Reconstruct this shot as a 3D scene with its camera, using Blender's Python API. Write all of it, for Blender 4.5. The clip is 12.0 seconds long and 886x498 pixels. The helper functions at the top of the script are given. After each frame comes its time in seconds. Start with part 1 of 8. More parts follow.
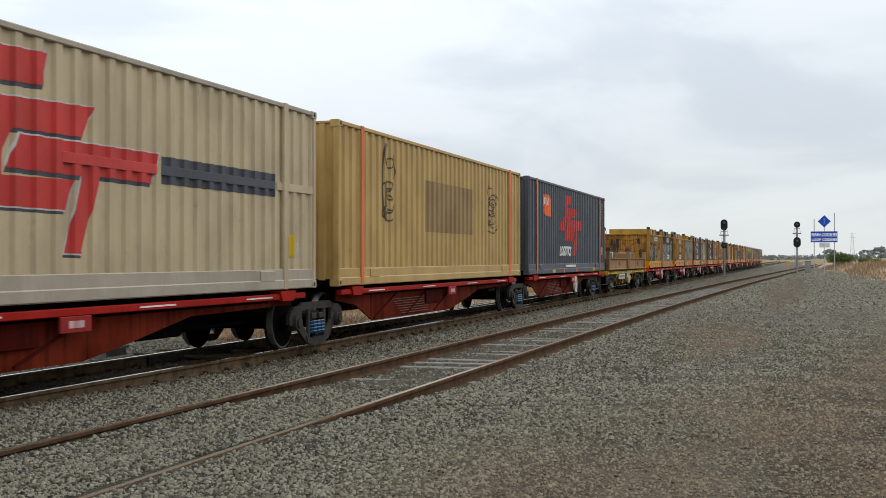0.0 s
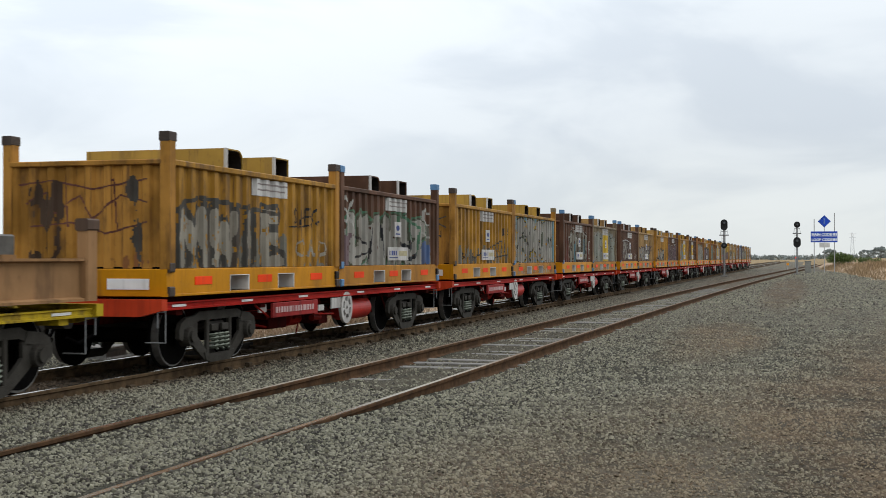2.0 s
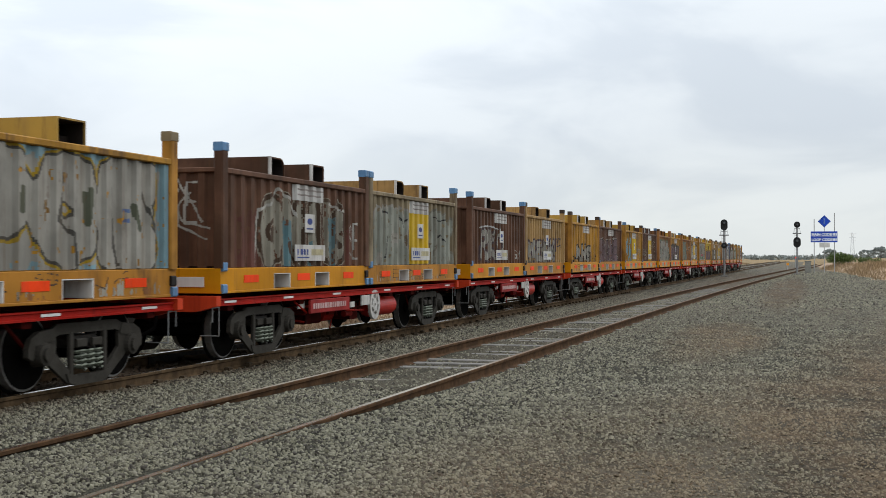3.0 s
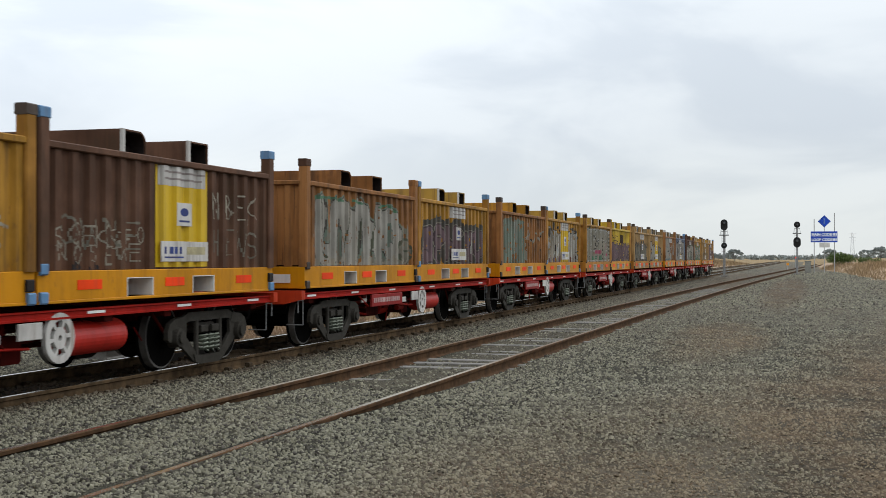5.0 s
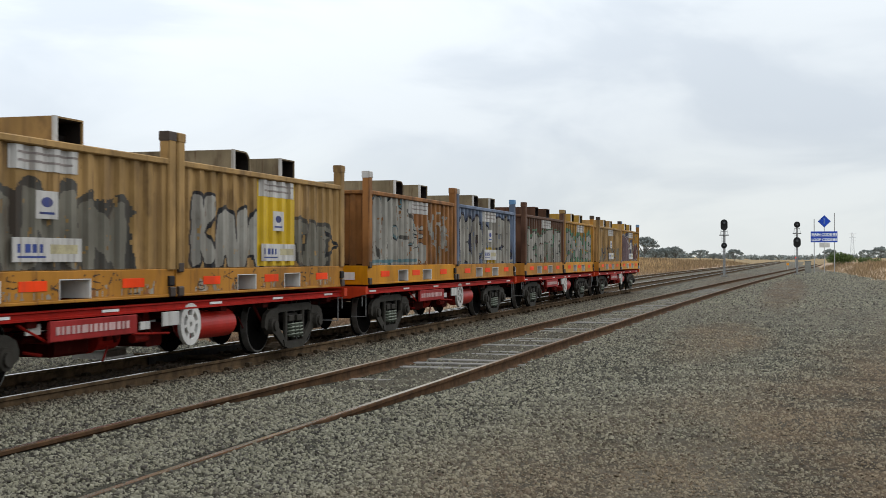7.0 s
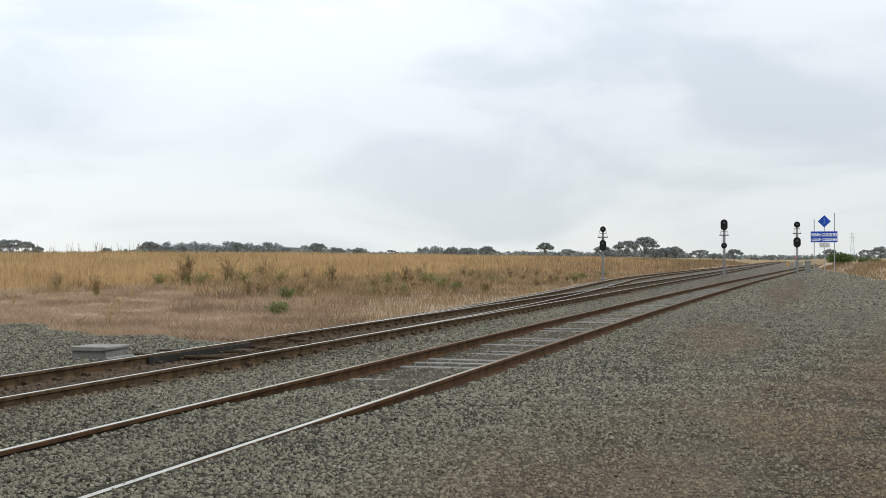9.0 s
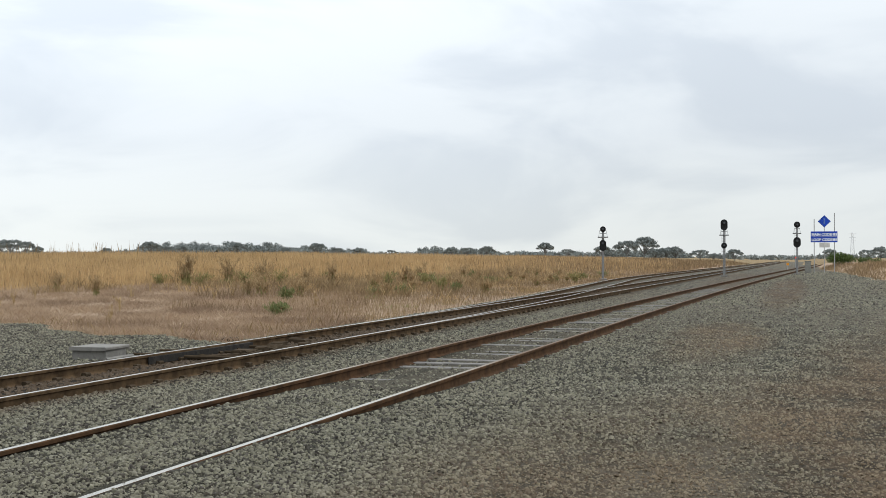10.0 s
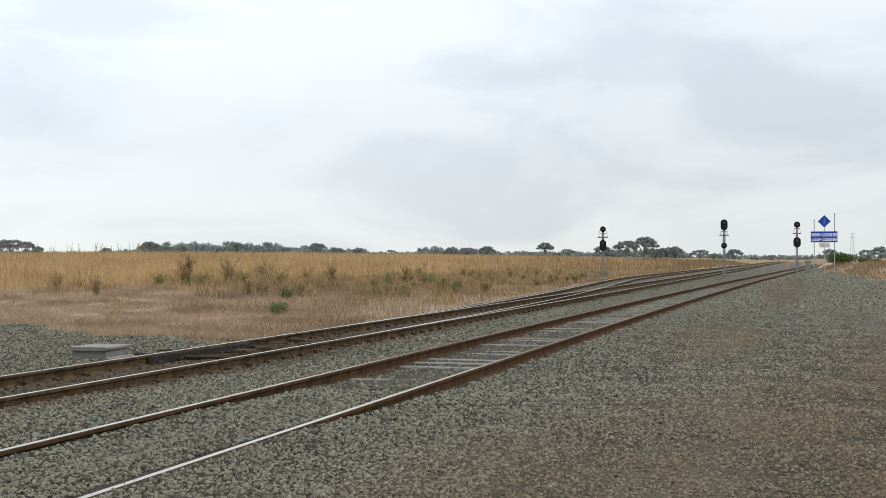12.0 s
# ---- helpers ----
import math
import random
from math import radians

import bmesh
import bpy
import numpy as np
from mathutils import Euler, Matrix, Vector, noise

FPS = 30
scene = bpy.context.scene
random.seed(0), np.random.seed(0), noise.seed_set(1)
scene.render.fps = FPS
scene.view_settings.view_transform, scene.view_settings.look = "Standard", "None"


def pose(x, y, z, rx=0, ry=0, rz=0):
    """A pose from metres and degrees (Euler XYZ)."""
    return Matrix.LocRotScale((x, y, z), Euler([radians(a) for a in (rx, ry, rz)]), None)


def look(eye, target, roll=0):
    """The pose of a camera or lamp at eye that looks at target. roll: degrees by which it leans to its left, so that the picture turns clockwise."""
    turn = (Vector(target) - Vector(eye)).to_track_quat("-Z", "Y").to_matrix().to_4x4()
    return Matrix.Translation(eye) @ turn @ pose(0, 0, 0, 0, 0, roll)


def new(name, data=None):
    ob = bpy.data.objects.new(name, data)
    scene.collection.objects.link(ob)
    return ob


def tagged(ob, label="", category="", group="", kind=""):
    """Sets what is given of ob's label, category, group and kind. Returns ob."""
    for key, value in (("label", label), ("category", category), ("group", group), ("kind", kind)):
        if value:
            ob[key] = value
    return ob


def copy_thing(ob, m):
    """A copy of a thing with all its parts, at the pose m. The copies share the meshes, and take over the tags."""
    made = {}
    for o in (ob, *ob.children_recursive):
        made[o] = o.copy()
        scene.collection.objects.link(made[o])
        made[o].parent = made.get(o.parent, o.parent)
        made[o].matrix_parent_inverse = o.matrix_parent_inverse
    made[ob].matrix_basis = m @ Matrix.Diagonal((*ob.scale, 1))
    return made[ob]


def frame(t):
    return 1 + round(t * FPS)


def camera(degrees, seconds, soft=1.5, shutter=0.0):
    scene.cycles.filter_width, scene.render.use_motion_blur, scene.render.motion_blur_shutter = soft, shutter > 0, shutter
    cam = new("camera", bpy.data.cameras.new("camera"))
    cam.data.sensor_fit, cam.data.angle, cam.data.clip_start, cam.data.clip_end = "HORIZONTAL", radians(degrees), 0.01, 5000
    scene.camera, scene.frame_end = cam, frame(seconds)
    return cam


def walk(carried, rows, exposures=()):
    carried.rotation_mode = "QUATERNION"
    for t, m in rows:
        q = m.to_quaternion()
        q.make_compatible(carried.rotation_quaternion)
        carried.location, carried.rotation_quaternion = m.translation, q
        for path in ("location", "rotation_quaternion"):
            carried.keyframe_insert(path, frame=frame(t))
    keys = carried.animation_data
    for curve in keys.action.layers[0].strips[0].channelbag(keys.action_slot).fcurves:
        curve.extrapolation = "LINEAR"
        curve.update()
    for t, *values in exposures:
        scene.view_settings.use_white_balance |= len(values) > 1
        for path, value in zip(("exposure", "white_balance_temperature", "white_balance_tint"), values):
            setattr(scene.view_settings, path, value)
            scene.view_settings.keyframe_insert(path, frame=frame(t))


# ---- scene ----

# ---- camera: a tripod beside the siding, 1.48 m over the rail tops; tracks run along +y ----
EYE_Z = 1.4815
TRACK_X = -8.978          # centre line of the main track
SPEED = 25.12             # m/s, towards -y
cam = camera(39.3, 12.0, soft=0.75, shutter=0.05)
walk(cam, [(0.0, pose(0, 0, EYE_Z, 90.43, 0, 16.312)), (12.0, pose(0, 0, EYE_Z, 90.43, 0, 16.312))],
     exposures=[(0.0, 0.0), (12.0, 0.0)])

# ---- overcast daylight: a sky that brightens towards the zenith, with soft cloud banks ----
def build_world():
    w = bpy.data.worlds.new("overcast_sky")
    scene.world = w
    w.use_nodes = True
    nt = w.node_tree
    nt.nodes.clear()
    N = nt.nodes.new
    L = nt.links.new
    out = N("ShaderNodeOutputWorld")
    sky = N("ShaderNodeTexSky")
    sky.sky_type = 'NISHITA'
    sky.sun_disc = False
    sky.sun_elevation = radians(48)
    sky.sun_rotation = radians(31)
    bg_sky = N("ShaderNodeBackground")
    bg_sky.inputs[1].default_value = 0.06
    L(sky.outputs[0], bg_sky.inputs[0])
    tc = N("ShaderNodeTexCoord")
    sep = N("ShaderNodeSeparateXYZ")
    L(tc.outputs["Generated"], sep.inputs[0])
    # overcast gradient: (1 + 2 sin e) / 3, level below the horizon
    up = N("ShaderNodeMath"); up.operation = 'MAXIMUM'; up.inputs[1].default_value = 0.0
    L(sep.outputs["Z"], up.inputs[0])
    grad = N("ShaderNodeMath"); grad.operation = 'MULTIPLY_ADD'
    grad.inputs[1].default_value = 1.15; grad.inputs[2].default_value = 0.73
    L(up.outputs[0], grad.inputs[0])
    # cloud banks, flattened towards the horizon
    mp = N("ShaderNodeMapping"); mp.inputs["Scale"].default_value = (2.4, 2.4, 7.0)
    mp.inputs["Location"].default_value = (3.1, 0.4, 1.3)
    L(tc.outputs["Generated"], mp.inputs["Vector"])
    n1 = N("ShaderNodeTexNoise"); n1.inputs["Scale"].default_value = 1.8
    n1.inputs["Detail"].default_value = 5.0; n1.inputs["Roughness"].default_value = 0.50
    n1.inputs["Distortion"].default_value = 0.5
    L(mp.outputs[0], n1.inputs["Vector"])
    ramp = N("ShaderNodeValToRGB")
    ramp.color_ramp.interpolation = 'EASE'
    e = ramp.color_ramp.elements
    e[0].position = 0.36; e[0].color = (0.81, 0.888, 0.975, 1)
    e[1].position = 0.60; e[1].color = (0.975, 1.045, 1.105, 1)
    L(n1.outputs["Fac"], ramp.inputs[0])
    # the thinner cloud towards the hidden sun
    dotp = N("ShaderNodeVectorMath"); dotp.operation = 'DOT_PRODUCT'
    dotp.inputs[1].default_value = Vector((-0.74, 0.52, 0.42)).normalized()
    L(tc.outputs["Generated"], dotp.inputs[0])
    glow = N("ShaderNodeMapRange")
    glow.inputs["From Min"].default_value = 0.62; glow.inputs["From Max"].default_value = 1.0
    glow.inputs["To Min"].default_value = 0.98; glow.inputs["To Max"].default_value = 1.20
    L(dotp.outputs["Value"], glow.inputs["Value"])
    m1 = N("ShaderNodeMath"); m1.operation = 'MULTIPLY'
    L(grad.outputs[0], m1.inputs[0]); L(glow.outputs[0], m1.inputs[1])
    # creamier light low over the horizon
    low = N("ShaderNodeMapRange")
    low.inputs["From Min"].default_value = 0.0; low.inputs["From Max"].default_value = 0.10
    L(sep.outputs["Z"], low.inputs["Value"])
    warm = N("ShaderNodeMix"); warm.data_type = 'RGBA'; warm.blend_type = 'MIX'
    warm.inputs[6].default_value = (1.18, 1.155, 1.08, 1); warm.inputs[7].default_value = (1, 1, 1, 1)
    L(low.outputs[0], warm.inputs[0])
    tint = N("ShaderNodeMix"); tint.data_type = 'RGBA'; tint.blend_type = 'MULTIPLY'; tint.inputs[0].default_value = 1.0
    L(ramp.outputs[0], tint.inputs[6]); L(warm.outputs[2], tint.inputs[7])
    bg = N("ShaderNodeBackground")
    L(tint.outputs[2], bg.inputs[0]); L(m1.outputs[0], bg.inputs[1])
    mix = N("ShaderNodeMixShader"); mix.inputs[0].default_value = 0.94
    L(bg_sky.outputs[0], mix.inputs[1]); L(bg.outputs[0], mix.inputs[2])
    L(mix.outputs[0], out.inputs[0])

build_world()
sun_data = bpy.data.lights.new("sun", 'SUN')
sun_data.energy = 0.9
sun_data.angle = radians(35)
sun_data.color = (1.0, 0.99, 0.97)
sun = new("sun", sun_data)
sun.matrix_world = look((38, 62, 66), (0, 5, 0))

# ---- materials ----
def nodes(name):
    m = bpy.data.materials.new(name)
    m.use_nodes = True
    nt = m.node_tree
    return m, nt, nt.nodes["Principled BSDF"], nt.nodes.new, nt.links.new


def mixcol(nt, fac, a, b, mode='MIX'):
    n = nt.nodes.new("ShaderNodeMix")
    n.data_type = 'RGBA'
    n.blend_type = mode
    for sock, v in ((n.inputs[0], fac), (n.inputs[6], a), (n.inputs[7], b)):
        if hasattr(v, "is_output"):
            nt.links.new(v, sock)
        elif isinstance(v, (int, float)):
            sock.default_value = v
        else:
            sock.default_value = (*v, 1)
    return n.outputs[2]


def noise_fac(nt, coord, scale, lo, hi, detail=4.0, stretch=(1, 1, 1), rough=0.55, distortion=0.0):
    mp = nt.nodes.new("ShaderNodeMapping")
    mp.inputs["Scale"].default_value = stretch
    nt.links.new(coord, mp.inputs["Vector"])
    n = nt.nodes.new("ShaderNodeTexNoise")
    n.inputs["Scale"].default_value = scale
    n.inputs["Detail"].default_value = detail
    n.inputs["Roughness"].default_value = rough
    n.inputs["Distortion"].default_value = distortion
    nt.links.new(mp.outputs[0], n.inputs["Vector"])
    r = nt.nodes.new("ShaderNodeMapRange")
    r.interpolation_type = 'SMOOTHSTEP'
    r.inputs["From Min"].default_value = lo
    r.inputs["From Max"].default_value = hi
    nt.links.new(n.outputs["Fac"], r.inputs["Value"])
    return r.outputs[0]


def spaced(nt):
    """Object coordinates, shifted by a random amount for each object."""
    tc = nt.nodes.new("ShaderNodeTexCoord")
    info = nt.nodes.new("ShaderNodeObjectInfo")
    mul = nt.nodes.new("ShaderNodeMath")
    mul.operation = 'MULTIPLY'
    mul.inputs[1].default_value = 37.0
    nt.links.new(info.outputs["Random"], mul.inputs[0])
    add = nt.nodes.new("ShaderNodeVectorMath")
    add.operation = 'ADD'
    nt.links.new(tc.outputs["Object"], add.inputs[0])
    nt.links.new(mul.outputs[0], add.inputs[1])
    return add.outputs[0]


def bump(nt, bsdf, height, strength, dist):
    b = nt.nodes.new("ShaderNodeBump")
    b.inputs["Strength"].default_value = strength
    b.inputs["Distance"].default_value = dist
    nt.links.new(height, b.inputs["Height"])
    nt.links.new(b.outputs[0], bsdf.inputs["Normal"])


def paint(name, col, rough=0.55, dirt=(0.10, 0.075, 0.055), dirt_amount=0.35, rust=0.15, fade=0.12, grime=0.0, gloss=0.25):
    """Weathered vehicle paint: faded blotches, rain streaks of grime and rust spots."""
    m, nt, b, N, L = nodes(name)
    co = spaced(nt)
    lighter = tuple(min(1.0, c * (1 + fade) + 0.02 * fade) for c in col)
    darker = tuple(c * (1 - fade) for c in col)
    base = mixcol(nt, noise_fac(nt, co, 1.1, 0.35, 0.65), darker, lighter)
    streak = noise_fac(nt, co, 2.0, 0.48, 0.78, 5, (3.2, 3.2, 0.22), 0.6)
    mul = nt.nodes.new("ShaderNodeMath"); mul.operation = 'MULTIPLY'; mul.inputs[1].default_value = dirt_amount
    L(streak, mul.inputs[0])
    base = mixcol(nt, mul.outputs[0], base, dirt)
    thin = noise_fac(nt, co, 4.0, 0.50, 0.74, 4, (3.4, 3.4, 0.16), 0.6)
    mul3 = nt.nodes.new("ShaderNodeMath"); mul3.operation = 'MULTIPLY'; mul3.inputs[1].default_value = dirt_amount * 0.45
    L(thin, mul3.inputs[0])
    base = mixcol(nt, mul3.outputs[0], base, tuple(0.5 * c for c in dirt))
    speck = noise_fac(nt, co, 9.0, 0.62, 0.72, 6, (1, 1, 0.6), 0.65)
    mul2 = nt.nodes.new("ShaderNodeMath"); mul2.operation = 'MULTIPLY'; mul2.inputs[1].default_value = rust
    L(speck, mul2.inputs[0])
    base = mixcol(nt, mul2.outputs[0], base, (0.11, 0.05, 0.025))
    if grime:
        # rust runs and scorched-looking stains on hard-worn steel
        stain = noise_fac(nt, co, 1.3, 0.50, 0.68, 6, (1.6, 1.6, 0.55), 0.65)
        g = nt.nodes.new("ShaderNodeMath"); g.operation = 'MULTIPLY'; g.inputs[1].default_value = grime
        L(stain, g.inputs[0])
        base = mixcol(nt, g.outputs[0], base, (0.060, 0.034, 0.020))
        run = noise_fac(nt, co, 5.0, 0.60, 0.70, 4, (3.0, 3.0, 0.14), 0.6)
        g2 = nt.nodes.new("ShaderNodeMath"); g2.operation = 'MULTIPLY'; g2.inputs[1].default_value = grime
        L(run, g2.inputs[0])
        base = mixcol(nt, g2.outputs[0], base, (0.085, 0.040, 0.020))
    L(base, b.inputs["Base Color"])
    b.inputs["Roughness"].default_value = rough
    b.inputs["Specular IOR Level"].default_value = gloss
    bump(nt, b, noise_fac(nt, co, 14.0, 0.2, 0.8), 0.12, 0.01)
    return m


def metal(name, col, rough=0.5, metallic=0.0, vary=0.3, scale=6.0, other=None, gloss=0.3):
    m, nt, b, N, L = nodes(name)
    co = spaced(nt)
    o = other or tuple(c * (1 - vary) for c in col)
    base = mixcol(nt, noise_fac(nt, co, scale, 0.35, 0.65, 5), col, o)
    base = mixcol(nt, noise_fac(nt, co, scale * 6, 0.5, 0.75, 3), base, tuple(c * 0.7 for c in col))
    L(base, b.inputs["Base Color"])
    b.inputs["Roughness"].default_value = rough
    b.inputs["Metallic"].default_value = metallic
    b.inputs["Specular IOR Level"].default_value = gloss
    bump(nt, b, noise_fac(nt, co, scale * 5, 0.2, 0.8), 0.2, 0.01)
    return m


def earth_amount(nt, sep):
    """How much brown earth is trodden into the stones: a broad path past the tripod, along the siding."""
    d = nt.nodes.new("ShaderNodeMath"); d.operation = 'MULTIPLY_ADD'
    d.inputs[1].default_value = -0.20; d.inputs[2].default_value = 2.6
    nt.links.new(sep.outputs["Y"], d.inputs[0])
    s = nt.nodes.new("ShaderNodeMath"); s.operation = 'ADD'
    nt.links.new(sep.outputs["X"], s.inputs[0])
    nt.links.new(d.outputs[0], s.inputs[1])
    r = nt.nodes.new("ShaderNodeMapRange"); r.interpolation_type = 'SMOOTHSTEP'
    r.inputs["From Min"].default_value = -3.0; r.inputs["From Max"].default_value = 0.0
    nt.links.new(s.outputs[0], r.inputs["Value"])
    # a bare trodden spot beside the siding
    comb = nt.nodes.new("ShaderNodeVectorMath"); comb.operation = 'MULTIPLY_ADD'
    comb.inputs[1].default_value = (0.70, 0.12, 0.0); comb.inputs[2].default_value = (1.2, -3.2, 0.0)
    nt.links.new(sep.inputs[0].links[0].from_socket, comb.inputs[0])
    length = nt.nodes.new("ShaderNodeVectorMath"); length.operation = 'LENGTH'
    nt.links.new(comb.outputs[0], length.inputs[0])
    spot = nt.nodes.new("ShaderNodeMapRange"); spot.interpolation_type = 'SMOOTHSTEP'
    spot.inputs["From Min"].default_value = 1.0; spot.inputs["From Max"].default_value = 0.3
    nt.links.new(length.outputs["Value"], spot.inputs["Value"])
    # a long bare strip beside the siding further on
    comb2 = nt.nodes.new("ShaderNodeVectorMath"); comb2.operation = 'MULTIPLY_ADD'
    comb2.inputs[1].default_value = (0.75, 0.024, 0.0); comb2.inputs[2].default_value = (0.75, -1.75, 0.0)
    nt.links.new(sep.inputs[0].links[0].from_socket, comb2.inputs[0])
    length2 = nt.nodes.new("ShaderNodeVectorMath"); length2.operation = 'LENGTH'
    nt.links.new(comb2.outputs[0], length2.inputs[0])
    strip = nt.nodes.new("ShaderNodeMapRange"); strip.interpolation_type = 'SMOOTHSTEP'
    strip.inputs["From Min"].default_value = 1.0; strip.inputs["From Max"].default_value = 0.4
    nt.links.new(length2.outputs["Value"], strip.inputs["Value"])
    bare = nt.nodes.new("ShaderNodeMath"); bare.operation = 'MAXIMUM'
    nt.links.new(spot.outputs[0], bare.inputs[0])
    nt.links.new(strip.outputs[0], bare.inputs[1])
    top = nt.nodes.new("ShaderNodeMath"); top.operation = 'MAXIMUM'
    nt.links.new(r.outputs[0], top.inputs[0])
    nt.links.new(bare.outputs[0], top.inputs[1])
    return top.outputs[0]


def stone_material(name, cols, rough=0.9, scale=30.0):
    """Loose stone: one of several greys for each piece, with a fine grain."""
    m, nt, b, N, L = nodes(name)
    geo = N("ShaderNodeNewGeometry")
    ramp = N("ShaderNodeValToRGB")
    ramp.color_ramp.interpolation = 'LINEAR'
    e = ramp.color_ramp.elements
    e[0].color = (*cols[0], 1)
    e[1].color = (*cols[-1], 1)
    for i, c in enumerate(cols[1:-1]):
        k = e.new((i + 1) / (len(cols) - 1))
        k.color = (*c, 1)
    L(geo.outputs["Random Per Island"], ramp.inputs[0])
    tc = N("ShaderNodeTexCoord")
    base = mixcol(nt, noise_fac(nt, tc.outputs["Object"], scale, 0.3, 0.7), ramp.outputs[0], (0.12, 0.11, 0.10))
    base = mixcol(nt, 0.5, ramp.outputs[0], base)
    warm = noise_fac(nt, tc.outputs["Object"], 0.55, 0.18, 0.66, 7, (1, 0.5, 1), 0.68)
    sx = N("ShaderNodeSeparateXYZ")
    L(tc.outputs["Object"], sx.inputs[0])
    off = N("ShaderNodeMapRange")
    L(earth_amount(nt, sx), off.inputs["Value"])
    off.inputs["To Min"].default_value = 0.10; off.inputs["To Max"].default_value = 0.72
    mul = N("ShaderNodeMath"); mul.operation = 'MULTIPLY'
    L(warm, mul.inputs[0]); L(off.outputs[0], mul.inputs[1])
    base = mixcol(nt, mul.outputs[0], base, (0.190, 0.129, 0.076), 'MIX')
    # rust dust thrown beside the main line's rails
    dist = N("ShaderNodeMath"); dist.operation = 'ADD'; dist.inputs[1].default_value = -TRACK_X
    L(sx.outputs["X"], dist.inputs[0])
    ab = N("ShaderNodeMath"); ab.operation = 'ABSOLUTE'
    L(dist.outputs[0], ab.inputs[0])
    dust = N("ShaderNodeMapRange"); dust.interpolation_type = 'SMOOTHSTEP'
    dust.inputs["From Min"].default_value = 1.55; dust.inputs["From Max"].default_value = 0.85
    dust.inputs["To Min"].default_value = 0.0; dust.inputs["To Max"].default_value = 0.65
    L(ab.outputs[0], dust.inputs["Value"])
    base = mixcol(nt, dust.outputs[0], base, (0.090, 0.060, 0.036))
    L(base, b.inputs["Base Color"])
    b.inputs["Roughness"].default_value = rough
    b.inputs["Specular IOR Level"].default_value = 0.2
    return m


def gravel_material():
    """Crushed basalt over earth: olive-grey stones, warm earth in patches, black of oil and painted train shade between
    the main line's rails.
    """
    m, nt, b, N, L = nodes("gravel")
    tc = N("ShaderNodeTexCoord")
    co = tc.outputs["Object"]
    vor = N("ShaderNodeTexVoronoi")
    vor.inputs["Scale"].default_value = 42.0
    L(co, vor.inputs["Vector"])
    # near-black cells put the shade of gaps between stones into the colour
    ramp = N("ShaderNodeValToRGB")
    e = ramp.color_ramp.elements
    e[0].color = (0.005, 0.005, 0.004, 1)
    e[1].color = (0.075, 0.071, 0.050, 1)
    sepc = N("ShaderNodeSeparateColor")
    L(vor.outputs["Color"], sepc.inputs[0])
    L(sepc.outputs[0], ramp.inputs[0])
    earth = mixcol(nt, noise_fac(nt, co, 5.0, 0.3, 0.7, 6), (0.165, 0.112, 0.068), (0.060, 0.043, 0.029))
    patch = noise_fac(nt, co, 0.55, 0.18, 0.62, 7, (1, 0.5, 1), 0.68)
    sx = N("ShaderNodeSeparateXYZ")
    L(co, sx.inputs[0])
    # fine light grit along the far road
    grit = N("ShaderNodeMapRange"); grit.interpolation_type = 'SMOOTHSTEP'
    grit.inputs["From Min"].default_value = 15.0; grit.inputs["From Max"].default_value = 42.0
    L(sx.outputs["Y"], grit.inputs["Value"])
    fine = mixcol(nt, noise_fac(nt, co, 6.0, 0.40, 0.60, 6, (1, 0.07, 1), 0.75), (0.185, 0.168, 0.126), (0.050, 0.046, 0.036))
    fine = mixcol(nt, noise_fac(nt, co, 0.25, 0.42, 0.62, 5, (1, 0.12, 1), 0.6), fine, (0.120, 0.095, 0.068))
    stones = mixcol(nt, grit.outputs[0], ramp.outputs[0], fine)
    # more earth away from the rails
    off = N("ShaderNodeMapRange")
    L(earth_amount(nt, sx), off.inputs["Value"])
    off.inputs["To Min"].default_value = 0.05; off.inputs["To Max"].default_value = 0.80
    mul = N("ShaderNodeMath"); mul.operation = 'MULTIPLY'
    L(patch, mul.inputs[0]); L(off.outputs[0], mul.inputs[1])
    base = mixcol(nt, mul.outputs[0], stones, earth)
    base = mixcol(nt, noise_fac(nt, co, 1.6, 0.50, 0.80, 5), base, (0.060, 0.055, 0.042))
    # faint wheel tracks along the access road
    track = noise_fac(nt, co, 0.9, 0.46, 0.62, 4, (1.0, 0.035, 1))
    tmul = N("ShaderNodeMath"); tmul.operation = 'MULTIPLY'; tmul.inputs[1].default_value = 0.45
    L(track, tmul.inputs[0])
    base = mixcol(nt, tmul.outputs[0], base, (0.145, 0.122, 0.088))
    # oil and brake dust between the main rails, deepened for the train's shade
    dist = N("ShaderNodeMath"); dist.operation = 'ADD'; dist.inputs[1].default_value = -TRACK_X
    L(sx.outputs["X"], dist.inputs[0])
    ab = N("ShaderNodeMath"); ab.operation = 'ABSOLUTE'
    L(dist.outputs[0], ab.inputs[0])
    oil_and_shade = N("ShaderNodeMapRange"); oil_and_shade.interpolation_type = 'SMOOTHSTEP'
    oil_and_shade.inputs["From Min"].default_value = 1.35; oil_and_shade.inputs["From Max"].default_value = 0.6
    oil_and_shade.inputs["To Min"].default_value = 0.0; oil_and_shade.inputs["To Max"].default_value = 0.85
    L(ab.outputs[0], oil_and_shade.inputs["Value"])
    base = mixcol(nt, oil_and_shade.outputs[0], base, (0.017, 0.012, 0.007))
    L(base, b.inputs["Base Color"])
    b.inputs["Roughness"].default_value = 0.95
    b.inputs["Specular IOR Level"].default_value = 0.12
    bump(nt, b, vor.outputs["Distance"], 1.0, 0.04)
    return m


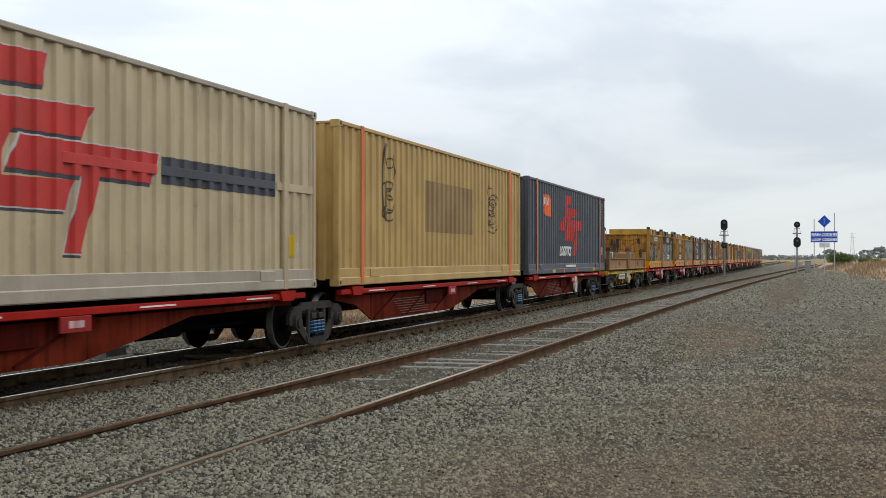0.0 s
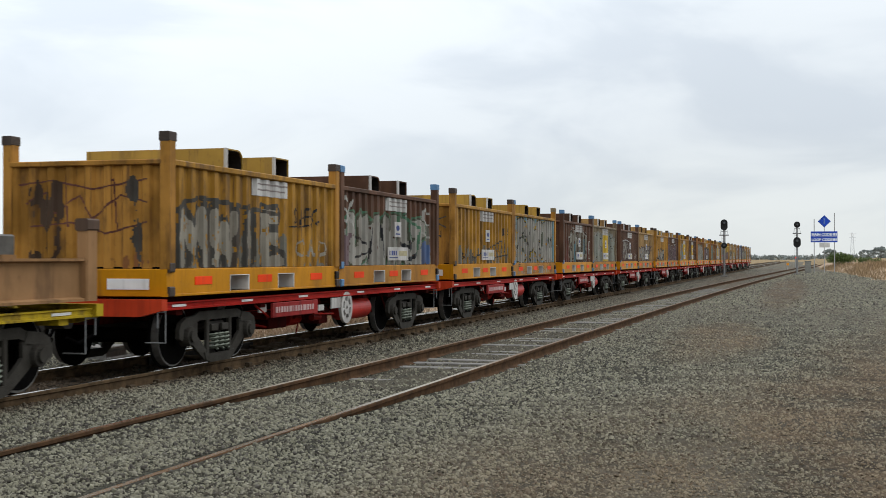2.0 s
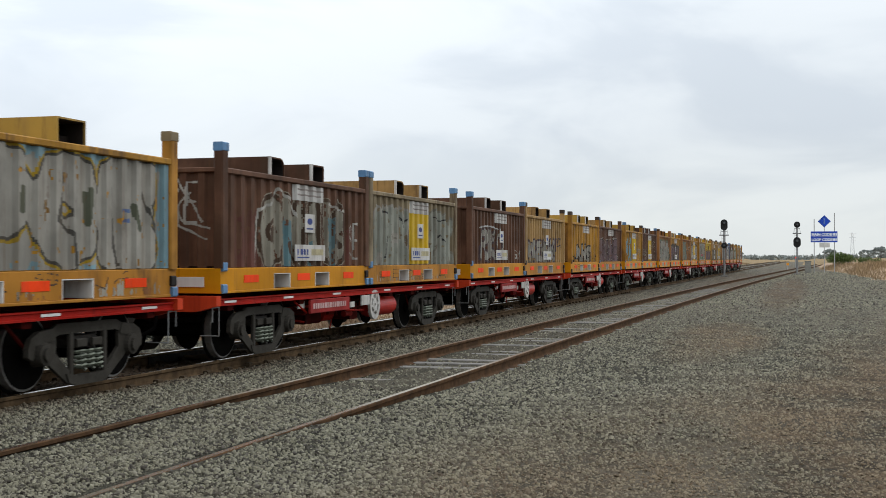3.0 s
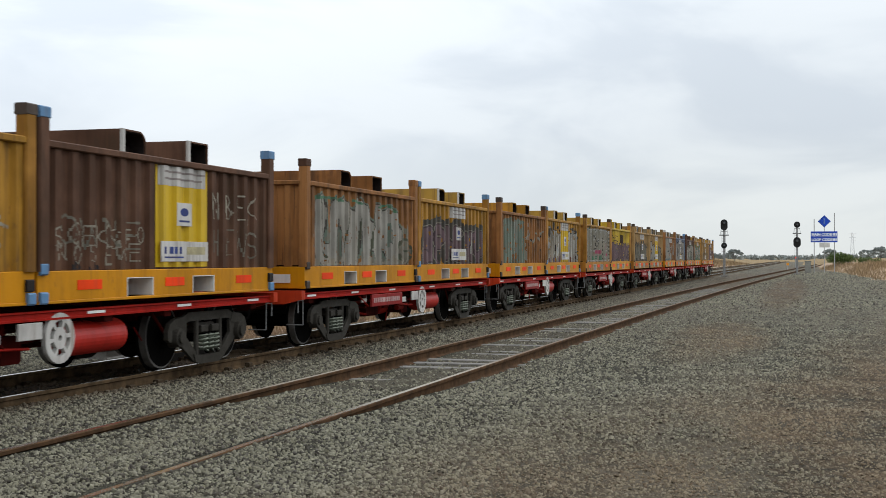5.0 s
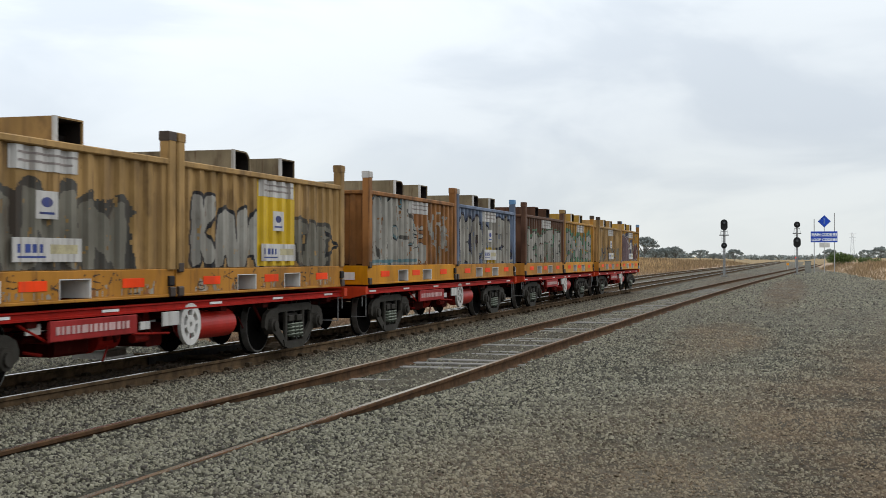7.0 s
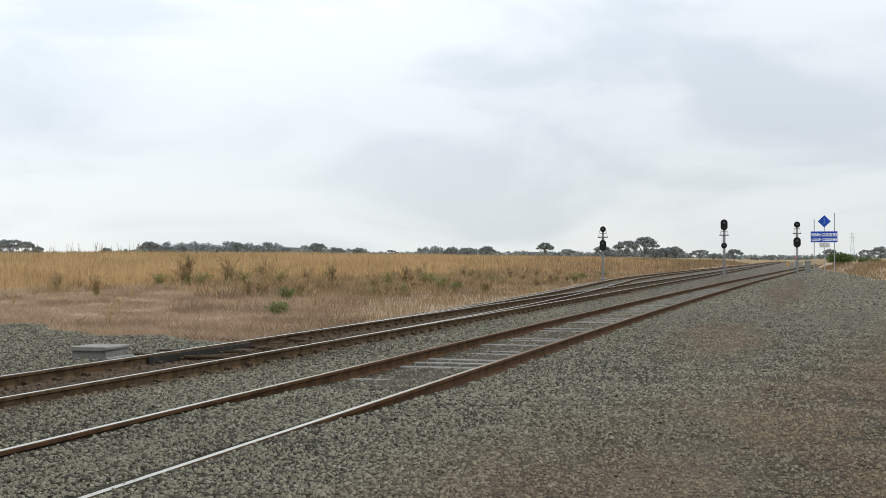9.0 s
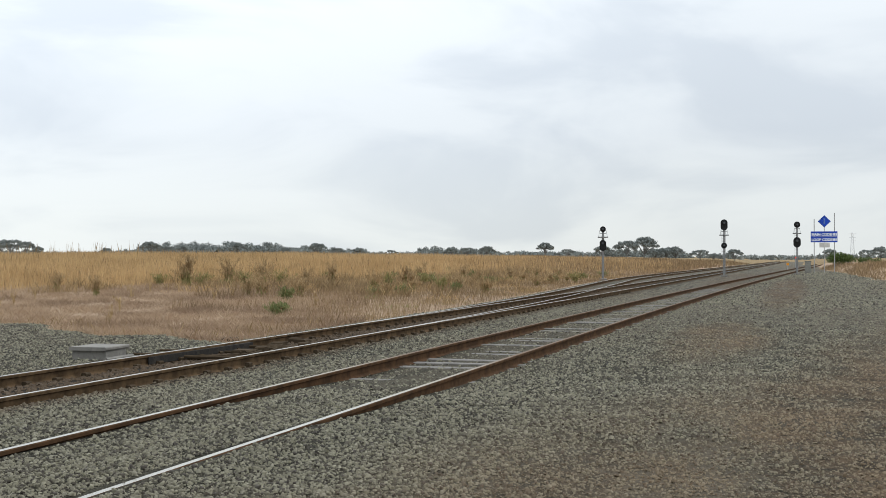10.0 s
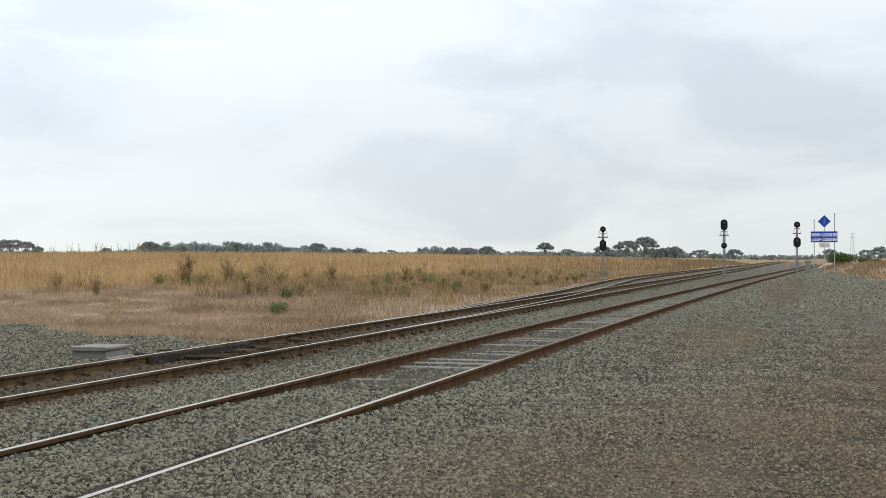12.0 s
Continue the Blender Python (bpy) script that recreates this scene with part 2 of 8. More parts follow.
def dry_ground_material():
    m, nt, b, N, L = nodes("dry_ground")
    tc = N("ShaderNodeTexCoord")
    co = tc.outputs["Object"]
    a = mixcol(nt, noise_fac(nt, co, 0.5, 0.35, 0.65, 6), (0.34, 0.245, 0.165), (0.42, 0.31, 0.215))
    a = mixcol(nt, noise_fac(nt, co, 7.0, 0.45, 0.7, 6, (1, 1, 1), 0.7), a, (0.24, 0.165, 0.105))
    L(a, b.inputs["Base Color"])
    b.inputs["Roughness"].default_value = 1.0
    b.inputs["Specular IOR Level"].default_value = 0.05
    bump(nt, b, noise_fac(nt, co, 9.0, 0.2, 0.8, 8), 0.8, 0.08)
    return m


def field_material():
    m, nt, b, N, L = nodes("golden_field")
    tc = N("ShaderNodeTexCoord")
    co = tc.outputs["Object"]
    a = mixcol(nt, noise_fac(nt, co, 0.06, 0.35, 0.65, 6), (0.30, 0.215, 0.125), (0.235, 0.175, 0.10))
    a = mixcol(nt, noise_fac(nt, co, 1.4, 0.4, 0.7, 8, (1, 1, 1), 0.7), a, (0.34, 0.25, 0.14))
    L(a, b.inputs["Base Color"])
    b.inputs["Roughness"].default_value = 1.0
    b.inputs["Specular IOR Level"].default_value = 0.05
    bump(nt, b, noise_fac(nt, co, 3.0, 0.2, 0.8, 8), 1.0, 0.3)
    return m


def blade_material(name, cols, rough=0.9):
    m, nt, b, N, L = nodes(name)
    geo = N("ShaderNodeNewGeometry")
    ramp = N("ShaderNodeValToRGB")
    e = ramp.color_ramp.elements
    e[0].color = (*cols[0], 1)
    e[1].color = (*cols[-1], 1)
    for i, c in enumerate(cols[1:-1]):
        k = e.new((i + 1) / (len(cols) - 1))
        k.color = (*c, 1)
    L(geo.outputs["Random Per Island"], ramp.inputs[0])
    tc = N("ShaderNodeTexCoord")
    base = mixcol(nt, noise_fac(nt, tc.outputs["Object"], 0.22, 0.4, 0.65, 4), ramp.outputs[0],
                  tuple(c * 0.80 for c in cols[0]))
    L(base, b.inputs["Base Color"])
    b.inputs["Roughness"].default_value = rough
    b.inputs["Specular IOR Level"].default_value = 0.1
    return m


RAIL_HEAD = metal("rail_head", (0.58, 0.53, 0.47), 0.20, 0.95, 0.25, 3.0, (0.40, 0.33, 0.26))


def siding_head():
    """Polished steel on the used stretch of the siding, dulled by a film of rust further along."""
    m, nt, b, N, L = nodes("siding_head")
    tc = N("ShaderNodeTexCoord")
    sep = N("ShaderNodeSeparateXYZ")
    L(tc.outputs["Object"], sep.inputs[0])
    fade = N("ShaderNodeMapRange")
    fade.inputs["From Min"].default_value, fade.inputs["From Max"].default_value = 11.0, 18.5
    L(sep.outputs["Y"], fade.inputs["Value"])
    L(mixcol(nt, fade.outputs[0], (0.45, 0.41, 0.335), (0.150, 0.098, 0.064)), b.inputs["Base Color"])
    rough = N("ShaderNodeMapRange")
    rough.inputs["To Min"].default_value, rough.inputs["To Max"].default_value = 0.22, 0.75
    L(fade.outputs[0], rough.inputs["Value"])
    L(rough.outputs[0], b.inputs["Roughness"])
    shine = N("ShaderNodeMapRange")
    shine.inputs["To Min"].default_value, shine.inputs["To Max"].default_value = 0.95, 0.1
    L(fade.outputs[0], shine.inputs["Value"])
    L(shine.outputs[0], b.inputs["Metallic"])
    b.inputs["Specular IOR Level"].default_value = 0.2
    return m


SIDING_HEAD = siding_head()
RAIL_RUST = metal("rail_rust", (0.118, 0.076, 0.042), 0.9, 0.0, 0.45, 5.0, (0.056, 0.037, 0.021), 0.04)
RAIL_DULL = metal("rail_dull", (0.098, 0.053, 0.027), 0.9, 0.0, 0.35, 5.0, (0.054, 0.032, 0.018), 0.05)
SLEEPER = metal("sleeper_timber", (0.20, 0.185, 0.165), 0.95, 0.0, 0.35, 4.0)
SLEEPER_DARK = metal("sleeper_dark", (0.085, 0.063, 0.045), 0.95, 0.0, 0.4, 4.0, gloss=0.05)
CLIP = metal("clip_iron", (0.075, 0.054, 0.034), 0.9, gloss=0.05)
GRAVEL = gravel_material()
# the two darkest greys imitate shaded gaps among the stones
STONE = stone_material("ballast_stone", [(0.004, 0.004, 0.003), (0.035, 0.034, 0.025), (0.140, 0.133, 0.090), (0.176, 0.167, 0.114), (0.203, 0.192, 0.132), (0.229, 0.217, 0.152), (0.262, 0.249, 0.180)])
# oil-stained, and darkened further in place of shade under the train
OILY_SHADED_STONE = stone_material("oily_shaded_stone", [(0.004, 0.003, 0.002), (0.020, 0.014, 0.008), (0.040, 0.028, 0.015), (0.080, 0.058, 0.034)])
DRY = dry_ground_material()
FIELD = field_material()
STEEL_DARK = metal("dark_cast_steel", (0.029, 0.027, 0.025), 0.8, 0.0, 0.4, 5.0, (0.050, 0.043, 0.036), 0.06)
# undergear and wheels near black: the shade under the train is in the colour
BLACK = metal("under_shade_black", (0.0035, 0.003, 0.003), 0.95, gloss=0.02)
WHEEL = metal("shaded_wheel_steel", (0.005, 0.0045, 0.004), 0.9, 0.0, gloss=0.03)
TREAD = metal("wheel_tread", (0.20, 0.19, 0.175), 0.4, 0.5)
SPRING_GREEN = metal("spring_pale", (0.17, 0.185, 0.14), 0.7)
SPRING_BLUE = metal("spring_blue", (0.05, 0.13, 0.24), 0.6)
GALV = metal("galvanised", (0.42, 0.42, 0.41), 0.5, 0.3, 0.2)
CABINET = metal("cabinet_beige", (0.27, 0.26, 0.225), 0.7, 0.0, 0.2)
MAST = metal("weathered_mast", (0.24, 0.24, 0.235), 0.6, 0.2, 0.2)
CONCRETE = metal("concrete", (0.23, 0.215, 0.19), 0.9, 0.0, 0.25, 3.0)
FRAME_STEEL = metal("dusty_cast_steel", (0.043, 0.038, 0.031), 0.75, 0.0, 0.4, 5.0, (0.030, 0.026, 0.020), 0.12)
TANK_RED = paint("tank_red", (0.40, 0.014, 0.007), 0.45, (0.10, 0.01, 0.006), 0.3, 0.3, gloss=0.3)
WHITE = paint("white_paint", (0.68, 0.67, 0.64), 0.6, dirt_amount=0.3)
ORANGE = paint("orange_reflector", (0.80, 0.052, 0.004), 0.5, dirt_amount=0.25, gloss=0.08)
BLUE_SIGN = paint("blue_sign", (0.010, 0.060, 0.44), 0.4, dirt_amount=0.05, rust=0.0)
SIGN_PALE = paint("sign_pale_blue", (0.12, 0.22, 0.55), 0.5, dirt_amount=0.1, rust=0.0)
SIGN_WHITE = paint("sign_white", (0.80, 0.82, 0.84), 0.5, dirt_amount=0.05, rust=0.0)
LENS = metal("unlit_lens", (0.075, 0.078, 0.082), 0.3)
SIGNAL_BLACK = metal("signal_black", (0.012, 0.012, 0.012), 0.6)
WAGON_RED = paint("wagon_red", (0.30, 0.011, 0.006), 0.55, (0.03, 0.005, 0.004), 0.4, 0.3, gloss=0.05)
PLATE_RED = paint("plate_red", (0.27, 0.024, 0.022), 0.55, (0.05, 0.012, 0.010), 0.5, 0.3, gloss=0.06)
# the wagon red with the shade beneath the frame put into its colour
RED_SHADED = paint("red_shaded", (0.050, 0.004, 0.0025), 0.7, (0.006, 0.002, 0.0015), 0.9, 0.3, gloss=0.02)
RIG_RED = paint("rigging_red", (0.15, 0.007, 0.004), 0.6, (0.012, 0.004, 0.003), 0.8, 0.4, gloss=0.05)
HEADSTOCK = paint("headstock_red", (0.46, 0.042, 0.012), 0.55, (0.06, 0.015, 0.01), 0.5, 0.3, gloss=0.08)
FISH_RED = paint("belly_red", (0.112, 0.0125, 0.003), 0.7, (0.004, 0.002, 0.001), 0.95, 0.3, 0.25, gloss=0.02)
RIB_GREY = paint("rib_grey", (0.15, 0.085, 0.07), 0.7, (0.05, 0.02, 0.015), 0.6, 0.3, gloss=0.05)
FADED_MARK = paint("faded_mark", (0.46, 0.30, 0.28), 0.6, (0.20, 0.05, 0.05), 0.7, 0.4)
WAGON_YELLOW = paint("wagon_yellow", (0.44, 0.30, 0.012), 0.55, (0.05, 0.035, 0.015), 0.45, 0.6, grime=0.9, gloss=0.1)
FRAME_YELLOW = paint("frame_yellow", (0.50, 0.205, 0.003), 0.5, (0.18, 0.07, 0.015), 0.2, 0.4, grime=0.30, gloss=0.10)
FRAME_TAN = paint("frame_tan", (0.385, 0.165, 0.022), 0.6, (0.14, 0.07, 0.03), 0.25, 0.5, grime=0.5, gloss=0.10)
CREAM = paint("cream_paint", (0.425, 0.330, 0.198), 0.5, (0.27, 0.175, 0.085), 0.18, 0.2, 0.08, 0.12)
CREAM_RAIL = paint("cream_rail", (0.325, 0.272, 0.205), 0.5, (0.27, 0.20, 0.13), 0.15, 0.2, 0.10, 0.15)
SAND = paint("sand_yellow_paint", (0.42, 0.268, 0.088), 0.5, (0.24, 0.14, 0.05), 0.18, 0.25, 0.08, 0.12)
SAND_DULL = paint("sand_dull", (0.262, 0.168, 0.066), 0.6, (0.2, 0.14, 0.07), 0.3, 0.1)
SLATE = paint("slate_paint", (0.060, 0.066, 0.077), 0.5, (0.06, 0.055, 0.05), 0.15, 0.05, 0.1)
LOGO_RED = paint("emblem_red", (0.448, 0.028, 0.020), 0.5, dirt_amount=0.2, rust=0.05)
LOGO_ORANGE = paint("emblem_orange", (0.78, 0.13, 0.03), 0.5, dirt_amount=0.2, rust=0.05)
STRIPE = paint("faded_orange_stripe", (0.66, 0.115, 0.030), 0.55, (0.3, 0.12, 0.06), 0.3, 0.2)
PATCH_RED = paint("dull_red_patch", (0.17, 0.070, 0.040), 0.7, dirt_amount=0.2, rust=0.3, grime=0.4)
BIN_GREY = metal("worn_steel", (0.13, 0.12, 0.105), 0.6, 0.2, 0.4, 3.0, gloss=0.2)
LOGO_DARK = paint("emblem_dark", (0.045, 0.045, 0.055), 0.5, dirt_amount=0.2, rust=0.05)
OFFWHITE = paint("emblem_white", (0.66, 0.64, 0.60), 0.5, dirt_amount=0.3, rust=0.05)
INK = metal("dark_scrawl", (0.095, 0.066, 0.032), 0.6)
RACK = paint("rack_brown", (0.275, 0.148, 0.064), 0.65, (0.12, 0.06, 0.03), 0.15, 0.4, 0.14, 0.55, 0.1)
RACK_DARK = paint("rack_dark", (0.075, 0.042, 0.025), 0.7, (0.03, 0.02, 0.015), 0.6, 0.4)
OCHRE = paint("ochre_paint", (0.345, 0.168, 0.018), 0.55, (0.15, 0.08, 0.03), 0.85, 0.55, 0.24, 0.72, 0.12)
OCHRE_POST = paint("rusty_ochre_paint", (0.315, 0.148, 0.026), 0.6, (0.08, 0.04, 0.02), 0.4, 0.6, 0.3, 0.7, 0.08)
BROWN = paint("brown_paint", (0.098, 0.046, 0.026), 0.6, (0.035, 0.02, 0.014), 0.6, 0.5, 0.3, 0.72, 0.1)
ORANGE_BROWN = paint("orange_brown_paint", (0.235, 0.100, 0.030), 0.6, (0.10, 0.05, 0.025), 0.85, 0.5, 0.28, 0.75, 0.1)
TAN = paint("tan_paint", (0.315, 0.190, 0.070), 0.6, (0.16, 0.095, 0.05), 0.6, 0.5, 0.2, 0.6, 0.1)
GREYTAN = paint("grey_tan_paint", (0.205, 0.158, 0.095), 0.6, (0.13, 0.095, 0.06), 0.85, 0.5, 0.25, 0.72, 0.1)
YELLOW = paint("bright_yellow_paint", (0.46, 0.31, 0.025), 0.5, (0.22, 0.13, 0.04), 0.85, 0.5, 0.22, 0.62, 0.12)
LABEL_YELLOW = paint("label_yellow", (0.544, 0.344, 0.008), 0.5, dirt_amount=0.3, rust=0.1)
LID = paint("lid_yellow", (0.36, 0.215, 0.035), 0.55, (0.20, 0.12, 0.05), 0.6, 0.4, grime=0.45)
BLACK_CAP = paint("dark_cap", (0.045, 0.03, 0.022), 0.6, dirt_amount=0.5)
PLACARD = paint("placard_white", (0.50, 0.475, 0.44), 0.55, (0.20, 0.15, 0.11), 0.75, 0.35, grime=0.35)
GREYBLUE = paint("grey_blue_paint", (0.125, 0.155, 0.215), 0.6, (0.08, 0.07, 0.06), 0.5, 0.4, 0.25, 0.4, 0.1)
BLUE_CAP = paint("blue_cap", (0.10, 0.21, 0.36), 0.6, dirt_amount=0.5)
FADED_GOLD = metal("faded_gold_print", (0.44, 0.38, 0.22), 0.7)
PRINT = metal("faded_print", (0.29, 0.24, 0.22), 0.7)
RUST_DARK = metal("rusty_dark_steel", (0.045, 0.022, 0.012), 0.85, other=(0.09, 0.045, 0.02), gloss=0.05)
# near-black that colours in the shade inside openings
DARK_HOLE = metal("dark_inside", (0.014, 0.009, 0.007), 0.8)
SPRAY = {k: paint("spray_" + k, tuple(0.72 * v for v in c), 0.6, (0.13, 0.095, 0.06), 0.5, 0.45, 0.2, 0.38, 0.1) for k, c in dict(
    silver=(0.37, 0.345, 0.295), sky=(0.24, 0.38, 0.42), cream=(0.48, 0.40, 0.26), pale=(0.47, 0.45, 0.40), black=(0.03, 0.03, 0.032), mauve=(0.19, 0.125, 0.135), plum=(0.10, 0.07, 0.075),
    olive=(0.10, 0.105, 0.07), beige=(0.30, 0.275, 0.215), moss=(0.19, 0.235, 0.185), mint=(0.31, 0.315, 0.26), green=(0.10, 0.22, 0.13), blue=(0.11, 0.17, 0.33), pink=(0.50, 0.10, 0.17),
    white=(0.58, 0.57, 0.54), maroon=(0.20, 0.05, 0.04), orange=(0.30, 0.12, 0.04), cobalt=(0.05, 0.08, 0.28), ash=(0.225, 0.205, 0.160), smoke=(0.085, 0.078, 0.066), navy=(0.05, 0.06, 0.11), gold=(0.42, 0.27, 0.02), rose=(0.16, 0.06, 0.045),
    brown=(0.075, 0.045, 0.028), teal=(0.13, 0.23, 0.25), stone=(0.36, 0.32, 0.25)).items()}
COLOUR_WORDS = dict(sky="pale blue", pale="off-white", beige="beige", moss="moss green", ash="dull grey", smoke="dark grey", gold="yellow", rose="dull red", stone="warm grey", mint="grey-green")
for k in SPRAY:
    COLOUR_WORDS.setdefault(k, k)
GRASS_GOLD = blade_material("grass_gold", [(0.52, 0.345, 0.165), (0.57, 0.39, 0.195), (0.63, 0.45, 0.24)])
GRASS_PALE = blade_material("grass_pale", [(0.35, 0.245, 0.165), (0.42, 0.305, 0.205), (0.50, 0.375, 0.255)])
GRASS_BROWN = blade_material("grass_brown", [(0.23, 0.158, 0.090), (0.31, 0.215, 0.122), (0.41, 0.300, 0.175)])
WEED_BROWN = blade_material("weed_brown", [(0.27, 0.185, 0.095), (0.38, 0.268, 0.142), (0.49, 0.36, 0.20)])
WEED_GREEN = blade_material("weed_green", [(0.20, 0.19, 0.075), (0.27, 0.25, 0.10), (0.36, 0.31, 0.14)])
WEED_FRESH = blade_material("weed_fresh", [(0.13, 0.155, 0.060), (0.18, 0.20, 0.08), (0.24, 0.25, 0.11)])
# gum leaves paled and greyed: distance haze is put into the colour
LEAF = blade_material("hazed_gum_leaf", [(0.23, 0.25, 0.235), (0.255, 0.275, 0.26), (0.28, 0.30, 0.28)])
SHRUB_LEAF = blade_material("shrub_leaf", [(0.065, 0.10, 0.030), (0.11, 0.155, 0.05), (0.16, 0.20, 0.07)])
# bark and pylon steel lightened in the same way for haze
BARK = metal("bark", (0.22, 0.22, 0.21), 0.9)
HAZY_STEEL = metal("hazy_steel", (0.62, 0.64, 0.66), 0.8)

# ---- mesh helpers ----
class Shape:
    """Collects plain faces for one mesh."""
    def __init__(self):
        self.v, self.f, self.m = [], [], []

    def poly(self, pts, mat=0):
        k = len(self.v)
        self.v += [tuple(p) for p in pts]
        self.f.append(tuple(range(k, k + len(pts))))
        self.m.append(mat)

    def prism(self, sect, lo, hi, axis=1, mat=0):
        """A closed section of 2D points, drawn out along an axis from lo to hi."""
        def put(p, h):
            q = [p[0], p[1]]
            q.insert(axis, h)
            return tuple(q)
        n, k = len(sect), len(self.v)
        self.v += [put(p, lo) for p in sect] + [put(p, hi) for p in sect]
        area = sum(sect[i][0] * sect[(i + 1) % n][1] - sect[(i + 1) % n][0] * sect[i][1] for i in range(n))
        flip = (area > 0) == (axis == 1)
        for i in range(n):
            j = (i + 1) % n
            q = (k + i, k + j, k + n + j, k + n + i)
            self.f.append(q[::-1] if flip else q)
            self.m.append(mat)
        a, b = tuple(range(k, k + n)), tuple(range(k + n, k + 2 * n))
        self.f += [a, b[::-1]] if flip else [a[::-1], b]
        self.m += [mat, mat]
        return self

    def box(self, x0, x1, y0, y1, z0, z1, b=0.012, mat=0):
        """A box whose four longest edges are chamfered."""
        d = (x1 - x0, y1 - y0, z1 - z0)
        ax = max(range(3), key=lambda i: d[i])
        r = [(x0, x1), (y0, y1), (z0, z1)]
        lo, hi = r.pop(ax)
        (a0, a1), (c0, c1) = r
        b = min(b, (a1 - a0) * 0.3, (c1 - c0) * 0.3)
        s = [(a0 + b, c0), (a1 - b, c0), (a1, c0 + b), (a1, c1 - b), (a1 - b, c1), (a0 + b, c1), (a0, c1 - b), (a0, c0 + b)]
        return self.prism(s, lo, hi, ax, mat)

    def cyl(self, c, r, length, axis=0, n=20, mat=0, r2=None):
        """A cylinder or cone round an axis through c, centred on c."""
        k = len(self.v)
        r2 = r if r2 is None else r2
        for h, rr in ((-length / 2, r), (length / 2, r2)):
            for i in range(n):
                a = 2 * math.pi * i / n
                p = [math.cos(a) * rr, math.sin(a) * rr]
                p.insert(axis, h)
                self.v.append((c[0] + p[0], c[1] + p[1], c[2] + p[2]))
        for i in range(n):
            j = (i + 1) % n
            self.f.append((k + i, k + j, k + n + j, k + n + i))
            self.m.append(mat)
        self.f += [tuple(range(k + n - 1, k - 1, -1)), tuple(range(k + n, k + 2 * n))]
        self.m += [mat, mat]
        return self

    def rod(self, p, q, r, n=6, mat=0):
        p, q = Vector(p), Vector(q)
        w = (q - p).normalized()
        u = w.orthogonal().normalized()
        v = w.cross(u)
        k = len(self.v)
        for e in (p, q):
            for i in range(n):
                a = 2 * math.pi * i / n
                self.v.append(tuple(e + u * math.cos(a) * r + v * math.sin(a) * r))
        for i in range(n):
            j = (i + 1) % n
            self.f.append((k + i, k + j, k + n + j, k + n + i))
            self.m.append(mat)
        self.f += [tuple(range(k + n - 1, k - 1, -1)), tuple(range(k + n, k + 2 * n))]
        self.m += [mat, mat]
        return self

    def mesh(self, name, mats, smooth=False, weld=False):
        me = bpy.data.meshes.new(name)
        me.from_pydata(self.v, [], self.f)
        for m in mats if isinstance(mats, (list, tuple)) else [mats]:
            me.materials.append(m)
        me.polygons.foreach_set("material_index", self.m)
        if smooth:
            me.polygons.foreach_set("use_smooth", [True] * len(self.f))
        bm = bmesh.new()
        bm.from_mesh(me)
        if weld:
            bmesh.ops.remove_doubles(bm, verts=bm.verts, dist=0.0004)
        bmesh.ops.recalc_face_normals(bm, faces=bm.faces)
        bm.to_mesh(me)
        bm.free()
        return me


def part(name, shape, mats, parent=None, label="", smooth=False, weld=False):
    me = shape if isinstance(shape, bpy.types.Mesh) else shape.mesh(name, mats, smooth, weld)
    ob = new(name, me)
    ob.parent = parent
    return tagged(ob, label)


def bulk_mesh(name, verts, faces, mat):
    """A mesh from arrays: n x 3 points and m x k corner numbers."""
    me = bpy.data.meshes.new(name)
    n, k = faces.shape
    me.vertices.add(len(verts))
    me.vertices.foreach_set("co", np.ascontiguousarray(verts, dtype=np.float32).ravel())
    me.loops.add(n * k)
    me.loops.foreach_set("vertex_index", np.ascontiguousarray(faces, dtype=np.int32).ravel())
    me.polygons.add(n)
    me.polygons.foreach_set("loop_start", np.arange(0, n * k, k, dtype=np.int32))
    me.polygons.foreach_set("loop_total", np.full(n, k, dtype=np.int32))
    me.materials.append(mat)
    me.update(calc_edges=True)
    me.validate()
    return me


def smooth_step(x, a, b):
    t = np.clip((np.asarray(x, float) - a) / (b - a), 0, 1)
    return t * t * (3 - 2 * t)


# ---- lie of the land ----
LOOP_TOE, LOOP_GAP = 18.0, 4.2


def loop_offset(y):
    """How far the loop line has left the main line."""
    y = np.asarray(y, float)
    curve = 0.00085 * np.clip(y - LOOP_TOE, 0, 42) ** 2 + 0.0714 * np.clip(y - 60, 0, 26)
    return np.where(y < 86, curve, LOOP_GAP - (LOOP_GAP - 3.356) * np.exp(-(y - 86) * 0.0846))


SIDING_Y = [-400, 6, 25, 41, 60, 85, 110, 140, 165, 250, 420]
SIDING_X = [-5.15, -5.15, -5.09, -4.92, -4.55, -4.0, -3.2, -2.35, -1.6, 0.9, 6.0]


def siding_x(y):
    ys = np.asarray(y, float)
    return sum(np.interp(ys + d, SIDING_Y, SIDING_X) for d in (-9, -6, -3, 0, 3, 6, 9)) / 7


def gravel_edge(y):
    """West edge of the ballast."""
    y = np.asarray(y, float)
    return TRACK_X - 2.15 - loop_offset(y)


def west_of(x, y):
    """Metres into the grass beyond the ballast, which widens to the west in the foreground."""
    x, y = np.asarray(x, float), np.asarray(y, float)
    front = (y - 22.9 + (x + 12.1) * 0.63 - 0.5 * np.sin(x * 0.9) - 0.25 * np.sin(x * 2.3 + 1)) * 0.85
    return np.minimum(gravel_edge(y) - x, front)


def bank_edge(y):
    """East edge of the access road, which narrows in the distance."""
    return 6.2 - np.clip(0.034 * (np.asarray(y, float) - 95), 0, 3.7)


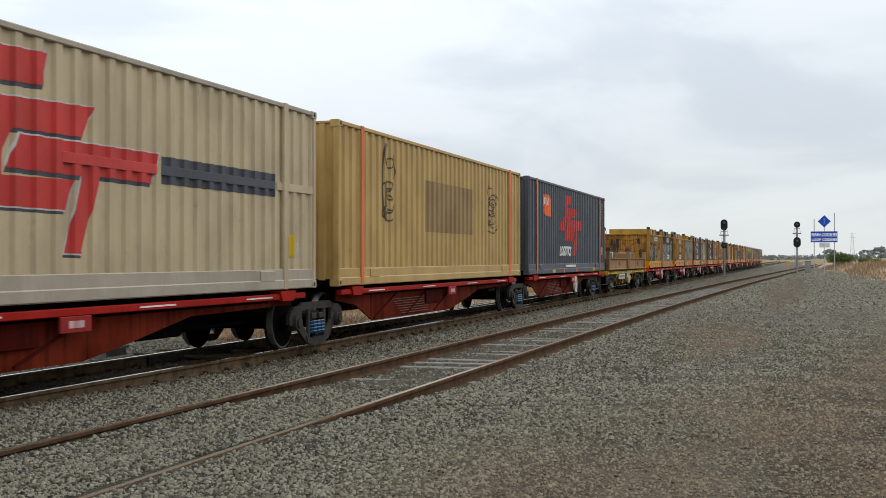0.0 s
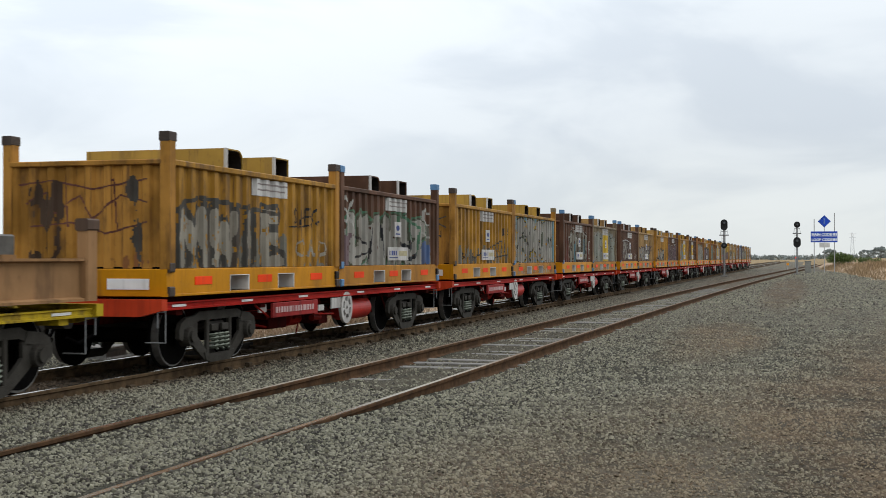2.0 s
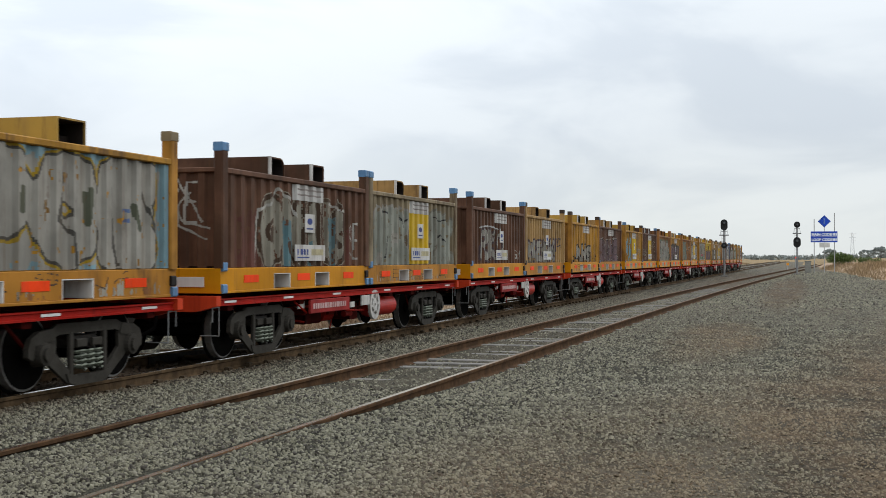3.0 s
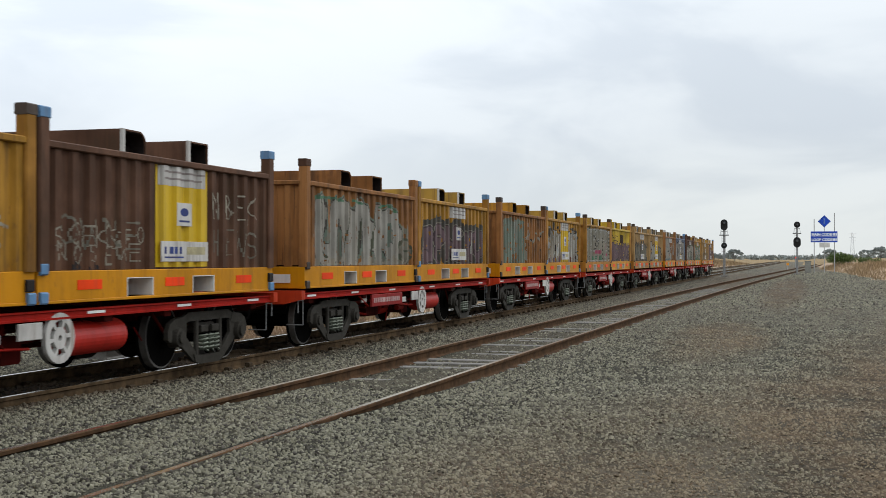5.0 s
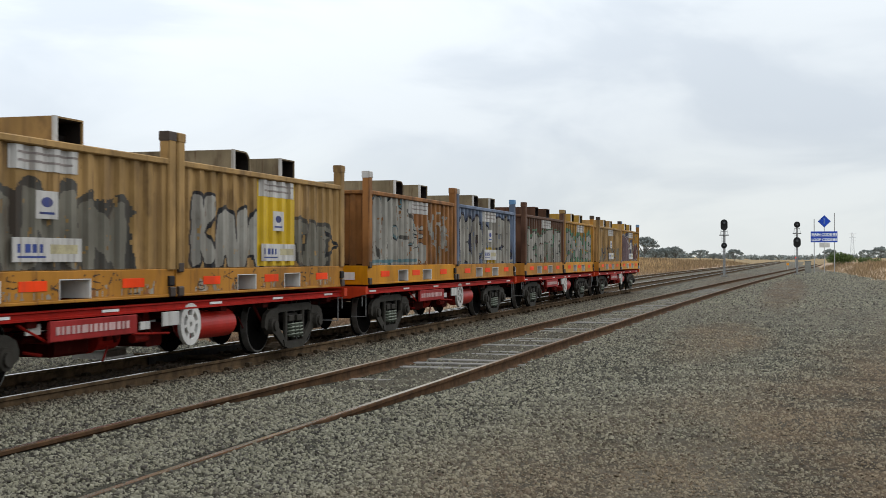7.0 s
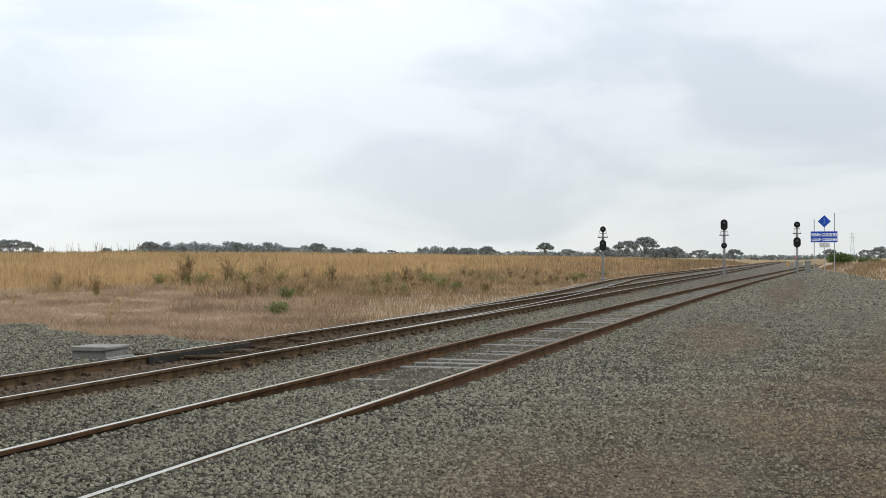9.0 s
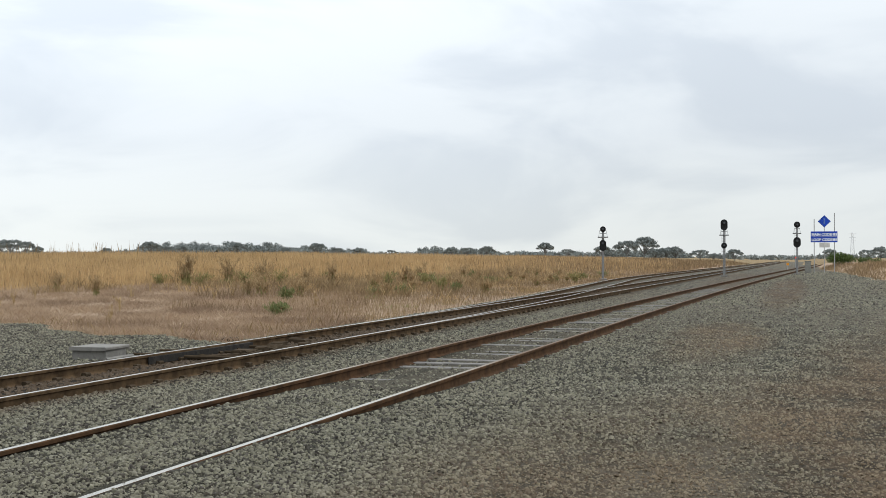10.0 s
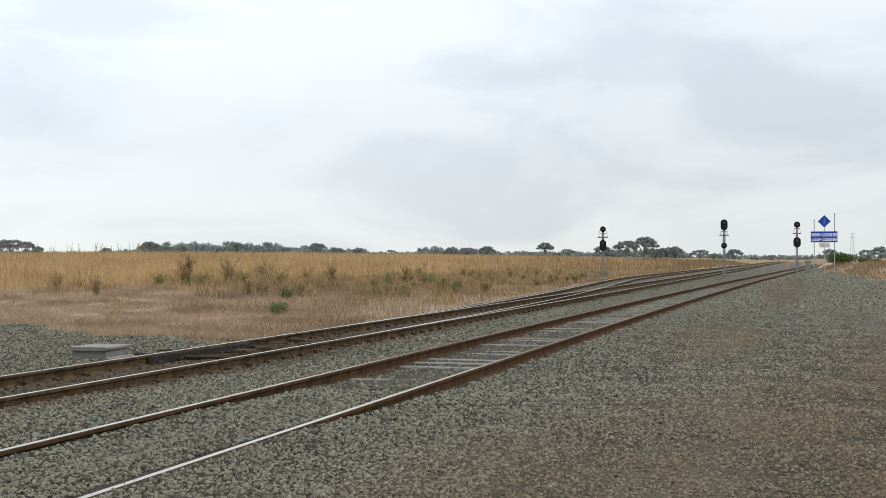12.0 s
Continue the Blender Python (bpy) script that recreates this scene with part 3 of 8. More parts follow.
def ground_z(x, y):
    x, y = np.broadcast_arrays(np.asarray(x, float), np.asarray(y, float))
    z = np.full(x.shape, -0.165)
    beside = x - siding_x(y)
    z = z + (0.110 * (1 - smooth_step(y, 9.5, 18.0)) + 0.045 * (1 - smooth_step(y, 8.5, 12.5)) * smooth_step(beside, -0.6, 0.6)) * (1 - smooth_step(np.abs(beside), 1.6, 4.5))
    z = z - 0.10 * smooth_step(x, -3.0, 2.0)
    west = west_of(x, y)
    z = z - 0.22 * smooth_step(west, -0.8, 1.5) + 0.30 * smooth_step(west, 3, 26) + 0.45 * smooth_step(west, 26, 60)
    z = z + 1.0 * smooth_step(west, 85, 120)
    d = np.hypot(x, y)
    off = np.maximum(smooth_step(np.abs(x + 5), 22, 70), smooth_step(y, 750, 1300))
    z = z + 0.82 * smooth_step(west, 2, 12) * smooth_step(y, 72, 145) * (1 - smooth_step(y, 300, 600))
    z = z + 0.0014 * np.clip(d - 100, 0, 3000) * off * smooth_step(y, -40, 60)
    east = x - bank_edge(y) - 0.1
    z = z + 0.75 * smooth_step(east, 0.0, 4.0) * smooth_step(y, 82, 100)
    rough = smooth_step(x, -3.9, -2.4) * (1 - smooth_step(y, 30, 60))
    z = z + rough * (0.018 * np.sin(x * 2.3 + 1.1 * np.sin(y * 1.7)) * np.sin(y * 1.9 + 0.8 * x) + 0.014 * np.sin(x * 4.1 - y * 0.9) * np.sin(y * 3.1 + x * 1.3))
    z = z + 0.012 * np.sin(x * 2.1 + 0.7 * y) * np.sin(y * 1.3 - x) + 0.03 * np.sin(x * 0.31 + y * 0.17) * smooth_step(np.abs(x + 6), 6, 14)
    return z


def build_ground():
    xs = np.concatenate([[-4000, -2500, -1500, -900, -600, -400, -300, -220, -180, -150, -130, -115, -105, -95, -85, -75, -66, -60, -54],
                         np.arange(-50, -24, 2.0), np.concatenate([np.arange(-24, -4, 0.35), np.arange(-4, 4, 0.22)]), np.arange(4, 20, 1.0), [22, 26, 32, 45, 70, 120, 300, 800, 2000, 4000]])
    ys = np.concatenate([[-3000, -1000, -500, -300, -150, -80, -40, -20, -8, 0], np.arange(4, 24, 0.25), np.arange(24, 60, 0.5), np.arange(60, 180, 2.0),
                         np.arange(180, 420, 10.0), [450, 520, 620, 800, 1000, 1400, 2000, 3000, 4500]])
    X, Y = np.meshgrid(xs, ys)
    Z = ground_z(X, Y)
    v = np.stack([X, Y, Z], -1).reshape(-1, 3)
    nx, ny = len(xs), len(ys)
    i = (np.arange(ny - 1)[:, None] * nx + np.arange(nx - 1)[None, :]).ravel()
    f = np.stack([i, i + 1, i + nx + 1, i + nx], -1)
    me = bulk_mesh("ground", v, f, GRAVEL)
    me.materials.append(DRY)
    me.materials.append(FIELD)
    c = v[f].mean(1)
    west = west_of(c[:, 0], c[:, 1]) + 0.12 * np.sin(c[:, 1] * 1.7) + 0.12 * np.sin(c[:, 1] * 4.1 + 1 + c[:, 0])
    idx = np.where(west > 0, 1, 0)
    idx = np.where(west > 34, 2, idx)
    east = c[:, 0] - (bank_edge(c[:, 1]) + 0.4 * np.sin(c[:, 1] * 0.4))
    idx = np.where((east > 0) & (c[:, 1] > 80), 1, idx)
    idx = np.where(((c[:, 1] > 330) & (np.abs(c[:, 0] + 9) > 8)) | (c[:, 1] > 640), 2, idx)
    me.polygons.foreach_set("material_index", idx.astype(np.int32))
    me.polygons.foreach_set("use_smooth", [True] * len(f))
    tagged(new("ground", me), "grey crushed-stone railway ground running out to dry golden fields", "ground", kind="structure")


build_ground()

# ---- tracks ----
RAIL_SECT = [(-0.070, -0.172), (0.070, -0.172), (0.070, -0.160), (0.014, -0.142), (0.009, -0.125), (0.009, -0.052), (0.035, -0.038), (0.036, -0.010),
             (0.028, -0.001), (-0.028, -0.001), (-0.036, -0.010), (-0.035, -0.038), (-0.009, -0.052), (-0.009, -0.125), (-0.014, -0.142), (-0.070, -0.160)]


def rail_mesh(fx, y0, y1, step, head, side, lift=0.0):
    ys = np.arange(y0, y1 + step / 2, step)
    n = len(RAIL_SECT)
    s = Shape()
    for y in ys:
        x = float(fx(y))
        s.v += [(x + a, float(y), b + lift) for a, b in RAIL_SECT]
    for i in range(len(ys) - 1):
        for j in range(n):
            k = (j + 1) % n
            s.f.append((i * n + j, i * n + k, (i + 1) * n + k, (i + 1) * n + j))
            s.m.append(1 if j in (8, ) else 0)
    s.f += [tuple(range(n)), tuple(range((len(ys) - 1) * n, len(ys) * n))]
    s.m += [0, 0]
    return s.mesh("rail", [side, head])


def build_track(name, fx, gauge, y0, y1, label, head, side, sleeper_mat, sleeper_top, sleepers, spread=2.5, spacing=0.685, clipped=True):
    track = tagged(new(name), label, "railway track", kind="structure")
    for sgn in (-1, 1):
        part("rail", rail_mesh(lambda y: fx(y) + sgn * gauge / 2, y0, y1, 2.0, head, side), None, track)
    sm = Shape().box(-spread / 2, spread / 2, -0.115, 0.115, -0.13, 0.0, 0.012).mesh("sleeper", sleeper_mat)
    clips = Shape()
    y = sleepers[0]
    while y < sleepers[1]:
        x = float(fx(y))
        ob = new("sleeper", sm)
        ob.parent = track
        ob.matrix_basis = pose(x + random.uniform(-0.03, 0.03), y, sleeper_top + random.uniform(-0.008 if clipped else -0.032, 0.006), 0, 0, random.uniform(-1, 1))
        if clipped and y < 60:
            for sgn in (-1, 1):
                for o in (-0.095, 0.095):
                    c = x + sgn * gauge / 2 + o
                    clips.box(c - 0.04, c + 0.04, y - 0.05 - 0.03 * random.random(), y + 0.05, sleeper_top, sleeper_top + 0.05 + 0.02 * random.random(), 0.015)
        y += spacing
    if clipped:
        tagged(part("rail_clips", clips, CLIP, track), kind="stuff")
    return track


build_track("track_main", lambda y: TRACK_X + 0 * np.asarray(y, float), 1.505, -420, 640, "main line track of rusty steel rails on ballast",
            RAIL_HEAD, RAIL_RUST, SLEEPER_DARK, -0.168, (7.0, 105))
build_track("track_siding", siding_x, 1.67, -420, 340, "disused-looking broad gauge siding with rusty rails in gravel", SIDING_HEAD, RAIL_DULL, SLEEPER, -0.150, (13.0, 70), 1.95, 0.70, False)
loop_track = tagged(new("track_loop"), "loop line leaving the main line through a turnout", "railway track", kind="structure")
for sgn_, start in ((-1, 20.0), (1, 20.0)):
    part("rail", rail_mesh(lambda y: TRACK_X - loop_offset(y) + sgn_ * (0.7525 - 0.012) , start, 640, 2.0, RAIL_HEAD, RAIL_RUST, -0.004), None, loop_track)
loop_sleeper = Shape().box(-1.25, 1.25, -0.115, 0.115, -0.13, 0.0).mesh("sleeper", SLEEPER_DARK)
for i in range(60):
    yy = 60 + i * 0.685
    ob = new("sleeper", loop_sleeper)
    ob.parent = loop_track
    ob.matrix_basis = pose(TRACK_X - float(loop_offset(yy)), yy, -0.172)
# turnout: rods, slide plates and a lever box beside the switch blades
rods = Shape()
for yy in (18.6, 19.5):
    rods.rod((TRACK_X - 1.9, yy, -0.13), (TRACK_X + 0.7, yy, -0.13), 0.022)
for i in range(12):
    yy = 18.3 + i * 0.685
    for s_ in (-1, 1):
        rods.box(TRACK_X + s_ * 0.62 - 0.2, TRACK_X + s_ * 0.62 + 0.2, yy - 0.08, yy + 0.08, -0.165, -0.14)
rods.rod((TRACK_X - 0.62, 18.0, -0.10), (TRACK_X + 0.62, 18.0, -0.10), 0.03).rod((TRACK_X - 0.60, 20.4, -0.10), (TRACK_X + 0.60, 20.4, -0.10), 0.03)
rods.rod((TRACK_X - 1.4, 18.3, -0.12), (TRACK_X - 1.35, 21.4, -0.12), 0.025).rod((TRACK_X - 0.4, 18.2, -0.12), (TRACK_X + 0.3, 19.6, -0.12), 0.025)
rods.box(TRACK_X - 0.25, TRACK_X + 0.05, 18.9, 19.25, -0.16, -0.05, 0.03).box(TRACK_X + 0.2, TRACK_X + 0.45, 19.9, 20.2, -0.16, -0.07, 0.03)
clutter = random.Random(3)
for i in range(26):
    cx, cy, cw = TRACK_X + clutter.uniform(-0.6, 0.6), clutter.uniform(18.2, 23.0), clutter.uniform(0.04, 0.13)
    rods.box(cx - cw, cx + cw, cy - cw * clutter.uniform(0.4, 1.2), cy + cw, -0.17, -0.17 + clutter.uniform(0.04, 0.12), 0.02)
for i in range(7):
    cx, cy = TRACK_X + clutter.uniform(-0.5, 0.4), clutter.uniform(18.4, 22.4)
    rods.rod((cx, cy, -0.11), (cx + clutter.uniform(-0.3, 0.4), cy + clutter.uniform(0.3, 1.3), -0.10), 0.022)
part("switch_rods", rods, CLIP, loop_track, "dark oiled switch rods and slide plates")
blade = Shape()
for s_ in (-1, 1):
    blade.prism([(TRACK_X + s_ * 0.70 - 0.012, 17.0), (TRACK_X + s_ * 0.70 + 0.012, 17.0), (TRACK_X + s_ * 0.66 + 0.03, 20.6), (TRACK_X + s_ * 0.66 - 0.03, 20.6)], -0.15, -0.035, 2)
part("switch_blade", blade, STEEL_DARK, loop_track)
machine = tagged(new("point_machine", Shape().box(-0.15, 0.15, -0.2, 0.2, 0, 0.11, 0.04).mesh("point_machine", STEEL_DARK)),
                 "low dark steel switch machine beside the rail", "machine")
machine.matrix_basis = pose(-11.7, 23.9, float(ground_z(-11.7, 23.9)) - 0.01)


def build_pit():
    gz = float(ground_z(-11.2, 17.75))
    pit = tagged(new("cable_pit"), "weathered concrete cable pit box beside the track", "cable pit")
    part("body", Shape().box(-0.30, 0.30, -0.34, 0.34, -0.05, 0.15, 0.02), CONCRETE, pit)
    part("lid", Shape().box(-0.33, 0.33, -0.40, 0.40, 0.152, 0.21, 0.015), CONCRETE, pit)
    part("side_slab", Shape().box(0.34, 0.42, -0.5, 0.40, -0.05, 0.05, 0.02), CONCRETE, pit)
    pit.matrix_basis = pose(-11.15, 18.0, gz, 0, 0, 3)


build_pit()


def text_mesh(body, size, mat, shear=0.0, bold=0.0):
    cu = bpy.data.curves.new("text", 'FONT')
    cu.body = body
    cu.size = size
    cu.extrude = 0.004
    cu.align_x = 'LEFT'
    cu.shear = shear
    cu.offset = bold
    tmp = bpy.data.objects.new("text_tmp", cu)
    scene.collection.objects.link(tmp)
    bpy.context.view_layer.update()
    me = bpy.data.meshes.new_from_object(tmp.evaluated_get(bpy.context.evaluated_depsgraph_get()))
    bpy.data.objects.remove(tmp)
    me.materials.clear()
    me.materials.append(mat)
    return me

# ---- the train ----
HALF = 1.22


def wave(y, pitch, depth):
    """Depth of a trapezoid corrugation at y: 0 on the outer flats, -depth in the valleys."""
    t = (y / pitch) % 1.0
    if t < 0.34:
        return 0.0
    if t < 0.46:
        return -depth * (t - 0.34) / 0.12
    if t < 0.88:
        return -depth
    return -depth * (1 - (t - 0.88) / 0.12)


def wave_breaks(lo, hi, pitch):
    out = [lo, hi]
    k = math.floor(lo / pitch)
    while k * pitch < hi:
        out += [k * pitch + o * pitch for o in (0, 0.34, 0.46, 0.88) if lo < k * pitch + o * pitch < hi]
        k += 1
    return sorted(set(round(o, 5) for o in out))


def corrugated(lo, hi, z0, z1, pitch, depth, thick=0.05):
    """A corrugated sheet, outer flats at 0 facing +x, drawn along y."""
    ys = wave_breaks(lo, hi, pitch)
    sect = [(wave(y, pitch, depth), y) for y in ys] + [(-thick - depth, hi), (-thick - depth, lo)]
    return Shape().prism(sect, z0, z1, 2)


def decal(shape, poly, pitch, depth, mat=0, proud=0.004):
    """Paint that follows the corrugation: a polygon of (y, z) points, cut into strips."""
    lo, hi = min(p[0] for p in poly), max(p[0] for p in poly)
    ys = sorted(set(wave_breaks(lo, hi, pitch) + [round(p[0], 5) for p in poly]))
    n = len(poly)

    def crossings(y):
        zs = []
        for i in range(n):
            (a, b), (c, d) = poly[i], poly[(i + 1) % n]
            if (a <= y) != (c <= y):
                zs.append((b + (d - b) * (y - a) / (c - a), i))
        return sorted(zs)

    def at(i, y):
        (a, b), (c, d) = poly[i], poly[(i + 1) % n]
        return b + (d - b) * (y - a) / (c - a)
    for y0, y1 in zip(ys, ys[1:]):
        if y1 - y0 < 1e-4:
            continue
        cr = crossings((y0 + y1) / 2)
        x0, x1 = wave(y0 + 1e-5, pitch, depth) + proud, wave(y1 - 1e-5, pitch, depth) + proud
        for (_, i), (_, j) in zip(cr[::2], cr[1::2]):
            q = [(x0, y0, at(i, y0)), (x1, y1, at(i, y1)), (x1, y1, at(j, y1)), (x0, y0, at(j, y0))]
            shape.poly(q, mat)
    return shape


def rect(y0, y1, z0, z1, lean=0.0):
    return [(y0, z0), (y1, z0), (y1 + lean, z1), (y0 + lean, z1)]


# bogies, built once for each kind
def wheel_shape():
    s = Shape()
    s.cyl((0, 0, 0), 0.455, 0.03, 0, 28, 0)
    s.cyl((0.065, 0, 0), 0.425, 0.10, 0, 28, 1)
    s.cyl((0.118, 0, 0), 0.400, 0.014, 0, 28, 0)
    s.cyl((0.13, 0, 0), 0.12, 0.06, 0, 16, 0)
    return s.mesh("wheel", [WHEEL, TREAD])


def side_frame_shape():
    """Cast side frame of a three-piece bogie, in the y-z plane: a bowed top chord, deep axle jaws, lower arms and open windows."""
    s = Shape()
    t0, t1 = -0.022, 0.022
    s.prism([(-0.70, 0.60), (-0.74, 0.70), (-0.60, 0.755), (0.60, 0.755), (0.74, 0.70), (0.70, 0.60), (0.58, 0.635), (-0.58, 0.635)], t0, t1, 0)
    for e in (-1, 1):
        # shoulder over the axle, with the jaw round the axle box
        s.prism([(e * 0.72, 0.71), (e * 0.98, 0.685), (e * 1.12, 0.62), (e * 1.17, 0.52), (e * 1.17, 0.42), (e * 1.09, 0.38), (e * 1.06, 0.42), (e * 1.04, 0.54), (e * 0.82, 0.56), (e * 0.66, 0.58)], t0 - 0.01, t1 + 0.012, 0)
        s.prism([(e * 0.83, 0.56), (e * 0.74, 0.60), (e * 0.64, 0.60), (e * 0.65, 0.43), (e * 0.36, 0.20), (e * 0.41, 0.075), (e * 0.76, 0.30), (e * 0.83, 0.36)], t0, t1, 0)
        s.box(t0, t1 + 0.01, e * 0.345 - 0.04, e * 0.345 + 0.04, 0.15, 0.65, 0.012)
        s.box(t1 - 0.02, t1 + 0.02, e * 0.16 - 0.10, e * 0.16 + 0.10, 0.47, 0.57, 0.02)
    # spring seat with a lip
    s.prism([(-0.46, 0.19), (-0.41, 0.085), (-0.28, 0.045), (0.28, 0.045), (0.41, 0.085), (0.46, 0.19), (0.30, 0.165), (-0.30, 0.165)], t0, t1 + 0.015, 0)
    return s.mesh("side_frame", FRAME_STEEL)


def spring_shape(mat):
    """One coil spring, as a helical tube."""
    s = Shape()
    turns, n, m, r, t = 4.0, 32, 4, 0.072, 0.017
    for i in range(n + 1):
        a = 2 * math.pi * turns * i / n
        c = Vector((math.cos(a) * r, math.sin(a) * r, 0.215 + 0.22 * i / n))
        o = Vector((math.cos(a), math.sin(a), 0))
        for j in range(m):
            b = 2 * math.pi * j / m
            s.v.append(tuple(c + o * math.cos(b) * t + Vector((0, 0, math.sin(b) * t))))
    for i in range(n):
        for j in range(m):
            k = (j + 1) % m
            s.f.append((i * m + j, (i + 1) * m + j, (i + 1) * m + k, i * m + k))
            s.m.append(0)
    return s.mesh("spring", mat)


WHEEL_MESH = wheel_shape()
FRAME_MESH = side_frame_shape()
SPRING_G, SPRING_B = spring_shape(SPRING_GREEN), spring_shape(SPRING_BLUE)
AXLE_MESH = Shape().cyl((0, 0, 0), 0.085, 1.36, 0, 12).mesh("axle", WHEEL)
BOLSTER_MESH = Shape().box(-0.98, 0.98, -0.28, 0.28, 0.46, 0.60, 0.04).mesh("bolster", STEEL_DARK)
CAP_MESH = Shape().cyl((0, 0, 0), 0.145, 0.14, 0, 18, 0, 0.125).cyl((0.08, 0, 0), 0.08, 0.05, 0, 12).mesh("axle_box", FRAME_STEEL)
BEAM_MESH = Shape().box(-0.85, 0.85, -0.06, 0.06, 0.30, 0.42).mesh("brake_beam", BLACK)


def sub(name, mesh, parent, m):
    ob = new(name, mesh)
    ob.parent = parent
    ob.matrix_basis = m
    return ob


def add_bogie(wagon, y, springs):
    """Wheels are smooth discs of revolution, so their spin cannot be seen and they are left unkeyed."""
    b = new("bogie", BOLSTER_MESH)
    b.parent = wagon
    b.matrix_basis = pose(0, y, 0)
    for e in (-1, 1):
        sub("side_frame", FRAME_MESH, b, pose(e * 1.02, 0, 0))
        for q in (-0.17, 0.0, 0.17):
            sub("spring", springs, b, pose(e * 1.03, q, 0))
        sub("axle", AXLE_MESH, b, pose(0, e * 0.9, 0.455))
        sub("brake_beam", BEAM_MESH, b, pose(0, e * 0.36, 0))
        for w in (-1, 1):
            sub("wheel", WHEEL_MESH, b, pose(w * 0.70, e * 0.9, 0.455, 0, 0, 0 if w > 0 else 180))
            sub("axle_box", CAP_MESH, b, pose(w * 1.03, e * 0.9, 0.44, 0, 0, 0 if w > 0 else 180))
    return b


def hand_wheel_mesh(mat):
    """A cast brake wheel: a broad rim and a wide hub joined by six thick spokes, in one piece."""
    n, x0, x1 = 24, -0.025, 0.025
    radii = (0.035, 0.12, 0.195, 0.28)
    s = Shape()

    def at(i, j, x):
        a = 2 * math.pi * (i % n) / n
        return (x, radii[j] * math.cos(a), radii[j] * math.sin(a))

    def solid(i, j):
        return j in (0, 2) or i % 4 == 0
    for i in range(n):
        for j in range(3):
            if not solid(i, j):
                continue
            s.poly([at(i, j, x1), at(i, j + 1, x1), at(i + 1, j + 1, x1), at(i + 1, j, x1)])
            s.poly([at(i, j, x0), at(i + 1, j, x0), at(i + 1, j + 1, x0), at(i, j + 1, x0)])
            if j == 2 or not solid(i, j + 1):
                s.poly([at(i, j + 1, x1), at(i, j + 1, x0), at(i + 1, j + 1, x0), at(i + 1, j + 1, x1)])
            if j == 0 or not solid(i, j - 1):
                s.poly([at(i, j, x1), at(i + 1, j, x1), at(i + 1, j, x0), at(i, j, x0)])
            if j == 1:
                s.poly([at(i, 1, x1), at(i, 1, x0), at(i, 2, x0), at(i, 2, x1)])
                s.poly([at(i + 1, 1, x1), at(i + 1, 2, x1), at(i + 1, 2, x0), at(i + 1, 1, x0)])
    return s.mesh("hand_wheel", mat, weld=True)


HANDWHEEL = hand_wheel_mesh(PLACARD)


def coupler(parent, y, sgn):
    s = Shape()
    s.box(-0.09, 0.09, min(y, y + sgn * 0.34), max(y, y + sgn * 0.34), 0.66, 0.82, 0.02)
    s.box(-0.16, 0.12, min(y + sgn * 0.26, y + sgn * 0.48), max(y + sgn * 0.26, y + sgn * 0.48), 0.60, 0.88, 0.04)
    part("coupler", s, STEEL_DARK, parent, "dark cast steel knuckle coupler")
    h = Shape()
    for x in (0.32, -0.30):
        pts = [(x, y, 0.72), (x + 0.02, y + sgn * 0.12, 0.52), (x * 0.8, y + sgn * 0.35, 0.42), (x * 0.6, y + sgn * 0.52, 0.50)]
        for p, q in zip(pts, pts[1:]):
            h.rod(p, q, 0.024)
    tagged(part("brake_hose", h, BLACK, parent), kind="stuff")


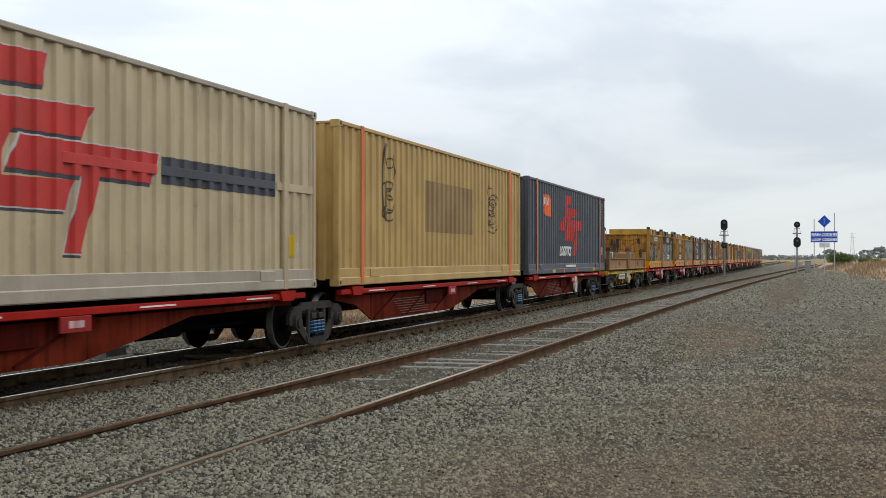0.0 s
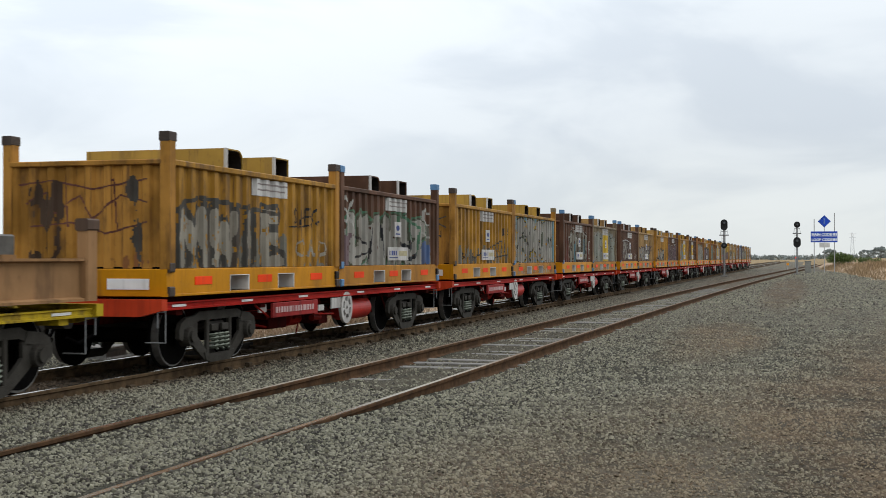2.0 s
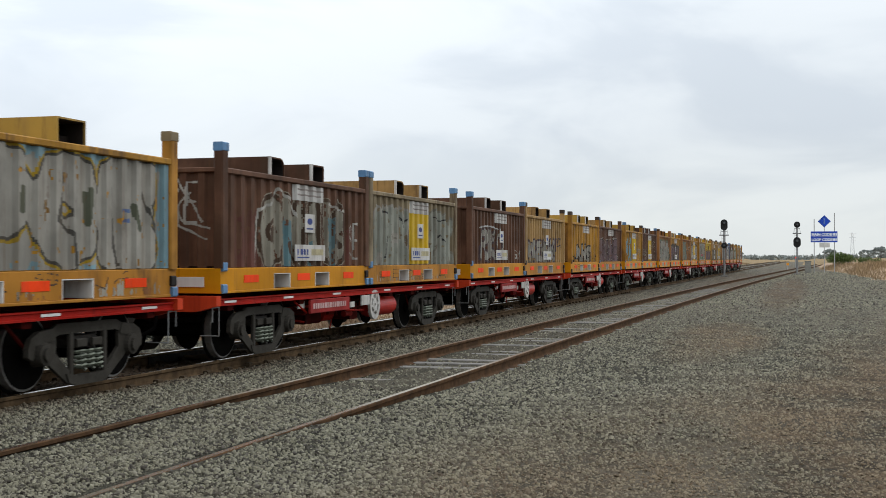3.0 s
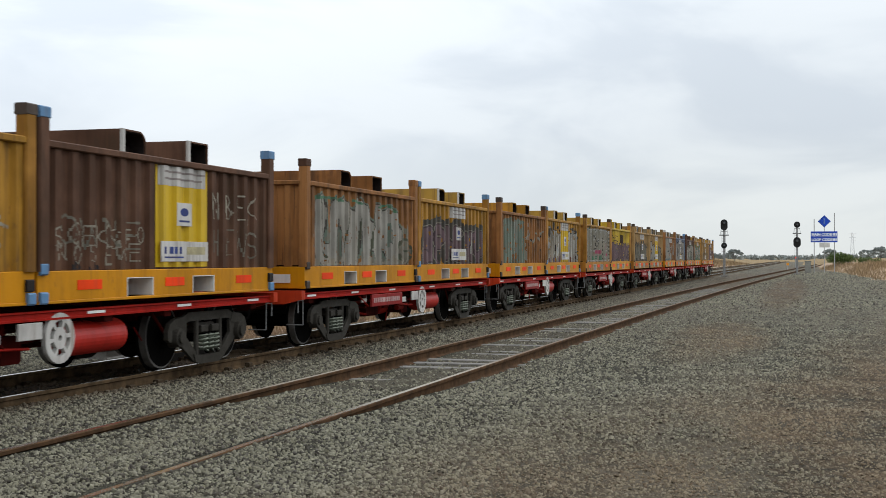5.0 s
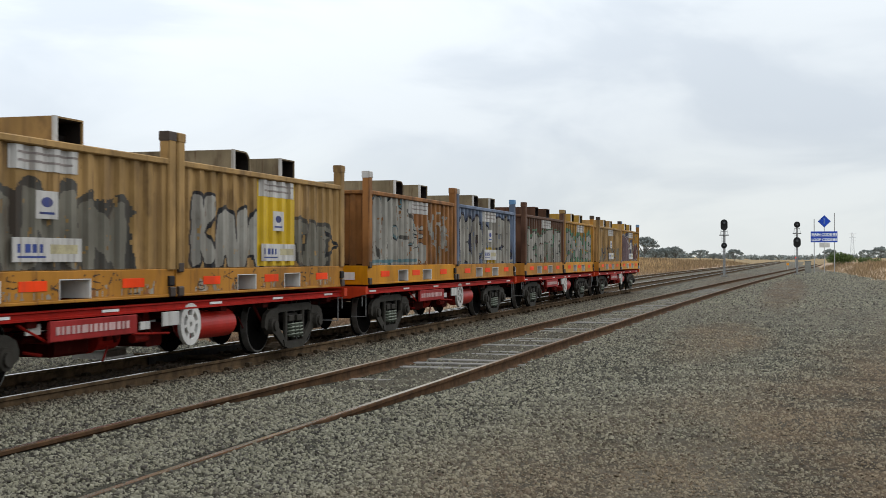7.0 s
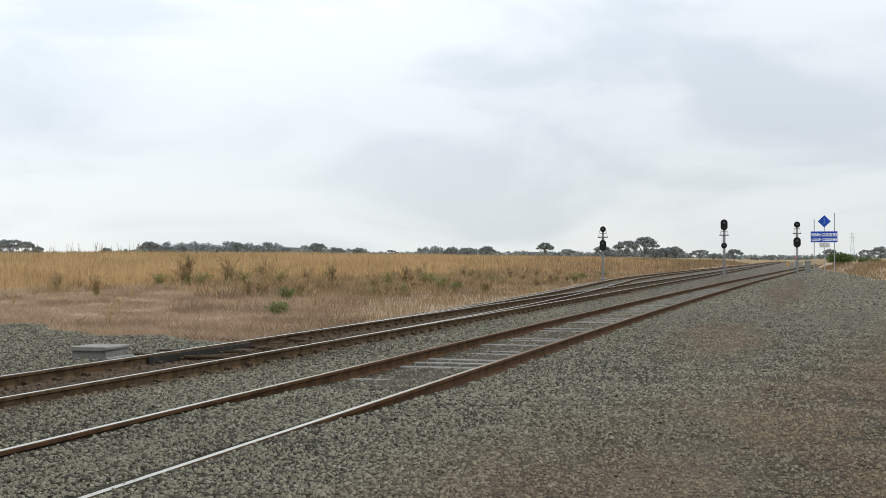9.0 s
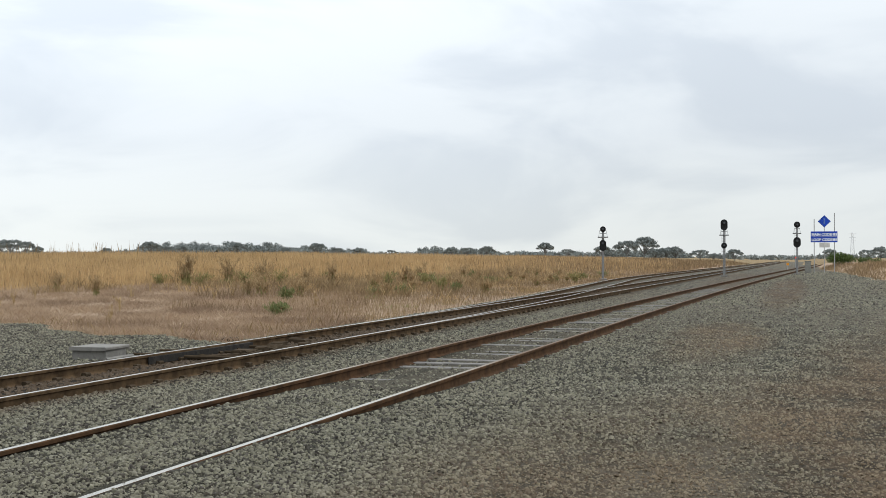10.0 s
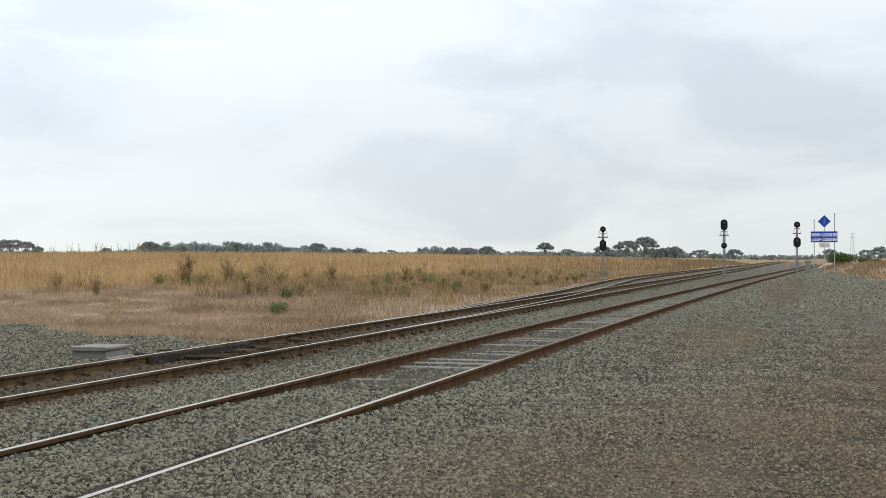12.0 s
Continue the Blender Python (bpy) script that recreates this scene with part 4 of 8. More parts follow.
def build_skel_wagon(label, paint_side, paint_sill, paint_end, tank_mat, plate_mat):
    """Two-slot container wagon, 12.2 m over its headstocks: sills, cross-bearers, tanks and two bogies."""
    w = tagged(new("container_wagon"), label, "railway wagon", "wagons of the freight train")
    n = 12.08
    for e in (-1, 1):
        x = e * 1.17
        part("side_sill", Shape().prism([(x - e * 0.10, 0.815), (x, 0.815), (x, 0.835), (x - e * 0.02, 0.845), (x - e * 0.02, 0.890), (x, 0.900), (x, 0.918), (x - e * 0.10, 0.918)], 0.0, n, 1),
             paint_side, w)
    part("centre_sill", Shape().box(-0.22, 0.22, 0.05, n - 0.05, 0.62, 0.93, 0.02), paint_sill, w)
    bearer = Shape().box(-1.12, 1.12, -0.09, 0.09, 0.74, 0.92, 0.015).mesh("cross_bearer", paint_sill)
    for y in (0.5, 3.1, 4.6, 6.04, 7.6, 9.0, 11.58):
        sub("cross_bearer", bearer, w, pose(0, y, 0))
    for y, g in ((0.0, -1), (n, 1)):
        s = Shape().prism([(-1.22, 0.96), (1.22, 0.96), (1.22, 0.82), (0.9, 0.74), (-0.9, 0.74), (-1.22, 0.82)], min(y, y + g * 0.14), max(y, y + g * 0.14), 1)
        part("headstock", s, paint_end, w, "bright orange-red headstock" if paint_end is HEADSTOCK else "")
        coupler(w, y + g * 0.14, g)
        for e in (-1, 1):
            st = Shape()
            st.rod((e * 1.14, y - g * 0.1, 0.84), (e * 1.14, y - g * 0.1, 0.40), 0.009)
            st.rod((e * 1.14, y - g * 0.1, 0.40), (e * 0.85, y - g * 0.1, 0.40), 0.009)
            st.rod((e * 1.14, y + g * 0.10, 0.84), (e * 1.14, y + g * 0.10, 0.60), 0.010)
            st.rod((e * 1.14, y - g * 0.1, 0.80), (e * 1.14, y + g * 0.10, 0.80), 0.010)
            part("step_iron", st, MAST, w)
    strip = Shape().box(-0.004, 0.004, 0, 0.36, 0.852, 0.884, 0.001).mesh("reflective_strip", WHITE)
    for y in (0.25, 2.3, 4.4, 7.1, 9.2, 11.3):
        for e in (-1, 1):
            sub("reflective_strip", strip, w, pose(e * 1.156, y, 0))
    for e in (-1, 1):
        part("side_plate", Shape().box(e * 1.155 - 0.02, e * 1.155 + 0.02, 3.35, 5.15, 0.57, 0.80, 0.01), plate_mat, w, "white plate with unreadable marks" if plate_mat is PLACARD else "red plate with unreadable white lettering")
        bars = Shape()
        y = 3.45
        for width in (0.07, 0.05, 0.08, 0.06, 0.07, 0.12, 0.05, 0.08, 0.07, 0.06, 0.14, 0.08, 0.06, 0.07):
            bars.box(e * 1.178 - 0.003, e * 1.178 + 0.003, y, y + width, 0.645, 0.735, 0.001)
            y += width + 0.035
        part("lettering", bars, PRINT if plate_mat is PLACARD else FADED_MARK, w)
        hw = new("hand_wheel", HANDWHEEL)
        hw.parent = w
        hw.matrix_basis = pose(e * 1.14, 6.55, 0.61)
        part("white_plate", Shape().box(e * 1.165 - 0.012, e * 1.165 + 0.012, 5.78, 6.20, 0.62, 0.80, 0.005), PLACARD, w)
        part("air_tank", Shape().cyl((e * 0.86, 7.55, 0.56), 0.20, 1.15, 1, 30).cyl((e * 0.86, 6.92, 0.56), 0.12, 0.12, 1, 30, 0, 0.20).cyl((e * 0.86, 8.18, 0.56), 0.20, 0.12, 1, 30, 0, 0.12),
             tank_mat, w, "red brake air tank" if tank_mat is TANK_RED else "", smooth=False)
    for c, r, ln in (((0.62, 5.2, 0.50), 0.15, 0.5), ((-0.4, 4.6, 0.5), 0.15, 0.7)):
        part("brake_cylinder", Shape().cyl(c, r, ln, 1, 16).cyl((c[0], c[1] - ln / 2 - 0.02, c[2]), r * 1.15, 0.04, 1, 16), paint_side, w)
    for q in ((0.3, 0.85, 3.9, 4.6, 0.36, 0.62), (0.5, 0.95, 5.75, 6.15, 0.36, 0.66)):
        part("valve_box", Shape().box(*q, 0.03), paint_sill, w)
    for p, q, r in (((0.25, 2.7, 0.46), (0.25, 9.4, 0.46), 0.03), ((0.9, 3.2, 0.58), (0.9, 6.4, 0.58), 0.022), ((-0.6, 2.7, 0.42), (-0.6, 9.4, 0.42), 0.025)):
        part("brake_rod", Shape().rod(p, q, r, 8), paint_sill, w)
    for p, q in (((1.0, 4.75, 0.82), (1.0, 4.95, 0.48)), ((1.0, 5.35, 0.82), (1.08, 5.65, 0.55)), ((1.02, 8.7, 0.84), (0.95, 9.3, 0.44))):
        part("brake_lever", Shape().rod(p, q, 0.022, 6), paint_sill, w)
    part("air_pipe", Shape().rod((1.08, 2.9, 0.78), (1.08, 3.4, 0.58), 0.016, 6).rod((1.08, 5.2, 0.56), (1.08, 6.1, 0.52), 0.016, 6), paint_side, w)
    rig = random.Random(8)
    gear = Shape()
    for i in range(9):
        c = (rig.uniform(0.55, 1.02), 3.0 + 0.36 * i + rig.uniform(-0.1, 0.1), rig.uniform(0.44, 0.74))
        if i % 3:
            gear.cyl(c, rig.uniform(0.05, 0.11), rig.uniform(0.12, 0.34), i % 2, 12)
        else:
            d = rig.uniform(0.06, 0.14)
            gear.box(c[0] - d, c[0] + d, c[1] - d * 1.3, c[1] + d * 1.3, c[2] - d, c[2] + d, 0.02)
    for i in range(10):
        c = Vector((rig.uniform(0.6, 1.05), rig.uniform(3.0, 9.2), rig.uniform(0.42, 0.80)))
        gear.rod(c, c + Vector((rig.uniform(-0.2, 0.1), rig.uniform(-0.5, 0.5), rig.uniform(-0.25, 0.25))), rig.uniform(0.010, 0.022))
    tagged(part("brake_rigging", gear, paint_sill if paint_sill is not RED_SHADED else RIG_RED, w), kind="stuff")
    part("hanger_marks", Shape().box(1.06, 1.085, 3.05, 3.30, 0.66, 0.78, 0.004).box(1.10, 1.125, 5.32, 5.55, 0.60, 0.70, 0.004), PLACARD, w)
    for y in (1.80, 10.30):
        add_bogie(w, y, SPRING_G)
    return w


def build_deep_wagon(end_bogie, wheel):
    """Platform of an articulated wagon with deep fish-bellied side plates, 15.35 m to the next platform."""
    w = tagged(new("platform_wagon"), "red fish-bellied container platform wagon with grimy, shade-darkened undergear", "railway wagon", "wagons of the freight train")
    n = 14.0
    for e in (-1, 1):
        x = e * 1.04
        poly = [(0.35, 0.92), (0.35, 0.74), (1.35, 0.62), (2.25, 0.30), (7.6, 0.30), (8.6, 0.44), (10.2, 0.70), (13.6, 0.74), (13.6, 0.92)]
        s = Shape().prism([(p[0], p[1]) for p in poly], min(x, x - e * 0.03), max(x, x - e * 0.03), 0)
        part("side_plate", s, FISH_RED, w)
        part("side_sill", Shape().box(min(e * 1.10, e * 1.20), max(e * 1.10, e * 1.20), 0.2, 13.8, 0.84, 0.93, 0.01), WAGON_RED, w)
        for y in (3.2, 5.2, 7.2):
            part("plate_stiffener", Shape().rod((x + e * 0.012, y - 0.9, 0.34), (x + e * 0.012, y + 0.5, 0.80), 0.018), RED_SHADED, w)
        part("brake_box", Shape().box(min(x, x + e * 0.05), max(x, x + e * 0.05), 5.6, 6.7, 0.52, 0.80, 0.01), RED_SHADED, w)
        for y in (1.6, 5.0, 8.6, 11.6):
            part("reflective_strip", Shape().box(e * 1.202 - 0.003, e * 1.202 + 0.003, y, y + 0.9, 0.875, 0.895, 0.001), OFFWHITE, w)
        part("number_plate", Shape().box(e * 1.21 - 0.015, e * 1.21 + 0.015, 6.9, 7.5, 0.66, 0.84, 0.005), PLATE_RED, w, "red plate with a pale unreadable mark")
        part("plate_mark", Shape().box(e * 1.228 - 0.003, e * 1.228 + 0.003, 7.05, 7.35, 0.71, 0.79, 0.001), FADED_MARK, w)
        for y in (0.95, 13.05):
            part("twist_lock", Shape().prism([(y - 0.30, 0.975), (y + 0.30, 0.975), (y + 0.22, 0.82), (y - 0.22, 0.82)], min(e * 1.05, e * 1.23), max(e * 1.05, e * 1.23), 0), WAGON_RED, w)
        for k in range(7):
            part("plate_rib", Shape().box(min(x, x + e * 0.014), max(x, x + e * 0.014), 4.0 - 0.1 * k, 5.9, 0.36 + 0.05 * k, 0.375 + 0.05 * k, 0.003), RIB_GREY, w)
        if wheel:
            hw = new("hand_wheel", HANDWHEEL)
            hw.parent = w
            hw.matrix_basis = pose(e * 1.20, 7.75, 0.58)
    # sill, floor and gear coloured as if in deep shade
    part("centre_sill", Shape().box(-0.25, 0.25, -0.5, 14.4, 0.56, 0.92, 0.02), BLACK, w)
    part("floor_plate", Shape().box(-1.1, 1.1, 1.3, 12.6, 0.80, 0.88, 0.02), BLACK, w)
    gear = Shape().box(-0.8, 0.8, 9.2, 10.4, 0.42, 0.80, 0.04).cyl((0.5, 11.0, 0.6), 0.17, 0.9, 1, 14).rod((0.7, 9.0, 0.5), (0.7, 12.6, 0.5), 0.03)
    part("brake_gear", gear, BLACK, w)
    add_bogie(w, -0.56, SPRING_B)
    if end_bogie:
        add_bogie(w, 12.35, SPRING_B)
        part("headstock", Shape().box(-1.2, 1.2, 13.8, 14.0, 0.74, 0.95, 0.02), HEADSTOCK, w)
        coupler(w, 14.0, 1)
    return w


def build_long_container(label, mat, rail_mat, length=14.2):
    c = tagged(new("shipping_container"), label, "shipping container", "containers on the train")
    z0, z1 = 1.0, 3.89
    P, D = 0.36, 0.036
    right = corrugated(0.08, length - 0.08, z0 + 0.30, z1 - 0.06, P, D)
    me = right.mesh("side_wall", mat)
    sub("side_wall", me, c, pose(HALF - 0.022, 0, 0))
    sub("side_wall", me, c, pose(-HALF + 0.022, length, 0, 0, 0, 180))
    endw = corrugated(-HALF + 0.08, HALF - 0.08, z0 + 0.1, z1 - 0.06, 0.28, 0.04).mesh("end_wall", mat)
    sub("end_wall", endw, c, pose(0, 0.03, 0, 0, 0, -90))
    sub("end_wall", endw, c, pose(0, length - 0.03, 0, 0, 0, 90))
    part("roof", Shape().box(-HALF + 0.03, HALF - 0.03, 0.03, length - 0.03, z1 - 0.05, z1 - 0.015, 0.005), mat, c)
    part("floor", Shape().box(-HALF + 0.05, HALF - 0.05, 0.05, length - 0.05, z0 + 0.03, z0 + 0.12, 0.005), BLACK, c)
    for e in (-1, 1):
        x = e * HALF
        part("bottom_rail", Shape().box(min(x, x - e * 0.07), max(x, x - e * 0.07), 0.05, length - 0.05, z0, z0 + 0.15, 0.015)
             .box(min(x - e * 0.014, x - e * 0.06), max(x - e * 0.014, x - e * 0.06), 0.05, length - 0.05, z0 + 0.14, z0 + 0.31, 0.01), rail_mat, c)
        part("top_rail", Shape().box(min(x - e * 0.004, x - e * 0.07), max(x - e * 0.004, x - e * 0.07), 0.05, length - 0.05, z1 - 0.075, z1, 0.012), rail_mat, c)
        for y in (0.0, length):
            g = 1 if y == 0 else -1
            post = part("corner_post", Shape().box(min(x + e * 0.004, x - e * 0.12), max(x + e * 0.004, x - e * 0.12), min(y, y + g * 0.11), max(y, y + g * 0.11), z0, z1, 0.02), mat, c)
            for z in (z0, z1 - 0.118):
                # the dark disc stands in for the casting's shaded hole
                part("corner_casting", Shape().box(min(x + e * 0.008, x - e * 0.16), max(x + e * 0.008, x - e * 0.16), min(y - g * 0.006, y + g * 0.17), max(y - g * 0.006, y + g * 0.17), z - 0.004, z + 0.122, 0.015)
                     .cyl((x + e * 0.006, y + g * 0.085, z + 0.06), 0.035, 0.01, 0, 10, 1), [rail_mat, DARK_HOLE], post)
        for y in (1.22, length - 1.22):
            part("lifting_post", Shape().box(min(x + e * 0.006, x - e * 0.06), max(x + e * 0.006, x - e * 0.06), y - 0.09, y + 0.09, z0, z1 + 0.003, 0.015), mat, c)
    for y, wid in ((1.9, 0.5), (length - 1.9, 0.5)):
        for e in (-1, 1):
            x = e * HALF
            part("rail_block", Shape().box(min(x + e * 0.004, x - e * 0.05), max(x + e * 0.004, x - e * 0.05), y - wid / 2, y + wid / 2, z0 + 0.13, z0 + 0.29, 0.01), rail_mat, c)
    return c


EMBLEM = [[(6.0, 3.60), (7.18, 3.64), (7.14, 3.32), (6.46, 3.30), (6.31, 3.05), (6.08, 2.68), (5.86, 2.41), (4.99, 2.40), (5.04, 2.71), (5.50, 2.72), (5.78, 2.90), (5.93, 3.24)],
          [(6.43, 3.20), (7.98, 3.22), (7.95, 2.91), (6.91, 2.89), (6.65, 2.77), (6.56, 2.42), (7.60, 2.40), (7.45, 2.05), (6.0, 2.07), (6.0, 2.19), (6.18, 2.67)],
          [(6.86, 2.81), (9.10, 2.81), (9.02, 2.48), (8.21, 2.46), (8.13, 2.28), (7.89, 1.58), (7.42, 1.57), (7.63, 2.41), (6.65, 2.43), (6.78, 2.68)]]


EMBLEM_LONG = [[(5.2, 3.62), (6.72, 3.68), (6.61, 3.32), (5.7, 3.28), (5.45, 2.95), (5.3, 2.40), (4.3, 2.40), (4.35, 2.75), (4.9, 2.80), (5.1, 3.2)],
               [(5.75, 3.13), (7.59, 3.20), (7.39, 2.84), (6.1, 2.82), (5.95, 2.6), (5.9, 2.33), (7.2, 2.35), (7.06, 2.01), (5.4, 2.02), (5.3, 2.2), (5.5, 2.8)],
               [(6.19, 2.77), (9.05, 2.79), (8.92, 2.41), (7.72, 2.42), (7.36, 1.53), (7.04, 1.54), (7.34, 2.40), (6.0, 2.41)]]


def emblem(c, strokes, outline=None, P=0.36, D=0.036):
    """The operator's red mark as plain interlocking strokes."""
    for st in strokes:
        pts = list(st)
        if outline:
            cy, cz = sum(p[0] for p in pts) / len(pts), sum(p[1] for p in pts) / len(pts)
            o = [(p[0] + math.copysign(0.028, p[0] - cy), p[1] + math.copysign(0.018, p[1] - cz)) for p in pts]
            patches(c, "emblem_shadow", [[(p[0] - 0.03, p[1] - 0.050) for p in pts]], LOGO_DARK, "dark painted shadow of the emblem", proud=0.0015)
            patches(c, "emblem_edge", [o], outline, proud=0.003)
        patches(c, "emblem_stroke", [pts], LOGO_RED, "red stroke of the painted emblem", proud=0.006)


def patches(c, name, polys, mat, label="", P=0.36, D=0.036, proud=0.005, inset=0.022):
    s = Shape()
    for p in polys:
        decal(s, p, P, D, 0, proud)
    ob = part(name, s, mat, c, label, weld=True)
    ob.matrix_basis = pose(HALF - inset, 0, 0)
    return ob


def stroke(pts, wd):
    """Outline of a brush stroke along points, blunt at both ends."""
    left, right = [], []
    for i, p in enumerate(pts):
        a, b = pts[max(i - 1, 0)], pts[min(i + 1, len(pts) - 1)]
        d = Vector((b[0] - a[0], b[1] - a[1]))
        d = d.normalized() if d.length > 1e-6 else Vector((1, 0))
        left.append((p[0] - d.y * wd, p[1] + d.x * wd))
        right.append((p[0] + d.y * wd, p[1] - d.x * wd))
    return left + right[::-1]


def arc(cy, cz, ry, rz, a0, a1, n=12):
    return [(cy + ry * math.cos(a0 + (a1 - a0) * i / n), cz + rz * math.sin(a0 + (a1 - a0) * i / n)) for i in range(n + 1)]


def scrawl(y, z, w, h, seed):
    """Thin looping strokes, one over the other."""
    r = random.Random(seed)
    out = []
    for i in range(5):
        a = r.uniform(0, 6)
        out.append(stroke(arc(y + w * r.uniform(0.35, 0.65), z + h * (i + 0.6) / 5.4, w * r.uniform(0.22, 0.45), h * r.uniform(0.09, 0.17), a, a + r.uniform(3.0, 4.8)), 0.016))
    out.append(stroke(arc(y + w * 0.2, z + h * 0.5, w * 0.12, h * 0.5, 1.2, 4.6), 0.016))
    return out


def slanted_bars(y, z, widths, h, lean):
    out = []
    for w in widths:
        out.append(rect(y, y + w, z, z + h, lean))
        y += w + 0.06
    return out


def stripe_posts(c, ys, mat):
    for y in ys:
        part("post_stripe", Shape().box(HALF + 0.005, HALF + 0.010, y - 0.07, y + 0.07, 1.04, 3.88, 0.001), mat, c)


TRAIN = []    # (thing, y of its front end at the clip's start)


def load(thing, y):
    TRAIN.append((thing, y))
    thing.matrix_basis = pose(TRACK_X, y, 0)
    return thing


# three long containers on articulated platforms
cream = build_long_container("cream corrugated shipping container with a red emblem and a dark stripe", CREAM, CREAM_RAIL)
emblem(cream, EMBLEM_LONG, PLACARD)
patches(cream, "dark_stripe", [rect(9.12, 12.6, 2.42, 2.77)], LOGO_DARK, "dark grey painted stripe")
patches(cream, "sticker", [rect(13.2, 13.36, 1.5, 1.85)], LABEL_YELLOW)
patches(cream, "grey_sticker", [rect(13.5, 13.62, 1.5, 1.72)], GALV)
for name_, q0, q1, m_ in (("middle_band", 12.66, 14.1, CREAM), ("painted_band", 9.12, 12.6, LOGO_DARK), ("painted_band", 6.95, 9.0, LOGO_RED)):
    part(name_, Shape().box(HALF - 0.05, HALF - 0.0135, q0, q1, 2.53, 2.65, 0.003), m_, cream, "flat rail along the side, painted over" if name_ == "painted_band" else "")
load(cream, 4.85)
sand = build_long_container("sand-yellow corrugated shipping container with orange stripes and scrawls", SAND, SAND)
stripe_posts(sand, (1.2, 13.0), STRIPE)
patches(sand, "faded_patch", [rect(5.2, 9.05, 2.05, 3.15)], SAND_DULL, "dull brown repainted patch")
patches(sand, "scrawl", scrawl(2.4, 2.2, 0.8, 1.5, 4) + scrawl(2.5, 2.2, 0.7, 0.8, 7), INK, proud=0.007)
patches(sand, "scrawl", scrawl(10.5, 2.15, 1.1, 1.2, 11) + scrawl(10.6, 2.3, 0.9, 0.7, 13), INK, proud=0.007)
load(sand, 20.08)
slate = build_long_container("slate-grey corrugated shipping container with orange stripes and a red emblem", SLATE, SLATE)
stripe_posts(slate, (1.18, 13.0), STRIPE)
emblem(slate, EMBLEM)
sub("lettering", text_mesh("LOGISTICS", 0.425, OFFWHITE, 0.35, 0.014), slate, pose(HALF - 0.018, 4.84, 1.58, 90, 0, 90))
patches(slate, "orange_patch", [[(2.2, 3.46), (2.2, 3.12), (2.55, 2.83), (3.38, 2.80), (3.42, 3.30), (3.18, 3.49)]], LOGO_ORANGE, "orange painted patch")
patches(slate, "white_mark", slanted_bars(2.28, 3.16, (0.22, 0.22, 0.2), 0.22, 0.05), OFFWHITE, proud=0.008)
patches(slate, "sticker", [rect(13.4, 13.75, 1.62, 1.92)], LABEL_YELLOW)
for col, z0_, marks in ((13.27, 3.62, 19), (13.60, 3.62, 9)):
    for i in range(marks):
        part("code_bar", Shape().box(HALF - 0.03, HALF - 0.010, col, col + 0.038, z0_ - 0.066 * i - 0.042 + 0.012 * (i % 2), z0_ - 0.066 * i, 0.001), LABEL_YELLOW if col > 13.5 and i > 4 else PLACARD, slate)
part("side_label", Shape().box(HALF - 0.01, HALF + 0.004, 5.9, 7.7, 1.19, 1.26, 0.001), OFFWHITE, slate)
for q in (5.5, 7.85):
    part("foot_panel", Shape().box(HALF - 0.01, HALF + 0.004, q, q + 0.15, 1.0, 1.14, 0.001), LOGO_ORANGE, slate)
for q in (3.6, 11.4):
    part("yellow_tag", Shape().box(HALF - 0.01, HALF + 0.004, q, q + 0.45, 1.02, 1.12, 0.001), LABEL_YELLOW, slate)
part("end_band", Shape().box(-0.6, 0.6, -0.012, 0.02, 1.62, 1.68, 0.001), LOGO_ORANGE, slate)
load(slate, 35.38)
for y, last in ((4.85, False), (20.08, False), (35.38, True)):
    load(build_deep_wagon(last, last), y)

# flat wagon with two low racks
flat = build_skel_wagon("dirty yellow container wagon carrying two low steel racks", WAGON_YELLOW, WAGON_YELLOW, WAGON_YELLOW, WAGON_YELLOW, PLACARD)
load(flat, 50.62)


